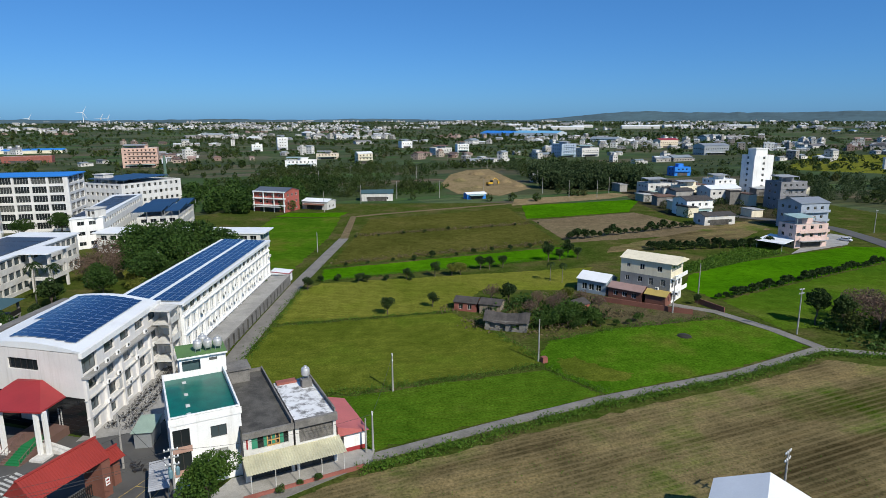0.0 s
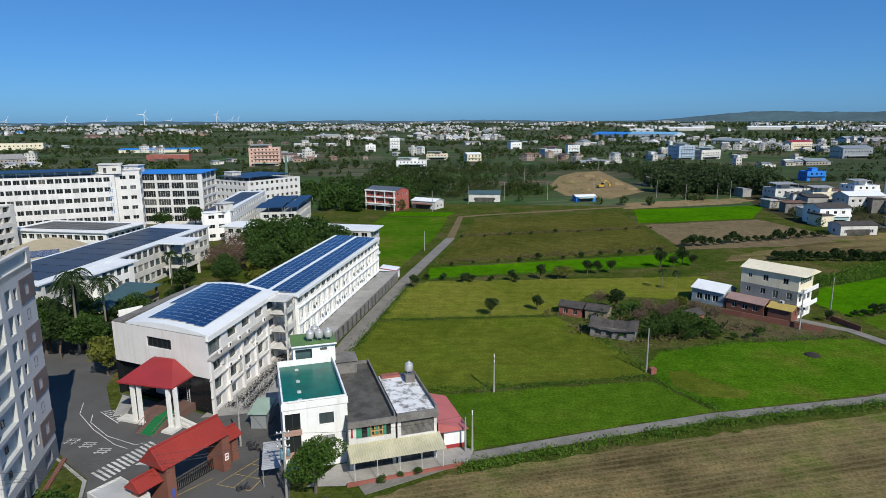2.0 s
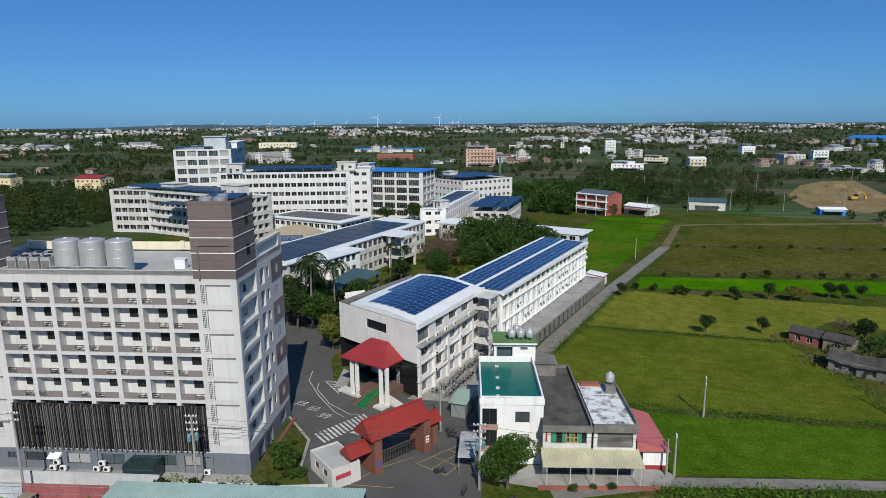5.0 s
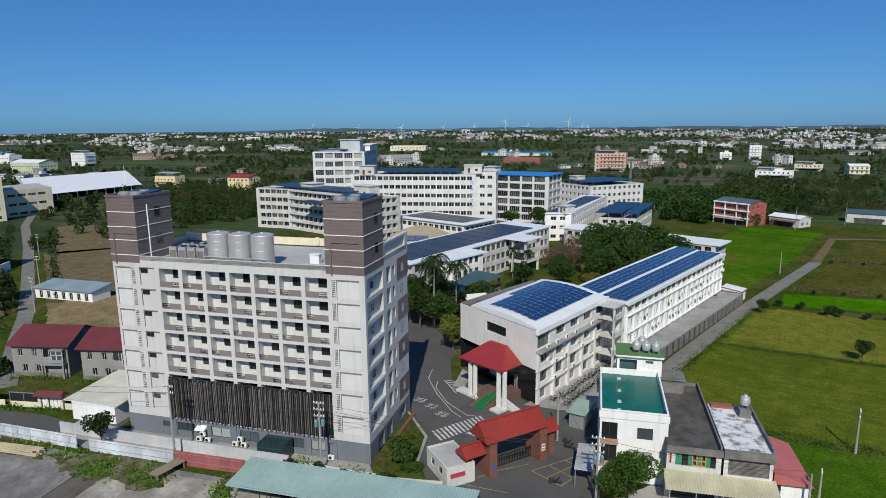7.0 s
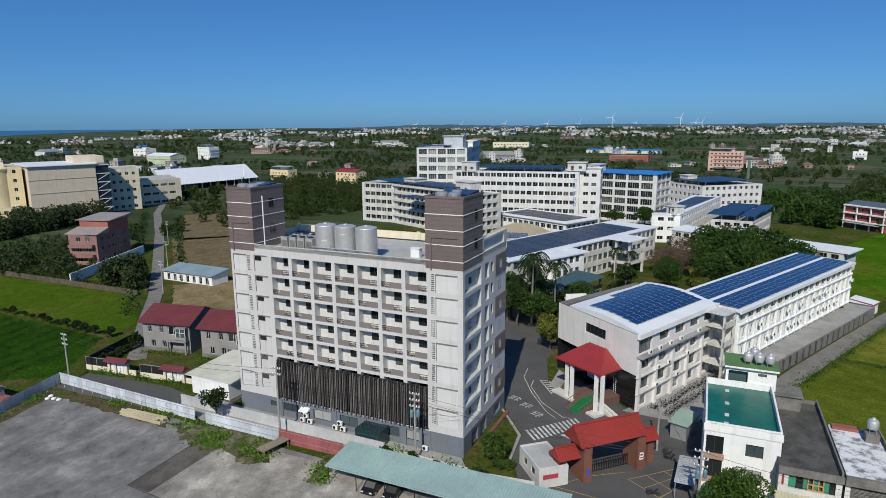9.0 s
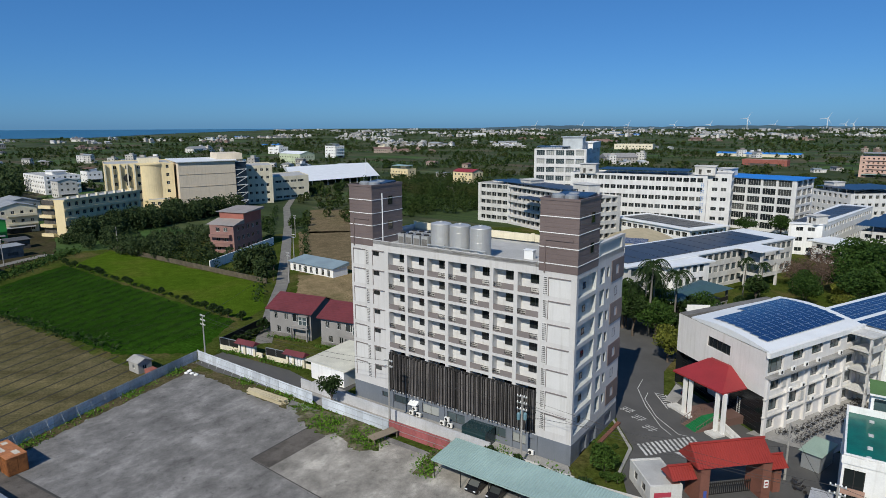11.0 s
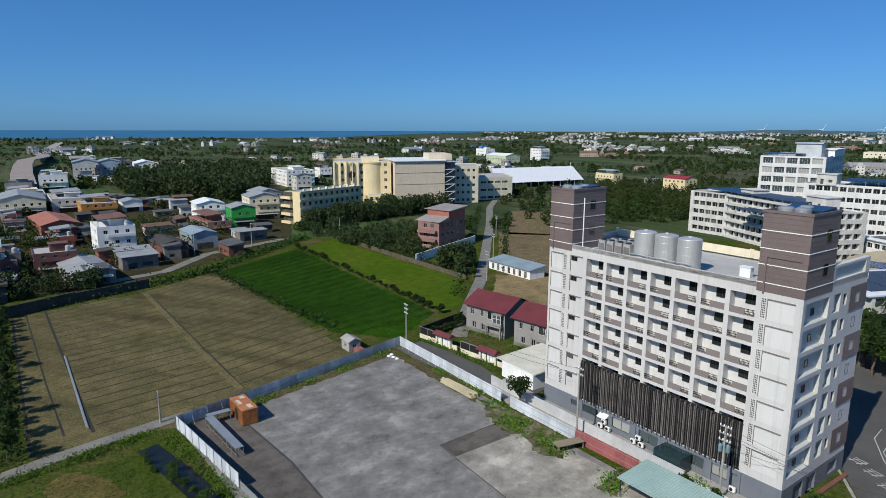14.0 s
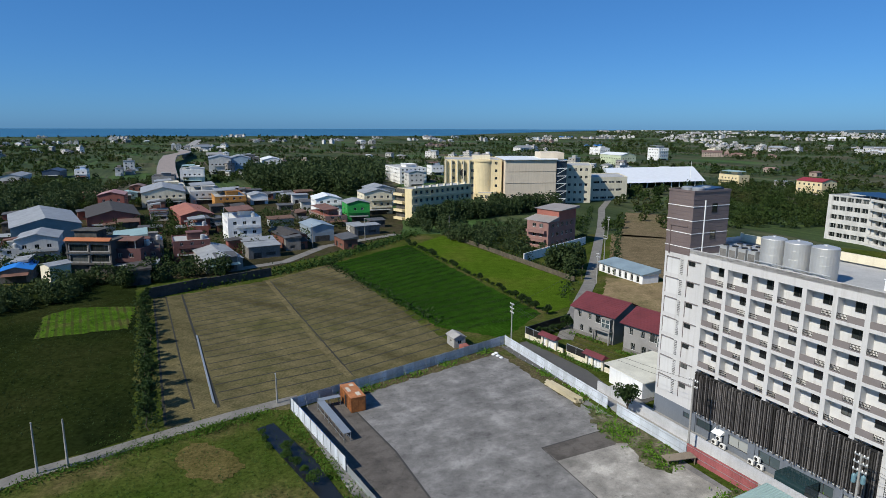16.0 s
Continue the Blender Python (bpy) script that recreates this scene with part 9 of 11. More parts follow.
copy_thing(unit, DORM @ pose(33.6, -0.5, 0.35))
for x in (13.2, 19.4):
    copy_thing(unit, DORM @ pose(x, -0.45, 1.15))

# white sacks on the yard corner
for k, (x, y) in enumerate(((-117.5, 10.8), (-116.8, 11.6), (-118.3, 11.4), (-115.8, 12.2))):
    single("sack", Geo().lathe(0, 0, [(0.25, 0), (0.42, 0.12), (0.40, 0.25), (0.2, 0.36), (0.05, 0.38)], 10), WHITE, "white filled sack lying on the yard", "sack", spot(x, y, 40 * k, 0.1), group="white sacks")

# ---- poles and wires ----
def pole(x, y, h, arms=1, label="grey concrete utility pole with crossarms", turn=25, gear=0, lamp=False, reach=0.75):
    t = thing("utility_pole", label, "utility pole", spot(x, y, turn), group="utility poles")
    part("shaft", Geo().tube((0, 0, 0), (0, 0, h), 0.17, 8, r2=0.1), CONCRETE, t)
    for k in range(arms):
        z = h - 0.25 - k * 0.9
        part("crossarm", Geo().box(-reach, -0.06, z, reach, 0.06, z + 0.12), GALV, t)
        for i in (-0.9 * reach, -0.3 * reach, 0.4 * reach, 0.9 * reach):
            part("insulator", Geo().lathe(i, 0, [(0.07, z + 0.12), (0.09, z + 0.2), (0.05, z + 0.32)], 8), WHITE, t)
    for k in range(gear):
        a = k * 2.1
        part("transformer", Geo().lathe(0.5 * math.cos(a), 0.5 * math.sin(a), [(0.2, h - 3.3), (0.24, h - 3.2), (0.24, h - 2.5), (0.2, h - 2.4), (0.08, h - 2.25)], 12), surface("blue_grey_transformer", (0.13, 0.24, 0.28), 0.5), t)
    if lamp:
        part("lamp_arm", Geo().tube((0, 0, h - 0.1), (-0.9, 0, h + 0.25), 0.04, 6), GALV, t)
        part("lamp_head", Geo().box(-1.3, -0.1, h + 0.2, -0.85, 0.1, h + 0.3), GALV, t)
    return t


for x, y, h, n in ((-124, 15.1, 9.0, 3), (-80.1, 35.1, 10.9, 2), (74.7, 124.1, 10, 2), (-176, 46, 9, 2), (-206, 56, 9, 2), (-250, 69, 9, 2), (66.4, 155.1, 8, 0), (-42.9, 207, 7, 0), (53.7, 138.6, 9, 1),
                   (-245, -30, 9, 1), (-262, 4, 8, 0), (-230, -48, 9, 2), (170, 240, 9, 1), (183, 208, 9, 1)):
    pole(x, y, h, n)
for x, y in ((-26, 348), (-2, 352), (24, 362), (60, 372), (64, 420), (72, 352), (-58, 300), (-44, 330), (88, 352), (40, 560), (-20, 470), (100, 372), (-84, 420), (5, 610)):
    pole(x, y, 10.0, 0, "slim grey concrete pole among the plots")
pole(-8.5, 96.8, 6.6, 2, "slim concrete utility pole in the paddy", 100, reach=0.4), pole(-9.7, 77.6, 5.8, 1, "concrete utility pole at the lane bend", 100, reach=0.5)
pole(17.9, 109.6, 8.3, 0, "pale leaning concrete pole beside a brick stump")
single("brick_stump", Geo().box(-0.5, -0.5, 0, 0.5, 0.5, 1.1), BRICK_RED, "small red brick stump at the field corner", "brick stump", spot(18.9, 109.2, 20))
pole(-10.6, 77.2, 5.2, 0)
pole(-61.4, 45.9, 10.2, 3, "tall utility pole with blue-grey transformers and crossarms", 25, 3)
pole(-30.4, 62.8, 9.0, 3, "utility pole with transformers before the white house", 25, 3)
pole(-42.0, 73.5, 8.0, 0, "thin pale pole beside the gate")
pole(38.0, 62.0, 9.0, 2, "utility pole behind the white sheet roof", 40)
pole(-95.5, -26.8, 4.6, 0, "short lamp pole beside the lane", 20, 0, True)
pole(-74.3, -52.8, 7.4, 0, "bare concrete pole beside the lane"), pole(-76.0, -49.8, 7.0, 0, "bare concrete pole beside the lane")
CABLE = surface("black_cable", (0.02, 0.02, 0.02), 0.6, relief=0)
for a, b2, sag in (((-61.4, 45.9, 10.0), (-30.4, 62.8, 8.8), 0.8), ((-61.4, 46.2, 9.1), (-30.4, 63.1, 8.0), 0.9), ((-61.4, 45.6, 9.1), (-30.4, 62.5, 8.0), 1.0), ((-80.1, 35.1, 10.7), (-61.4, 45.9, 10.0), 0.6), ((-80.1, 35.5, 9.8), (-61.4, 46.3, 9.1), 0.7),
                   ((-124, 15.1, 8.8), (-80.1, 35.1, 10.7), 1.2), ((-124, 15.4, 8.0), (-80.1, 35.4, 9.8), 1.3), ((-30.4, 62.8, 8.8), (-9.7, 77.6, 5.6), 0.8), ((-61.4, 45.9, 7.4), (-40, 72, 6.0), 0.8), ((-30.4, 62.8, 6.4), (-42, 73.5, 7.8), 0.3), ((-9.7, 77.6, 5.6), (-8.5, 96.8, 6.4), 0.5),
                   ((-124, 15.1, 8.8), (-176, 46, 8.8), 1.2), ((-176, 46, 8.8), (-206, 56, 8.8), 0.7)):
    a, b2 = Vector(a), Vector(b2)
    g = Geo()
    pts = [a.lerp(b2, i / 12) - Vector((0, 0, sag * 4 * (i / 12) * (1 - i / 12))) for i in range(13)]
    for p, q in zip(pts, pts[1:]):
        g.tube(p, q, 0.022, 4)
    g.weld = True
    single("cable", g, CABLE, "thin black overhead cable between poles", "cable", group="overhead cables")

mast = thing("phone_mast", "tall green lattice telephone mast", "mast", spot(-148.7, 333))
for k in range(3):
    a = k * 2.094
    part("leg", Geo().tube((1.0 * math.cos(a), 1.0 * math.sin(a), 0), (0.5 * math.cos(a), 0.5 * math.sin(a), 25), 0.16, 6), surface("dull_green_paint", (0.10, 0.17, 0.13), 0.7), mast)
    part("antenna", Geo().box(1.2 * math.cos(a) - 0.2, 1.2 * math.sin(a) - 0.2, 21.5, 1.2 * math.cos(a) + 0.2, 1.2 * math.sin(a) + 0.2, 24.2), ALU, mast)
part("shaft", Geo().tube((0, 0, 0), (0, 0, 26), 0.7, 10, r2=0.4), surface("dull_green_shaft", (0.10, 0.17, 0.13), 0.7), mast)


def turbine():
    t = thing("wind_turbine", "slim white wind turbine on the skyline", "wind turbine", group="wind turbines")
    part("tower", Geo().tube((0, 0, 0), (0, 0, 68), 2.0, 10, r2=1.2), WHITE, t)
    part("nacelle", Geo().box(-1.6, -3.5, 67, 1.6, 4.5, 70.4), WHITE, t)
    for k in range(3):
        a = 0.5 + k * 2.094
        part("blade", Geo().tube((0, -4.2, 68.7), (38 * math.sin(a), -4.2, 68.7 + 38 * math.cos(a)), 1.4, 5, r2=0.25), WHITE, t)
    part("hub", Geo().lathe(0, 0, [(1.4, 0), (1.2, 1.4), (0.3, 2.2)], 12), WHITE, t, m=pose(0, -3.4, 68.7, 90, 0, 0))
    return t


tt = turbine()
tt.matrix_basis = spot(*around(35.2, 4050), 35, 12)
for az, r in ((29.6, 4000), (33.2, 4700), (28.4, 4700), (27.9, 4750), (52.6, 4750), (48.5, 4750), (44.6, 4780), (40.8, 4700), (38.0, 4780)):
    copy_thing(tt, spot(*around(az, r), az + 10, 8 if r < 4500 else -22))

# ---- far works, bridge ----
building("blue_works", "wide factory with bright blue roofs", spot(96, 1605, -33), rect(90, 60), 7, surface("blue_works_wall", (0.2, 0.33, 0.55), 0.6), 1, 0, roof="gable", roof_mat=BLUE_ROOF, pitch=0.08, far=True, category="factory")
building("blue_works", "factory hall with a pale blue roof", spot(176, 1560, -33), rect(115, 60), 8, surface("pale_works_wall", (0.5, 0.55, 0.6), 0.6), 1, 0, roof="gable", roof_mat=surface("pale_blue_roof", (0.16, 0.42, 0.66), 0.5), pitch=0.08, far=True, category="factory")
for x, y, w, d, tn in ((370, 2150, 110, 45, -6), (640, 2250, 130, 50, -10), (820, 2330, 90, 40, -4), (230, 1990, 70, 30, -8), (1040, 2300, 80, 40, -20), (500, 2420, 80, 30, 6)):
    if w:
        building("warehouse", "long white warehouse far on the plain", spot(x, y, tn, rise(x, y)), rect(w, d), 8, WHITE_OLD, 1, 0, roof="gable", roof_mat=ALU, pitch=0.08, far=True, category="warehouse", group="far warehouses")
building("blue_shed", "long low shed with a bright blue roof", spot(-610, 800, 20), rect(110, 20), 4.2, CREAM_PALE, 1, 0, roof="gable", roof_mat=BLUE_ROOF, pitch=0.09, far=True, category="shed")
building("warehouse", "long cream warehouse on the plain", spot(-880, 860, 35), rect(70, 30), 10, CREAM_PALE, 1, 0, (2, 6, 5, 2), roof="flat", far=True, category="warehouse")
br_ = thing("flyover", "curved concrete flyover with parapets", "bridge")
pts = [(-480, -210, 4.5), (-570, -250, 6.5), (-670, -292, 8.0), (-767, -330, 8.5), (-860, -352, 8.0), (-950, -385, 6.5), (-1070, -440, 3)]
for p, q in zip(pts, pts[1:]):
    part("deck", Geo().beam(p, q, 15, 1.0), surface("worn_deck_concrete", (0.30, 0.25, 0.22), 0.9, amount=0.2), br_)
    s_ = Vector((q[1] - p[1], p[0] - q[0], 0)).normalized() * 7.6
    for sg in (-1, 1):
        part("parapet", Geo().beam(Vector(p) + s_ * sg, Vector(q) + s_ * sg, 0.5, 1.0), CONCRETE, br_)
    part("pillar", Geo().box(p[0] - 1.5, p[1] - 1.5, 0, p[0] + 1.5, p[1] + 1.5, p[2]), CONCRETE_MID, br_)
ribbon("road", [(-1070, -440), (-1300, -520), (-1700, -660), (-2200, -830)], 18, 3.2, CONCRETE, "straight main road towards the coast", "road")


# ---- bicycles and clutter by the hall ----
def bicycle():
    t = thing("bicycle", "dark parked bicycle leaning beside the school hall", "bicycle", group="parked bicycles")
    for x in (-0.52, 0.52):
        g, n = Geo(), 14
        for i in range(n):
            a, b = 2 * math.pi * i / n, 2 * math.pi * (i + 1) / n
            g.tube((x + 0.33 * math.cos(a), 0, 0.34 + 0.33 * math.sin(a)), (x + 0.33 * math.cos(b), 0, 0.34 + 0.33 * math.sin(b)), 0.025, 4)
        g.weld = True
        part("wheel", g, BLACK_METAL, t)
    f = Geo()
    for p, q in (((-0.52, 0, 0.34), (-0.1, 0, 0.36)), ((-0.1, 0, 0.36), (0.38, 0, 0.85)), ((-0.1, 0, 0.36), (-0.25, 0, 0.95)), ((-0.25, 0, 0.8), (0.38, 0, 0.85)), ((-0.52, 0, 0.34), (-0.25, 0, 0.8)), ((0.52, 0, 0.34), (0.36, 0, 1.0))):
        f.tube(p, q, 0.03, 5)
    part("frame", f, DARK_METAL, t)
    part("saddle", Geo().box(-0.38, -0.07, 0.95, -0.12, 0.07, 1.02), BLACK_METAL, t)
    part("handlebar", Geo().tube((0.36, -0.28, 1.02), (0.36, 0.28, 1.02), 0.02, 5), STEEL, t)
    part("basket", Geo().box(0.45, -0.16, 0.78, 0.75, 0.16, 1.0), DARK_METAL, t)
    return t


bike = bicycle()
bike.matrix_basis = spot(-49.2, 84.0, 8, 0.15)
rb = np.random.default_rng(4)
for k in range(1, 34):
    copy_thing(bike, pose(-48.6 + rb.uniform(-0.25, 0.25) - 0.02 * k + (1.9 if k % 2 else 0), 83.2 + k * 0.68, 0.15, 0, rb.uniform(-8, 8), rb.uniform(-28, 28) + 5))
kiosk = building("bicycle_kiosk", "small grey kiosk with a pale green roof", spot(-42.9, 78.4, 9), rect(2.3, 4.3), 2.5, GALV, 1, 0, (0.9, 1.8, 1.0, 0.9), (0,), roof=None, category="kiosk")
part("roof", Geo().prism([(-0.3, -0.4), (2.6, -0.4), (2.6, 4.7), (-0.3, 4.7)], 2.5, [2.55, 2.55, 2.85, 2.85]), surface("pale_green_sheet", (0.30, 0.40, 0.33), 0.5), kiosk)


def scooter(paint):
    t = thing("scooter", "parked motor scooter on the forecourt", "scooter", group="parked scooters")
    for x in (-0.6, 0.6):
        part("wheel", Geo().tube((x, -0.06, 0.22), (x, 0.06, 0.22), 0.22, 12), BLACK_METAL, t)
    part("body", Geo().add([(-0.85, -0.18, 0.4), (-0.2, -0.2, 0.35), (0.25, -0.16, 0.3), (0.5, -0.12, 0.95), (-0.8, -0.14, 0.75), (-0.85, 0.18, 0.4), (-0.2, 0.2, 0.35), (0.25, 0.16, 0.3), (0.5, 0.12, 0.95), (-0.8, 0.14, 0.75)],
                           [(0, 1, 4), (1, 2, 3), (5, 9, 6), (6, 8, 7), (0, 4, 9, 5), (4, 1, 6, 9), (1, 3, 8, 6), (3, 2, 7, 8), (2, 1, 6, 7), (1, 0, 5, 6)]), paint, t)
    part("seat", Geo().box(-0.8, -0.14, 0.76, -0.1, 0.14, 0.86), BLACK_METAL, t)
    part("handlebar", Geo().tube((0.48, -0.3, 1.02), (0.48, 0.3, 1.02), 0.025, 5), BLACK_METAL, t)
    return t


sc = scooter(surface("dark_scooter_paint", (0.035, 0.035, 0.04), 0.3))
sc.matrix_basis = spot(-25.6, 62.2, 70, 0.14)
for x, y, a in ((-36.4, 63.6, 40), (-31.6, 61.2, 100), (-39.4, 72.6, 10), (-40.2, 73.6, 15)):
    copy_thing(sc, spot(x, y, a, 0.1))
cone = thing("traffic_cone", "small red traffic cone on the drive", "traffic cone", spot(-66.2, 83.0, 0, 0.2))
part("body", Geo().lathe(0, 0, [(0.2, 0.03), (0.04, 0.7)], 10), RED_ROOF, cone), part("base", Geo().box(-0.22, -0.22, 0, 0.22, 0.22, 0.03), BLACK_METAL, cone)
# weeds mats, plastic sheet beside the yard
single("plastic_sheet", Geo().prism([(-88.5, -25.6), (-86.6, -27.6), (-74, -18.5), (-66, -12.5), (-67.5, -11.0), (-78, -17.2)], 0.06, 0.14), surface("black_plastic", (0.009, 0.010, 0.010), 0.45, amount=0.3), "black plastic mulch sheet along the fence", "plastic sheet")
patch("dry_patch", blob([(-83, -36), (-78, -36.5), (-73, -32), (-72, -28), (-76, -26), (-80, -29)], 0.9, 7), 0.11, field_mat("dry_turf", (0.085, 0.076, 0.028), (0.12, 0.098, 0.042), (0.075, 0.068, 0.028), big=0.2), "bare dry earth in the rough plot", "earth")
single("soil_heap", Geo().lathe(0, 0, [(1.5, 0.0), (1.2, 0.25), (0.6, 0.42), (0.1, 0.48)], 14), FURROW, "dark heap of soil in the rice field", "soil heap", spot(50.5, 123.0, 0, 0.06))
for x, y, k in ((44, 440, 3.2), (34, 470, 4.0), (22, 405, 2.4), (50, 412, 2.6), (12, 452, 3.4), (27, 500, 4.2)):
    single("soil_heap", Geo().lathe(0, 0, [(1.7 * k, 0.0), (1.25 * k, 0.35 * k), (0.5 * k, 0.62 * k), (0.1, 0.68 * k)], 11), EARTH, "loose brown heap of dug earth on the building site", "soil heap", spot(x, y, 30 * k, 0.04), group="heaps of dug earth")


# ---- plants ----
def cards(centres, sizes, rng, flat=0.0, bend=0.25):
    """Small folded leaf clumps at the centres, each turned at random: corners and faces."""
    n = len(centres)
    a = rng.normal(size=(n, 3))
    a[:, 2] *= 1 - flat
    a /= np.linalg.norm(a, axis=1)[:, None]
    b = np.cross(a, rng.normal(size=(n, 3)))
    b /= np.linalg.norm(b, axis=1)[:, None]
    c = np.cross(a, b)
    s = np.asarray(sizes)[:, None]
    v = np.stack([centres - a * s, centres + b * s * 0.55 + c * s * bend, centres + a * s, centres - b * s * 0.55 + c * s * bend], 1).reshape(-1, 3)
    k = np.arange(n)[:, None] * 4
    f = np.concatenate([k + [0, 1, 2], k + [0, 2, 3]], 1).reshape(-1, 3)
    return v, f


def quick_mesh(name, v, f, mat):
    me = bpy.data.meshes.new(name)
    me.vertices.add(len(v))
    me.vertices.foreach_set("co", np.asarray(v, np.float32).ravel())
    me.loops.add(f.size)
    me.loops.foreach_set("vertex_index", f.ravel().astype(np.int32))
    me.polygons.add(len(f))
    me.polygons.foreach_set("loop_start", np.arange(0, f.size, f.shape[1], dtype=np.int32))
    for m in (mat if isinstance(mat, (list, tuple)) else [mat]):
        me.materials.append(m)
    me.update(calc_edges=True)
    return me


def limbs(rng, height, radius, trunk, n):
    """A tapered, slightly bent trunk with forking limbs, and the limbs' ends."""
    g = Geo()
    fork = height * rng.uniform(0.28, 0.4)
    mid = Vector((rng.uniform(-0.2, 0.2), rng.uniform(-0.2, 0.2), fork * 0.5))
    top = Vector((rng.uniform(-0.3, 0.3), rng.uniform(-0.3, 0.3), fork))
    g.tube((0, 0, 0), mid, trunk, 7, r2=trunk * 0.85), g.tube(mid, top, trunk * 0.85, 7, r2=trunk * 0.7)
    ends = []
    for i in range(n):
        a = 2 * math.pi * (i + rng.uniform(-0.3, 0.3)) / n
        r, z = radius * rng.uniform(0.35, 0.75), height * rng.uniform(0.55, 0.92)
        e = Vector((math.cos(a) * r, math.sin(a) * r, z))
        m = top.lerp(e, 0.5) + Vector((0, 0, height * 0.06))
        g.tube(top, m, trunk * 0.45, 5, r2=trunk * 0.3), g.tube(m, e, trunk * 0.3, 5, r2=trunk * 0.1)
        ends.append(e)
    ends.append(Vector((0, 0, height * 0.9)))
    g.tube(top, ends[-1], trunk * 0.5, 5, r2=trunk * 0.1)
    return g, ends


def crown_points(rng, ends, radius, height, count, spread):
    pts = []
    lobes = [np.array(e) for e in ends] + [np.array([rng.uniform(-0.5, 0.5) * radius, rng.uniform(-0.5, 0.5) * radius, height * rng.uniform(0.5, 0.95)]) for _ in range(5)]
    for i in range(count):
        e = lobes[rng.integers(len(lobes))]
        d = rng.normal(size=3)
        d *= spread * rng.uniform(0.55, 1.0) ** 0.6 / np.linalg.norm(d)
        d[2] *= 0.75
        pts.append(e + d)
    return np.array(pts)


def tree_kind(key, label, height, radius, leaf, count, size, trunk=0.2, n=6, bark=None, category="tree", spread=None):
    """A tree prototype with its own limbs and crown; give it a pose, then copy it."""
    rng = np.random.default_rng(abs(hash_of(key)))
    t = thing("tree", label, category)
    g, ends = limbs(rng, height, radius, trunk, n)
    part("trunk", g, bark or BARK, t)
    pts = crown_points(rng, ends, radius, height, count, spread or radius * 0.5)
    v, f = cards(pts, rng.uniform(size * 0.6, size * 1.3, len(pts)), rng)
    v[:, 2] = np.maximum(v[:, 2], 0.15)
    part("crown", quick_mesh("crown", v, f, leaf), None, t)
    return t


def hash_of(text):
    h = 7
    for ch in text:
        h = (h * 31 + ord(ch)) % 1000003
    return h


def palm(key, label, h, fronds=16, length=3.0):
    rng = np.random.default_rng(hash_of(key))
    t = thing("palm_tree", label, "palm tree")
    lean = Vector((rng.uniform(-0.4, 0.4), rng.uniform(-0.4, 0.4), h))
    part("trunk", Geo().tube((0, 0, 0), (lean.x * 0.4, lean.y * 0.4, h * 0.5), 0.22, 8, r2=0.18).tube((lean.x * 0.4, lean.y * 0.4, h * 0.5), lean, 0.19, 8, r2=0.13), PALE_BARK, t)
    for i in range(fronds):
        g, a, up = Geo(), 2 * math.pi * i / fronds + rng.uniform(-0.2, 0.2), rng.uniform(0.1, 1.1)
        d = Vector((math.cos(a), math.sin(a), 0))
        side = Vector((-d.y, d.x, 0))
        pts = [lean + d * length * s + Vector((0, 0, length * (up * s - 1.15 * s * s))) for s in (0, 0.25, 0.5, 0.75, 1.0)]
        for p, q in zip(pts, pts[1:]):
            g.tube(p, q, 0.03, 4)
            for s in (-1, 1):
                for e in (0.1, 0.3, 0.5, 0.7, 0.9):
                    m = p.lerp(q, e)
                    tip = m + side * s * 0.62 + (q - p) * 0.55 - Vector((0, 0, 0.28))
                    w = (q - p) * 0.085
                    g.add([m - w, m + w, tip], [(0, 1, 2)])
        part("frond", g, LEAF_PALM, t)
    return t


def plant(proto, spots, seed, lo=0.8, hi=1.2):
    """The prototype at the first spot and copies at the others, turned and scaled at random."""
    rng = np.random.default_rng(seed)
    for i, s in enumerate(spots):
        k = rng.uniform(lo, hi) * (s[2] if len(s) > 2 else 1.0)
        m = spot(s[0], s[1], rng.uniform(0, 360)) @ Matrix.Diagonal((k, k, k * rng.uniform(0.92, 1.08), 1))
        if i == 0:
            proto.matrix_basis = m
        else:
            made = copy_thing(proto, Matrix.Identity(4))
            made.matrix_basis = m


T_ROUND = tree_kind("round", "round dark green broadleaf tree", 5.0, 2.2, LEAF_DARK, 900, 0.26, 0.16)
T_BIG = tree_kind("big", "large spreading green broadleaf tree", 9.0, 4.6, LEAF_MID, 3000, 0.30, 0.32, 8)
T_DARK = tree_kind("dark", "tall dark casuarina tree", 10.0, 3.0, LEAF_DARK, 1300, 0.42, 0.24, 8)
T_YELLOW = tree_kind("yellow", "yellow-green clipped round tree", 4.6, 2.4, LEAF_YELLOW, 2200, 0.18, 0.15)
T_BARE = tree_kind("bare", "leafless reddish-brown tree with fine twigs", 8.0, 4.2, TWIG, 1500, 0.20, 0.25, 9)
T_BUSH = tree_kind("bush", "small bushy field-edge shrub", 2.2, 1.2, LEAF_DARK, 330, 0.25, 0.08, 5, category="shrub")
T_GREEN = tree_kind("green", "bright green leafy shrub", 2.6, 1.6, LEAF, 1000, 0.15, 0.08, 5, category="shrub")
T_STREET = tree_kind("street", "dense green street tree before the white house", 6.2, 2.9, LEAF_STREET, 6400, 0.15, 0.2, 7)

plant(T_STREET, [(-27.4, 64.6)], 1, 1.14, 1.16)
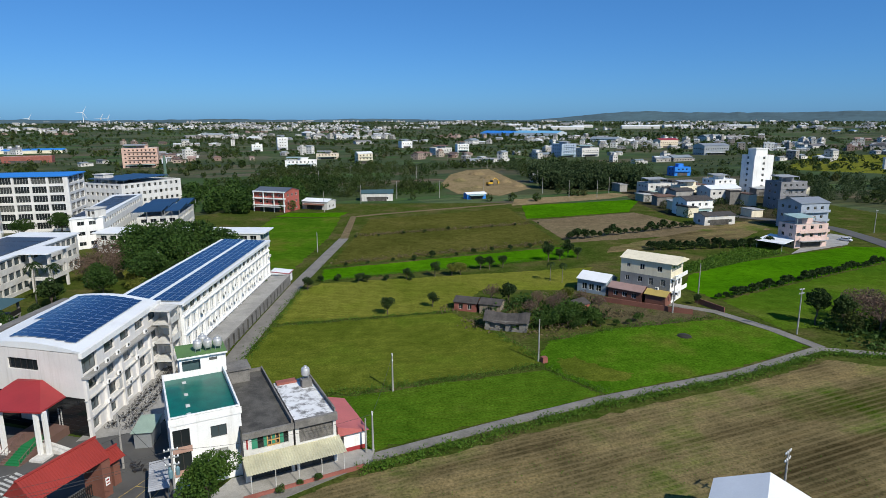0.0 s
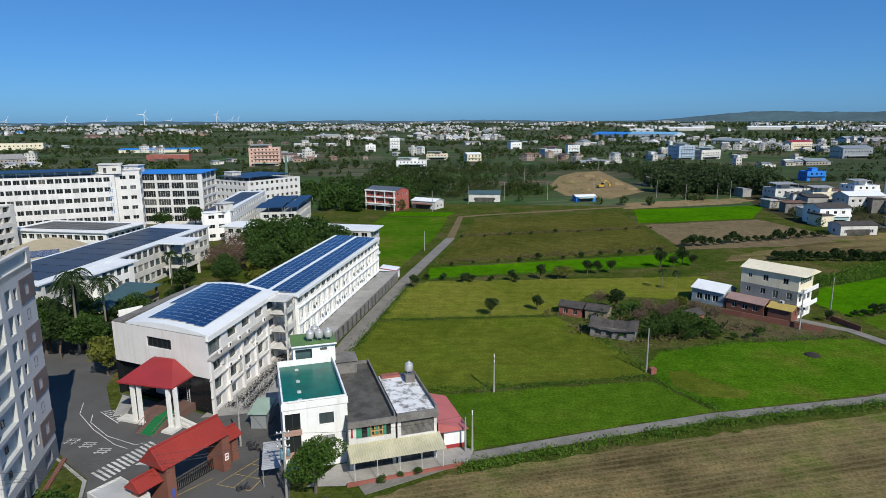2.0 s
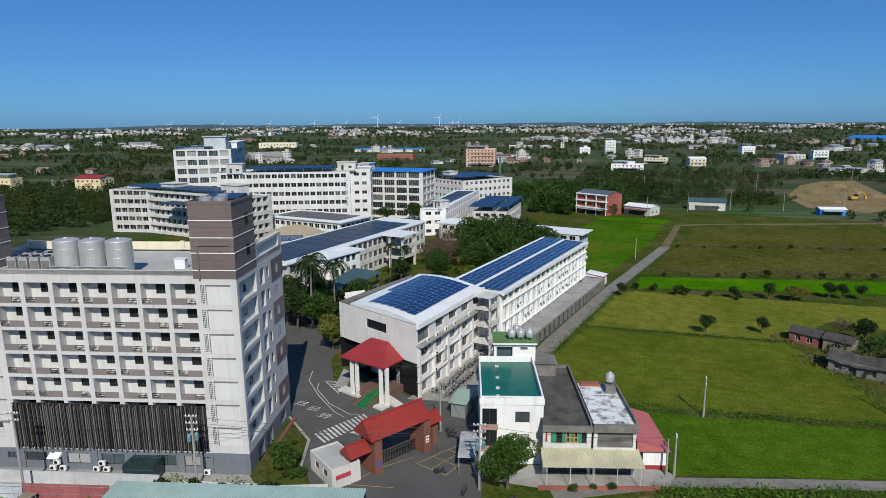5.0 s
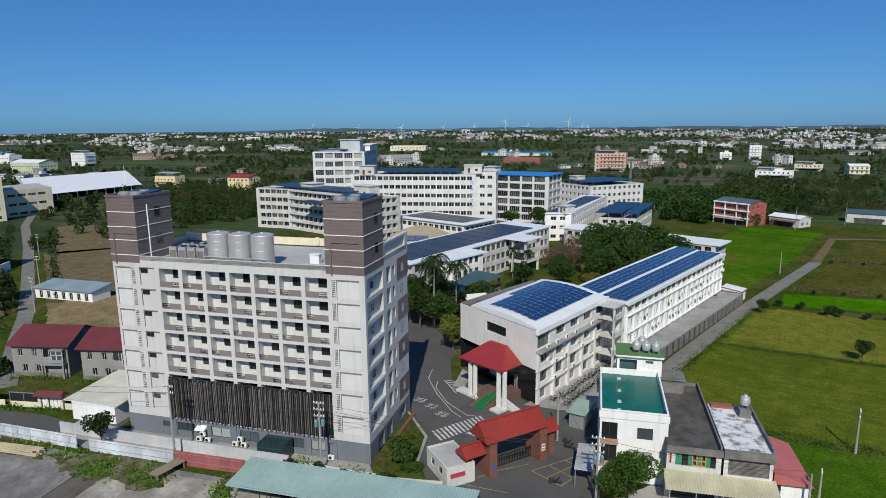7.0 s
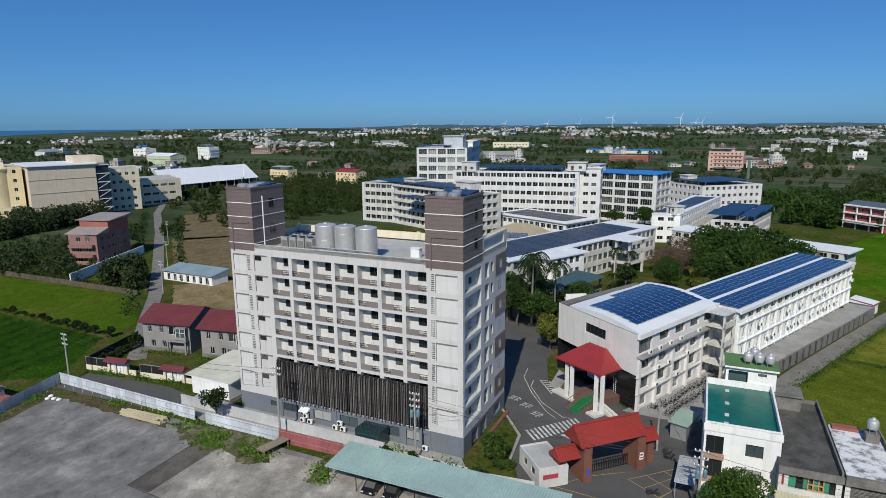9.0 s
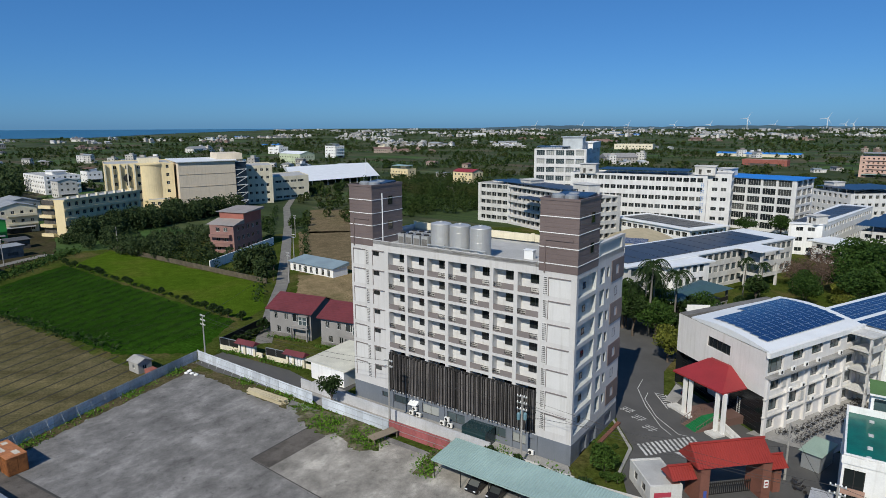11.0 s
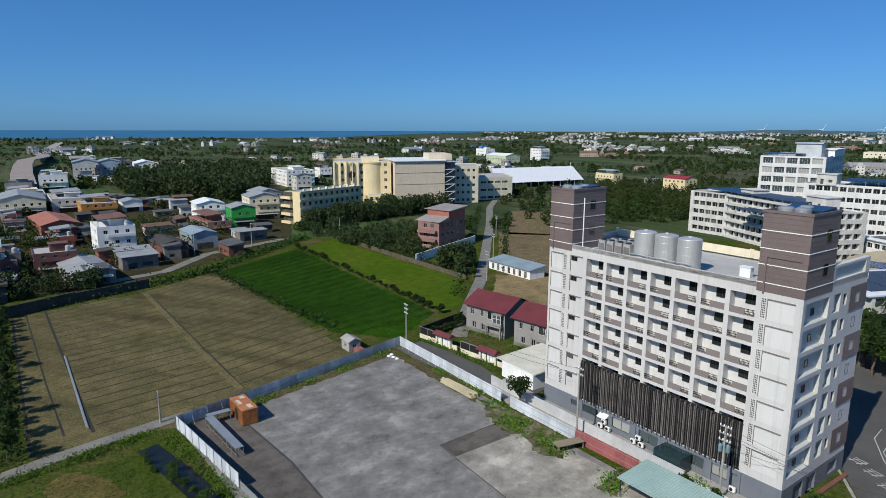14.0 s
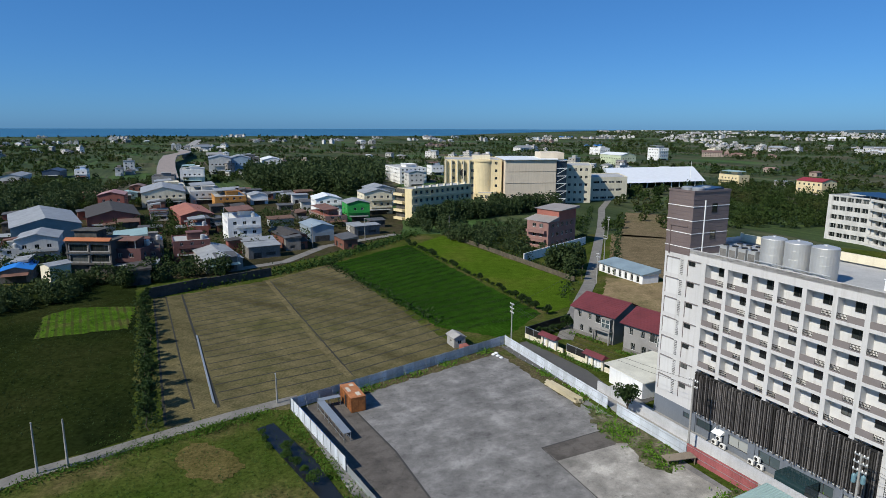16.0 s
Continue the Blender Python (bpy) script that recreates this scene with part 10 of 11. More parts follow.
plant(T_ROUND, [(-12.9, 138.0, 0.85), (-2.5, 143.6, 0.8), (16, 146, 1.2), (-10.3, 170.3, 0.6), (-36, 159, 0.7), (-23.4, 166, 0.5), (-21, 167, 0.45), (33.5, 192.3), (37.3, 193, 0.8), (41.1, 198.8, 0.9), (43.7, 196, 0.8),
                (11.2, 181.3, 0.7), (14, 182, 0.7), (18.2, 183.4, 0.75), (-2.3, 173.4, 0.7), (2.6, 175.3, 0.75), (-91.2, 29.7, 1.15), (62, 145, 0.5),
                (-203, 41, 1.2), (-198, 44, 1.0), (-192, 45.5, 0.9), (-180, 42.5, 0.7)], 2)
plant(T_BIG, [(-70, 181, 1.3), (-80, 176, 1.5), (-74, 168, 1.35), (-86, 170, 1.3), (-66, 172, 1.0), (-92, 182, 1.2), (-78, 160, 1.1), (-68, 186, 1.1), (-76, 186, 1.3), (-86, 186, 1.3), (-70, 160, 0.9), (-86, 151, 0.7), (-92, 160, 0.8), (-82, 196, 0.7),
              (-72, 148, 0.6), (-96, 146, 0.6), (-97, 100, 0.9), (-92, 104, 0.95), (-88, 100.5, 0.75), (-95, 110, 0.95), (-99, 113, 0.8), (-81, 111, 0.65), (-89, 116, 0.7), (-103, 104, 0.8), (-150, 240, 0.9), (-160, 232, 0.9), (-78, 225, 0.7), (-88, 228, 0.7), (-100, 232, 0.7)], 3)
plant(T_BARE, [(-96, 175, 1.0), (-100, 168, 1.0), (-92, 167, 0.9), (-103, 176, 0.8), (33, 143, 0.5), (20, 137, 0.45), (26, 140, 0.5), (23, 143, 0.45), (37, 141, 0.45), (92, 124, 0.9), (98, 119, 0.9), (104, 127, 0.9), (99, 112, 0.8), (93, 134, 0.9), (100, 138, 0.8), (108, 133, 0.85), (118, 130, 0.9), (108, 119, 0.7), (116, 118, 0.8), (28, 144, 0.5), (12, 148, 0.5)], 4)
plant(T_YELLOW, [(-77.6, 92.5, 1.3), (-79.5, 96, 1.25), (-76, 102.5, 1.2), (-80, 104, 1.1), (-60, 160, 0.9), (-65, 165, 0.9), (-72, 158, 1.0), (-66, 155, 1.0), (2.6, 174.2, 0.7), (5, 175.6, 0.7), (-83, 110, 0.8), (31, 148, 0.8), (-78, 153, 1.0), (-84, 163, 1.0)], 5)
plant(T_DARK, [(82, 130, 0.85), (86, 127, 0.8), (112, 140, 0.9), (124, 126, 0.8), (-88, 128, 0.7), (-92, 140, 0.8), (-104, 118, 0.7), (-100, 108, 0.9), (-92, 98, 0.9), (-97, 101, 1.0), (-88, 111, 0.8), (-72, 115, 0.6), (-78, 118, 0.6),
               (-86, 104, 0.6), (-110, 108, 0.7), (-107, 100, 0.7)], 6)
palm_a = palm("a", "tall palm tree with drooping fronds", 13.0, 22, 3.0)
plant(palm_a, [(-90.5, 101, 1.2), (-93.5, 105.5, 0.95), (-88, 106, 1.1), (-95, 101, 0.85), (-97, 107, 1.0), (-100.5, 147, 0.75), (-99, 152, 0.7), (-84, 201, 0.7), (-80, 203, 0.75), (-77, 200.5, 0.7), (-89, 203, 0.7), (30, 168, 0.45), (33, 166, 0.4)], 7, 0.95, 1.05)


def row(a, b, step, jitter, seed, scale=1.0):
    rng = np.random.default_rng(seed)
    n = int(math.dist(a, b) / step)
    return [(a[0] + (b[0] - a[0]) * i / n + rng.uniform(-jitter, jitter), a[1] + (b[1] - a[1]) * i / n + rng.uniform(-jitter, jitter), scale * rng.uniform(0.7, 1.3)) for i in range(n + 1)]


shrubs = row((48, 227), (104, 255), 3.2, 0.5, 11, 1.3) + row((69.5, 149.5), (141, 190.5), 2.6, 0.4, 12, 0.9) + row((-146, 26), (-236, -12), 3.6, 0.6, 13, 0.75) + row((72, 208), (118, 214), 2.4, 0.5, 14, 1.2) + row((72, 212), (112, 217), 2.6, 0.6, 15, 1.1)
shrubs += row((-30, 186), (44, 218), 7.0, 0.8, 16, 0.7) + row((-34, 232), (40, 262), 9.0, 1.0, 17, 0.5)
shrubs += row((-35, 168), (-10, 170), 6, 1, 21, 0.7) + row((-136, 30), (-129, 22), 1.4, 0.2, 22, 0.9) + row((-64, 43), (-52, 48.5), 1.5, 0.6, 35, 0.8)
plant(T_BUSH, shrubs, 8, 0.9, 1.15)
greens = [(-54.6, 54.3, 1.15), (-55.6, 55.0, 1.0), (-52.0, 54.2, 0.5), (-52.9, 53.2, 0.55), (-58.3, 60.0, 0.35)] + row((-47, 160), (-44.5, 170), 2, 0.8, 36, 0.7)
greens += row((-85, -26.5), (-72, -16), 2.2, 0.7, 37, 0.45) + row((-20, 68), (-16, 70.5), 1.6, 0.3, 38, 0.4) + row((-72, 90), (-76, 98), 2.2, 0.5, 39, 0.6) + row((28, 127), (44, 133), 3.0, 1.2, 40, 0.6) + row((20, 127), (34, 132), 1.9, 1.4, 41, 1.25) + row((22, 131), (32, 136), 2.2, 1.2, 43, 1.2)
plant(T_GREEN, greens, 9, 0.9, 1.2)
T_SAPLING = tree_kind("sapling", "slender dark field-edge sapling", 3.4, 0.9, LEAF_DARK, 300, 0.2, 0.06, 5)
plant(T_SAPLING, row((-86.6, -43.6), (-157.6, -77.4), 2.3, 0.7, 42, 1.0), 10, 0.8, 1.2)


def weeds(name, label, lines, per_metre, width, size, mat, seed, height=0.5, least=0.35):
    """Weeds in strips along lines, past counting."""
    rng = np.random.default_rng(seed)
    pts = []
    for a, b in lines:
        a, b = np.array(a, float), np.array(b, float)
        n = int(np.linalg.norm(b - a) * per_metre)
        t = rng.uniform(0, 1, n)
        clump = 0.5 + 0.5 * np.sin(t * np.linalg.norm(b - a) * 0.9 + rng.uniform(0, 6)) * np.sin(t * np.linalg.norm(b - a) * 0.23 + 1)
        keep = rng.uniform(0, 1, n) < least + (1 - least) * clump ** (1 if least > 0.1 else 3)
        p = a + (b - a) * t[:, None] + rng.normal(size=(n, 2)) * width / 2
        z = np.abs(rng.normal(size=n)) * height * (0.4 + clump) + 0.12
        pts.append(np.column_stack([p, z])[keep])
    p = np.concatenate(pts)
    v, f = cards(p, rng.uniform(size * 0.6, size * 1.4, len(p)), rng)
    v[:, 2] = np.maximum(v[:, 2], 0.02)
    return tagged(new(name, quick_mesh(name, v, f, mat)), label, "weeds", kind="stuff")


weeds("roadside_weeds", "green weeds and brambles along the farm lane", [((-11, 72.5), (26, 91.2)), ((26, 91.2), (53, 101.8)), ((53, 101.8), (74, 112.8)), ((74, 112.5), (84, 111)), ((84, 111), (120, 98))], 115, 1.3, 0.17, LEAF_MAT, 51, 0.4)
weeds("field_edge_weeds", "rank grass along the field banks", [((-16, 95.2), (18, 107.2)), ((-22, 95.0), (2, 101.4)), ((-37.7, 98), (-37.9, 162)), ((-36, 131), (2, 140)), ((18, 107), (27, 95.6)), ((18, 110), (11, 126)), ((20, 120), (37, 127.5)), ((37, 128), (62, 135)), ((-35, 168), (45, 199)), ((-37, 184), (45, 218)), ((-11, 80), (-17, 93))], 46, 1.5, 0.15, LEAF_MAT, 52, 0.28)
weeds("bank_weeds", "brambles along the lane and fence", [((-58, -63), (-73, -52)), ((-73, -52), (-84, -38)), ((-84, -38), (-92, -27.5)), ((-84, -37), (-92, -27)), ((-73, -13), (-91, -24.5)), ((-72, -12), (-48, 2))], 75, 1.5, 0.16, LEAF_MAT, 53, 0.28)
weeds("yard_weeds", "green weeds spreading over the yard along the fence", [((-95, 24.5), (-87, 29.5)), ((-93, 24.5), (-84, 29.0)), ((-89, 24.5), (-81, 28.5)), ((-85, 25.5), (-79, 30)), ((-86, 28), (-80, 32)), ((-82, 27.5), (-75.5, 30.5)), ((-80, 29.5), (-75.5, 32.5)), ((-67, 32.5), (-70.2, 38)), ((-65.5, 34), (-69, 37)), ((-111, 18), (-95, 26)), ((-121, 11.5), (-96, -18))], 85, 1.5, 0.17, LEAF_LUSH, 54, 0.24, 0.02)
weeds("wall_creeper", "green creeper over the white wall beside the carport", [((-66.5, 43.2), (-54.8, 48.6)), ((-62, 45.4), (-56, 48.0)), ((-72.5, 37.8), (-69, 39.0))], 90, 0.8, 0.17, LEAF_LUSH, 66, 0.9, 0.05)
weeds("hedge_scrub", "scrub and creepers under the trees", [((84, 116), (124, 112)), ((82, 128), (112, 128)), ((86, 122), (124, 122)), ((14, 128), (36, 136)), ((20, 136), (36, 146)), ((10, 136), (22, 150)), ((-200, -40), (-262, -10)), ((-186, -52), (-203, -37.5)), ((-168, -70.5), (-182, -57))], 46, 3.2, 0.42, LEAF_MID, 55, 0.9)
weeds("dry_scrub", "dry brown scrub round the ruined farm", [((6, 132), (40, 150)), ((10, 138), (32, 152)), ((36, 137), (48, 138)), ((4, 131), (14, 126)), ((18, 124), (34, 132)), ((16, 130), (40, 137)), ((0, 140), (10, 146)), ((88, 115), (126, 117)), ((-33, 236), (38, 264)), ((-34, 190), (40, 222))], 20, 2.4, 0.28, LEAF_DRY, 56, 0.45)
weeds("crop_leaves", "leafy crop plants in the dark green field", [((-132 - 3.4 * k, 1.5 - 1.95 * k), (-146 - 4.4 * k, 24.5 - 1.85 * k)) for k in range(20)], 40, 1.6, 0.13, LEAF_DARK, 57, 0.14)
weeds("field_tufts", "rank tufts over the dark weedy field", [((-92 - k * 5.6, -48 - k * 2.7), (-74 - k * 5.2, -86 - k * 2.0)) for k in range(16)], 16, 3.4, 0.13, LEAF_DARK, 60, 0.12)
weeds("plot_tufts", "dry tufts over the rough plot", [((-88, -26 - 2.2 * k), (-46, -4 - 3.4 * k)) for k in range(12)], 10, 2.6, 0.12, LEAF, 61, 0.08)
weeds("lane_hedge", "dark bushes along the village lane and field walls", [((-160, 33), (-176, 38)), ((-178, 38.5), (-345, 85)), ((-186, 54), (-300, 88)), ((-262, 4), (-182, 42)), ((-137, 0), (-200, -37))], 9, 1.8, 0.42, LEAF_DARK, 63, 1.0)
weeds("stubble_weeds", "sparse green weeds over the ploughed field", [((-4 + 7 * k, 62 - 2 * k), (22 + 8 * k, 78 - 1.2 * k)) for k in range(10)] + [((10 + 6 * k, 48 - 3 * k), (40 + 7 * k, 60 - 3 * k)) for k in range(8)], 7, 4.5, 0.11, LEAF_MAT, 62, 0.06)
weeds("crop_rows", "rows of leafy green crop before the hamlet", [((71.2 + k * 0.15, 181.5 - k * 0.75), (105 + k * 1.4, 211.5 - k * 1.15)) for k in range(8)], 26, 0.6, 0.24, LEAF_MAT, 59, 0.45)
weeds("field_hedge", "ragged dark hedge between the fields", [((-85.8, -43.4), (-158, -77.8)), ((-85.2, -44.2), (-157, -78.4))], 26, 1.7, 0.24, LEAF_DARK, 64, 0.9)
weeds("orchard_rows", "rows of young orchard trees behind the fields", [((-34 + 4 * k, 362 + 1.5 * k), (-24 + 4 * k, 408 + 1.5 * k)) for k in range(8)], 7, 1.1, 0.5, LEAF, 65, 1.0)
weeds("flower_bed", "clipped shrubs along the garden beds", [((-127, 18), (-119.5, 23)), ((-118, 24), (-109, 30)), ((-131, 29), (-124, 34)), ((-120, 36), (-112, 42))], 40, 0.7, 0.2, LEAF_BRIGHT, 58, 0.35)


# ---- woods and houses of the plain ----
def clear_of(x, y):
    """Whether a far wood may stand here: not on the near fields, the school, the lanes or the village."""
    if -150 < x < 150 and y < 335 and x + 0.1 * y > -120:
        return False
    if x < 0 and -270 < x and -120 < y < 110:
        return False
    if -300 < x < -40 and 80 < y < 390 and (x + 300) * 0.35 < y - 20:
        return not (x > -275 and y < 330)
    if abs(y - (91 + (x + 345) * 0.262)) < 7 and -440 < x < -150:
        return False
    if (x + 385) ** 2 + (y - 45) ** 2 < 62 ** 2 or (x + 308) ** 2 + (y + 2) ** 2 < 26 ** 2 or (x + 515) ** 2 + (y - 180) ** 2 < 58 ** 2:
        return False
    if -4 < x < 62 and 340 < y < 560:
        return False
    if (x - 145) ** 2 + (y - 310) ** 2 < 80 ** 2:
        return False
    if -345 < x < -165 and -190 < y < -30:
        return False
    if abs((x + 810) * 0.38 - (y + 350)) < 24 and -1080 < x < -530:
        return False
    return True


def wood_mat(name):
    """Mixed woodland: dark green, olive and brown stands, each clump a little different."""
    m, t, b = nodes_of(name)
    g = t.nodes.new("ShaderNodeNewGeometry")
    stand = ramp(t, noise_tex(t, 0.035, 4, 0.6), [(0.32, (0.024, 0.048, 0.015)), (0.46, (0.046, 0.076, 0.021)), (0.60, (0.070, 0.088, 0.030)), (0.74, (0.086, 0.076, 0.038))])
    clump = ramp(t, noise_tex(t, 0.25, 3), [(0.3, (0.65, 0.68, 0.65)), (0.7, (1.25, 1.25, 1.15))])
    leafy = ramp(t, g.outputs["Random Per Island"], [(0.0, (0.62, 0.64, 0.62)), (1.0, (1.12, 1.12, 1.05))])
    col = mix(t, 1.0, mix(t, 1.0, stand, clump, "MULTIPLY"), leafy, "MULTIPLY")
    link(t, col, b.inputs["Base Color"])
    let_through(t, b, col)
    b.inputs["Roughness"].default_value = 0.7
    b.inputs["Specular IOR Level"].default_value = 0.1
    return m


WOOD_MIX = wood_mat("mixed_wood")
# Greens lightened and greyed a little to stand for distance haze.
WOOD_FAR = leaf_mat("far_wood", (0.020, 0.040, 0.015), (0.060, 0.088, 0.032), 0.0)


def woods(name, label, r0, r1, count, leaves, height, mat, seed, cover, cells):
    rng = np.random.default_rng(seed)
    pts, sizes, made, tries = [], [], 0, 0
    while made < count and tries < count * 14:
        tries += 1
        r = math.sqrt(rng.uniform(r0 * r0, r1 * r1))
        x, y = around(rng.uniform(-46, 136), r)
        if noise.noise((x / cells, y / cells, seed)) + 0.5 * noise.noise((x / cells * 4, y / cells * 4, seed)) < cover or not clear_of(x, y):
            continue
        az = math.degrees(math.atan2(-x, y)) % 360
        if 76 < az < 140 and r > 2450:
            continue
        made += 1
        h = height * rng.uniform(0.55, 1.25)
        d = rng.normal(size=(leaves, 3))
        d *= (rng.uniform(0.4, 1.0, leaves) ** 0.5 / np.linalg.norm(d, axis=1))[:, None]
        pts.append(d * [h * 0.48, h * 0.48, h * 0.5] + [x, y, rise(x, y) + h * 0.5])
        sizes.append(rng.uniform(0.7, 1.4, leaves) * h * 1.15 / math.sqrt(leaves))
    p, s = np.concatenate(pts), np.concatenate(sizes)
    v, f = cards(p, s, rng)
    v[:, 2] = np.maximum(v[:, 2], 0.0)
    tagged(new(name, quick_mesh(name, v, f, mat)), label, "woods", kind="stuff")


woods("near_woods", "dark mixed trees round the fields and houses", 190, 620, 2300, 78, 4.6, WOOD_MIX, 3, 0.04, 75)
woods("middle_woods", "dark belts of trees across the plain", 600, 1500, 6200, 20, 5.0, WOOD_MIX, 5, -0.04, 150)
woods("far_woods", "far dark belts of trees", 1400, 3900, 6500, 7, 7.5, WOOD_MIX, 9, 0.0, 330)


def copse(name, label, poly, count, leaves, height, mat, seed):
    """A dense stand of trees on a plan."""
    rng = np.random.default_rng(seed)
    xs, ys = [p[0] for p in poly], [p[1] for p in poly]
    pts, sizes, made = [], [], 0
    inside = lambda x, y: sum((poly[i][1] > y) != (poly[i - 1][1] > y) and x < (poly[i - 1][0] - poly[i][0]) * (y - poly[i][1]) / (poly[i - 1][1] - poly[i][1]) + poly[i][0] for i in range(len(poly))) % 2
    while made < count:
        x, y = rng.uniform(min(xs), max(xs)), rng.uniform(min(ys), max(ys))
        if not inside(x, y):
            continue
        made += 1
        h = height * rng.uniform(0.5, 1.25)
        d = rng.normal(size=(leaves, 3))
        d *= (rng.uniform(0.3, 1.0, leaves) ** 0.5 / np.linalg.norm(d, axis=1))[:, None]
        pts.append(d * [h * 0.42, h * 0.42, h * 0.5] + [x, y, h * 0.5])
        sizes.append(rng.uniform(0.045, 0.09, leaves) * h)
    v, f = cards(np.concatenate(pts), np.concatenate(sizes), rng)
    v[:, 2] = np.maximum(v[:, 2], 0.0)
    tagged(new(name, quick_mesh(name, v, f, mat)), label, "woods", kind="stuff")


def hedgerows(name, label, r0, r1, count, seed, mat):
    """Lines of trees along the field edges of the plain."""
    rng = np.random.default_rng(seed)
    pts, sizes = [], []
    for _ in range(count):
        r = math.sqrt(rng.uniform(r0 * r0, r1 * r1))
        x, y = around(rng.uniform(-46, 136), r)
        a, length = radians(rng.choice([24, 24, 24, 114, 60]) + rng.uniform(-4, 4)), rng.uniform(50, 260)
        n = int(length / 7)
        for i in range(n):
            u = (i / n - 0.5) * length
            px, py = x + math.cos(a) * u + rng.uniform(-1.5, 1.5), y + math.sin(a) * u + rng.uniform(-1.5, 1.5)
            az = math.degrees(math.atan2(-px, py)) % 360
            if not clear_of(px, py) or (76 < az < 140 and math.hypot(px, py) > 2430):
                continue
            h = rng.uniform(2.5, 6.0)
            d = rng.normal(size=(6, 3))
            d *= (rng.uniform(0.4, 1.0, 6) / np.linalg.norm(d, axis=1))[:, None]
            pts.append(d * [h * 0.6, h * 0.6, h * 0.5] + [px, py, rise(px, py) + h * 0.5])
            sizes.append(rng.uniform(0.22, 0.4, 6) * h)
    v, f = cards(np.concatenate(pts), np.concatenate(sizes), rng)
    v[:, 2] = np.maximum(v[:, 2], 0.0)
    tagged(new(name, quick_mesh(name, v, f, mat)), label, "hedgerows", kind="stuff")


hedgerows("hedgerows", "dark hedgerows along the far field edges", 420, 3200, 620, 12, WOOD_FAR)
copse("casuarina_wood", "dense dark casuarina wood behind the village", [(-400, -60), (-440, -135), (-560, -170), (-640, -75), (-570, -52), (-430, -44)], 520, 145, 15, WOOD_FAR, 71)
copse("scrub_wood", "dark scrub wood behind the dormitory", [(-262, 112), (-350, 130), (-450, 180), (-430, 260), (-330, 250), (-285, 190)], 420, 140, 7.5, WOOD_MIX, 72)
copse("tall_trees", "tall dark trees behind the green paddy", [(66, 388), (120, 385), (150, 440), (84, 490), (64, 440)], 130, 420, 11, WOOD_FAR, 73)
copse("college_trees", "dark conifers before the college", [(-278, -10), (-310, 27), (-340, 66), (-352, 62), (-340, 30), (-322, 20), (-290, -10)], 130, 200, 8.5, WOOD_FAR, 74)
copse("village_trees", "trees between the village houses", [(-195, -80), (-225, -55), (-275, -40), (-330, -60), (-300, -130), (-230, -170), (-190, -150), (-175, -118)], 380, 90, 5.4, WOOD_MIX, 75)
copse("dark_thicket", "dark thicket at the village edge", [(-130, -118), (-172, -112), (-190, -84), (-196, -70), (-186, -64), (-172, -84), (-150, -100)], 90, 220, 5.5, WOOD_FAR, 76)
copse("left_thicket", "dark trees beyond the weedy field", [(-60, -112), (-130, -125), (-190, -125), (-230, -190), (-120, -190)], 150, 160, 7.0, WOOD_MIX, 77)
copse("school_trees", "green trees along the school boundary", [(-104, 290), (-76, 300), (-60, 330), (-90, 370), (-140, 350), (-128, 300)], 48, 320, 10, LEAF_MID, 78)
copse("red_house_trees", "trees beside the red house", [(-118, 292), (-96, 292), (-94, 330), (-118, 330)], 12, 320, 10, LEAF_MID, 79)
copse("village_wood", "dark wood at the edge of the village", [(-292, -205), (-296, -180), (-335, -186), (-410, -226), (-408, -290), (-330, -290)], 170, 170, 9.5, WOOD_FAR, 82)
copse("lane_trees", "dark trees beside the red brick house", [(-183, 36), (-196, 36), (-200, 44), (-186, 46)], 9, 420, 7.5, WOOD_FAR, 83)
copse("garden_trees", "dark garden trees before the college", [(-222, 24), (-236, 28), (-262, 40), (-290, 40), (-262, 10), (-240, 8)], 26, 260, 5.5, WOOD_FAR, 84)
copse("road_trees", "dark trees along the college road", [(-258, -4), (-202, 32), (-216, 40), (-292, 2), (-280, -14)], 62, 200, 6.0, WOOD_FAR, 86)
copse("lane_scrub", "brown and green scrub beside the farm lane", [(84, 119), (100, 112), (128, 114), (128, 142), (100, 142), (84, 133)], 70, 220, 4.2, WOOD_MIX, 85)
copse("site_scrub", "scrubby trees round the building site", [(-125, 425), (-14, 432), (-4, 520), (10, 575), (-110, 590), (-160, 500)], 260, 90, 6.0, WOOD_MIX, 87)
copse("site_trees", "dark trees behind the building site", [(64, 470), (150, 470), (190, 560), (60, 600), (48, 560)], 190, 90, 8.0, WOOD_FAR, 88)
copse("hamlet_garden_trees", "small trees between the hamlet houses", [(104, 272), (150, 256), (166, 290), (150, 330), (112, 345)], 46, 110, 4.2, WOOD_MIX, 89)
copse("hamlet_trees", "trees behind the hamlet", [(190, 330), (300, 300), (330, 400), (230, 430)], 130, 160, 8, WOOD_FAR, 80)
copse("orchard_trees", "trees beyond the fallow fields", [(-60, 352), (-10, 366), (-14, 425), (-80, 440), (-110, 400)], 130, 140, 6, WOOD_MIX, 81)


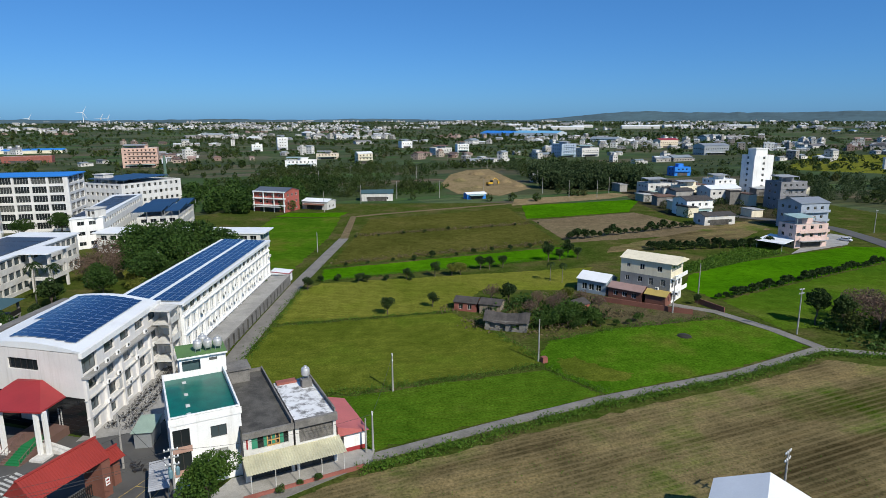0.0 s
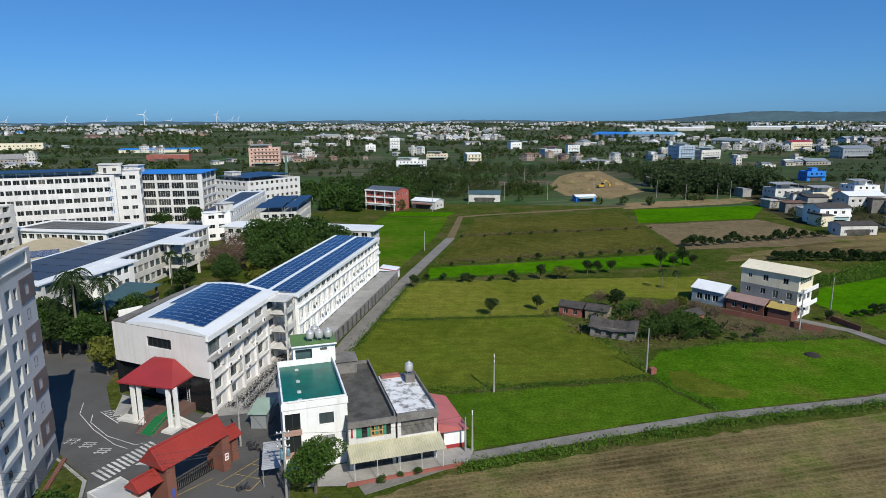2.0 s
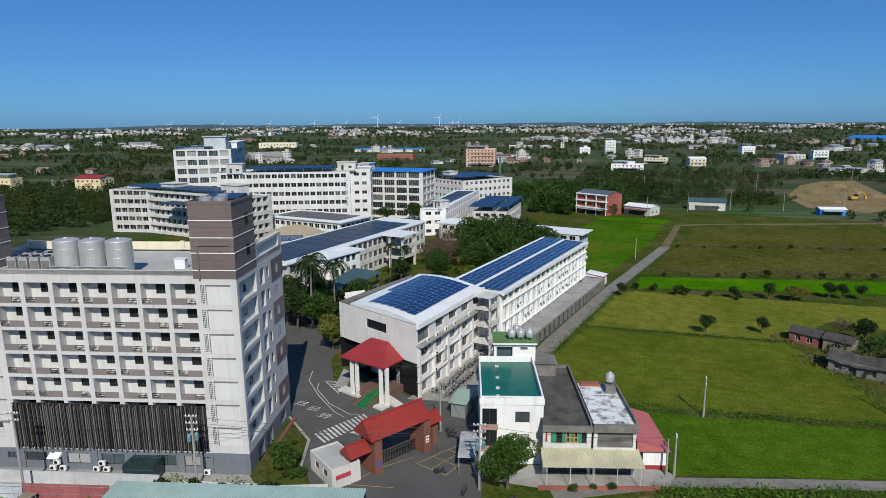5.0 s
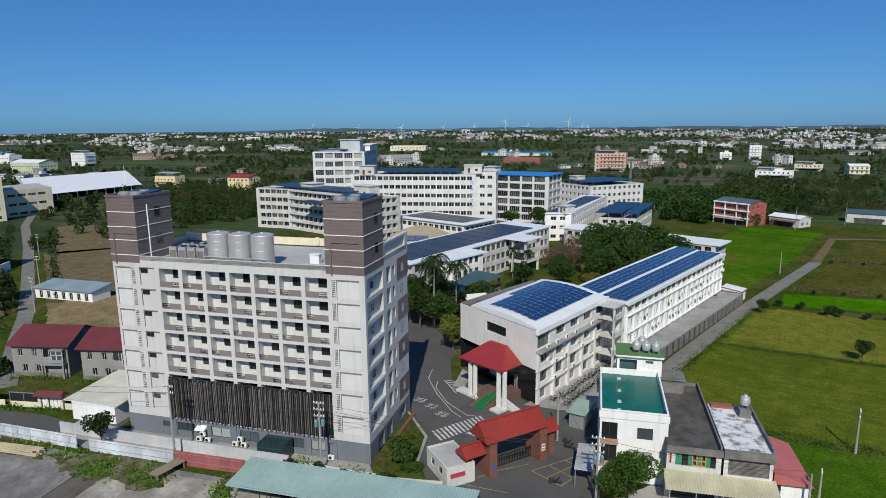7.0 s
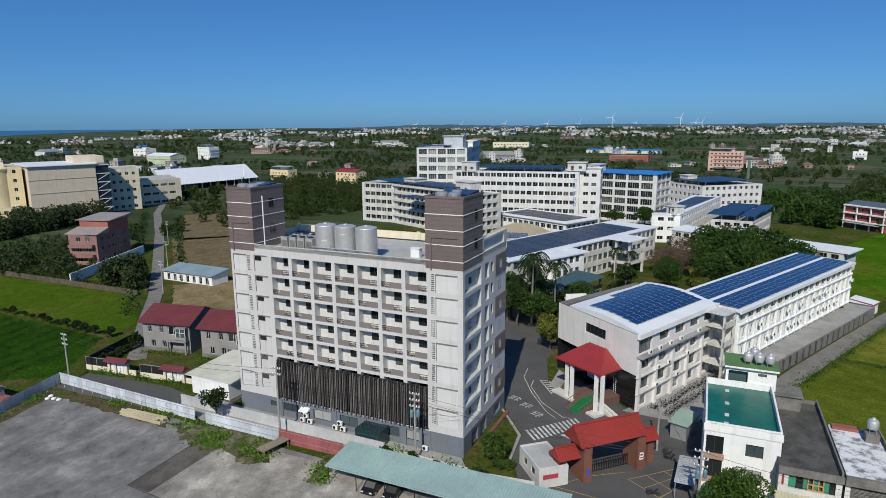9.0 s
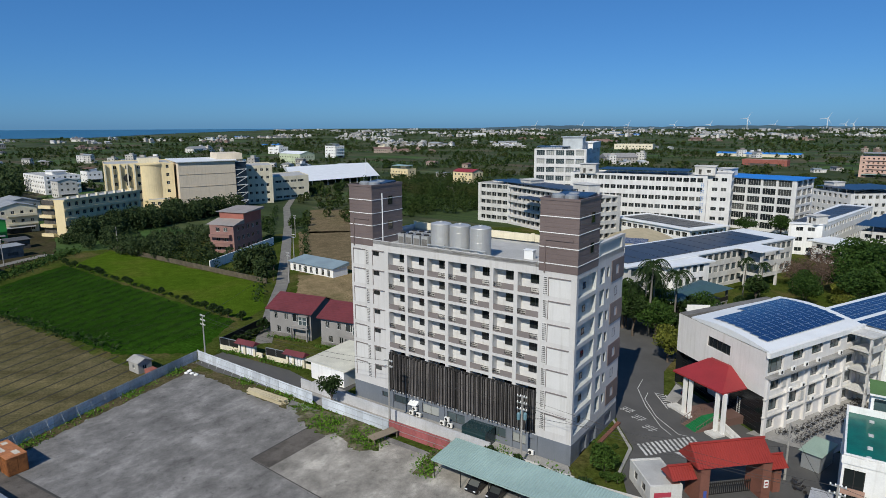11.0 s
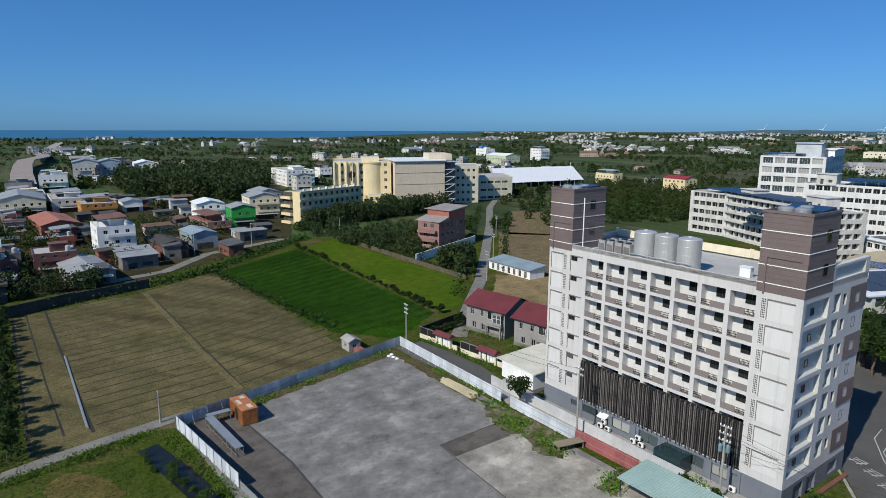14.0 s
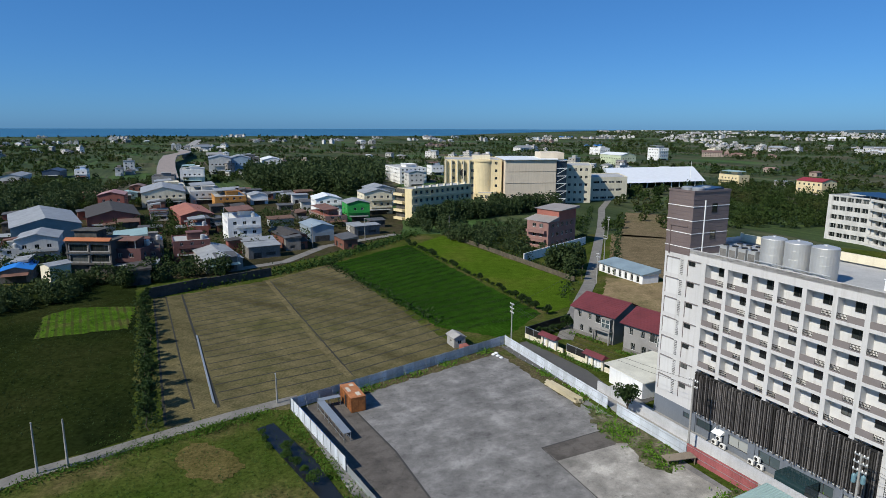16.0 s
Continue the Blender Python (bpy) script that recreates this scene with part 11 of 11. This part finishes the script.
def far_town(name, label, r0, r1, count, seed, wall, roof, az0=-46, az1=136, clump=220, cover=0.05, low=False):
    """Small far houses, past counting, crowded in hamlets: walls, windows, flat and pitched roofs."""
    rng = np.random.default_rng(seed)
    g, made, tries = Geo(), 0, 0
    while made < count and tries < count * 30:
        tries += 1
        r = math.sqrt(rng.uniform(r0 * r0, r1 * r1))
        hx, hy = around(rng.uniform(az0, az1), r)
        if noise.noise((hx / clump, hy / clump, seed * 1.7)) < cover:
            continue
        lane = radians(rng.choice([24, 24, -20, 60]) + rng.uniform(-8, 8))
        taken = []
        for _ in range(int(rng.integers(2, 11))):
            u, v = rng.normal() * 26, rng.normal() * 12
            x, y = hx + math.cos(lane) * u - math.sin(lane) * v, hy + math.sin(lane) * u + math.cos(lane) * v
            az, r = math.degrees(math.atan2(-x, y)) % 360, math.hypot(x, y)
            if not clear_of(x, y) or (76 < az < 140 and r > 2440) or any(math.hypot(x - a, y - b) < 10 for a, b in taken):
                continue
            taken.append((x, y))
            made += 1
            w, d, fl = rng.uniform(6, 13), rng.uniform(5, 10), int(rng.choice([1, 1, 1, 2, 2, 3] if not low else [1, 1, 1, 2]))
            if rng.uniform() < 0.06:
                w, d, fl = rng.uniform(22, 55), rng.uniform(12, 24), int(rng.integers(1, 3))
            h, z, tn = fl * 3.1 + rng.uniform(0.2, 0.9), rise(x, y), lane + rng.choice([0, 0, math.pi / 2]) + rng.uniform(-0.05, 0.05)
            c, s = math.cos(tn), math.sin(tn)
            at = lambda u, v, q: (x + c * u - s * v, y + s * u + c * v, z + q)
            box = lambda u0, v0, q0, u1, v1, q1, m: g.add([at(u0, v0, q0), at(u1, v0, q0), at(u1, v1, q0), at(u0, v1, q0), at(u0, v0, q1), at(u1, v0, q1), at(u1, v1, q1), at(u0, v1, q1)], [(4, 5, 6, 7), (0, 1, 5, 4), (1, 2, 6, 5), (2, 3, 7, 6), (3, 0, 4, 7)], m)
            box(-w / 2, -d / 2, 0, w / 2, d / 2, h, 0)
            if fl == 1 or w > 20 or rng.uniform() < 0.3:
                up = d * rng.uniform(0.1, 0.22)
                g.add([at(-w / 2 - 0.5, -d / 2 - 0.6, h), at(w / 2 + 0.5, -d / 2 - 0.6, h), at(w / 2 + 0.5, d / 2 + 0.6, h), at(-w / 2 - 0.5, d / 2 + 0.6, h), at(-w / 2 - 0.5, 0, h + up), at(w / 2 + 0.5, 0, h + up)], [(0, 1, 5, 4), (2, 3, 4, 5), (0, 4, 3), (1, 2, 5)], 1)
            else:
                box(-w / 2 - 0.3, -d / 2 - 0.3, h, w / 2 + 0.3, d / 2 + 0.3, h + 0.35, 1)
                box(-w * 0.1, -d * 0.2, h + 0.35, w * 0.3, d * 0.3, h + 2.6, 0)
            if rng.uniform() < 0.5:
                box(w / 2, -d / 2, 0, w / 2 + rng.uniform(2, 5), d * 0.2, 2.7, 0), box(w / 2, -d / 2 - 0.4, 2.7, w / 2 + rng.uniform(3, 6), d * 0.25, 2.95, 1)
            if r > 1900:
                continue
            for k in range(fl):
                for side, n, half in ((0, max(2, int(w / 3.4)), d / 2), (1, max(1, int(d / 4)), w / 2)):
                    for i in range(n):
                        for sg in (-1, 1):
                            e = ((w, d)[side]) * ((i + 0.5) / n - 0.5)
                            a, b = sorted((sg * (half - 0.1), sg * (half + 0.06)))
                            if side == 0:
                                box(e - 0.65, a, k * 3.1 + 1.0, e + 0.65, b, k * 3.1 + 2.2, 2)
                            else:
                                box(a, e - 0.6, k * 3.1 + 1.0, b, e + 0.6, k * 3.1 + 2.2, 2)
    return tagged(new(name, g.mesh(name, [wall, roof, GLASS])), label, "far houses", kind="stuff")


def mottled(name, stops, rough=0.8):
    """Paint or sheet whose colour differs from house to house."""
    m, t, b = nodes_of(name)
    g = t.nodes.new("ShaderNodeNewGeometry")
    col = ramp(t, g.outputs["Random Per Island"], stops)
    col = mix(t, 1.0, col, ramp(t, noise_tex(t, 0.5, 4, 0.7), [(0.3, (0.7, 0.7, 0.7)), (0.65, (1.1, 1.1, 1.1))]), "MULTIPLY")
    link(t, col, b.inputs["Base Color"])
    b.inputs["Roughness"].default_value = rough
    return m


TOWN_WALL = mottled("far_town_wall", [(0.0, (0.22, 0.20, 0.18)), (0.3, (0.40, 0.38, 0.35)), (0.6, (0.56, 0.54, 0.50)), (1.0, (0.70, 0.69, 0.67))])
TOWN_WALL_2 = mottled("far_brick_wall", [(0.0, (0.20, 0.12, 0.09)), (0.5, (0.32, 0.24, 0.20)), (1.0, (0.42, 0.36, 0.30))])
TOWN_ROOF = mottled("far_town_roof", [(0.0, (0.12, 0.11, 0.11)), (0.25, (0.30, 0.29, 0.28)), (0.5, (0.20, 0.24, 0.27)), (0.75, (0.50, 0.51, 0.52)), (1.0, (0.70, 0.71, 0.72))], 0.6)
far_town("middle_houses", "scattered white farmhouses on the plain", 520, 1400, 190, 21, TOWN_WALL, TOWN_ROOF, clump=160, cover=0.12)
far_town("hamlet_outskirts", "crowded pale houses and workshops beyond the hamlet", 620, 1500, 260, 27, TOWN_WALL, TOWN_ROOF, -44, -3, clump=200, cover=-0.25)
far_town("far_houses", "crowded white houses towards the skyline", 1300, 3300, 1150, 22, TOWN_WALL, TOWN_ROOF, clump=420, cover=0.2)
far_town("skyline_houses", "thin line of white houses along the coast and hills", 2200, 4300, 1300, 23, TOWN_WALL, TOWN_ROOF, clump=300, cover=0.0)
far_town("brick_houses", "scattered brick and tile farmhouses", 560, 2200, 170, 24, TOWN_WALL_2, mottled("far_tile_roof", [(0.0, (0.10, 0.07, 0.06)), (0.6, (0.26, 0.15, 0.12)), (1.0, (0.34, 0.24, 0.20))]), low=True)
far_town("blue_sheds", "scattered blue-roofed sheds on the plain", 800, 2600, 34, 25, TOWN_WALL, BLUE_ROOF, low=True)
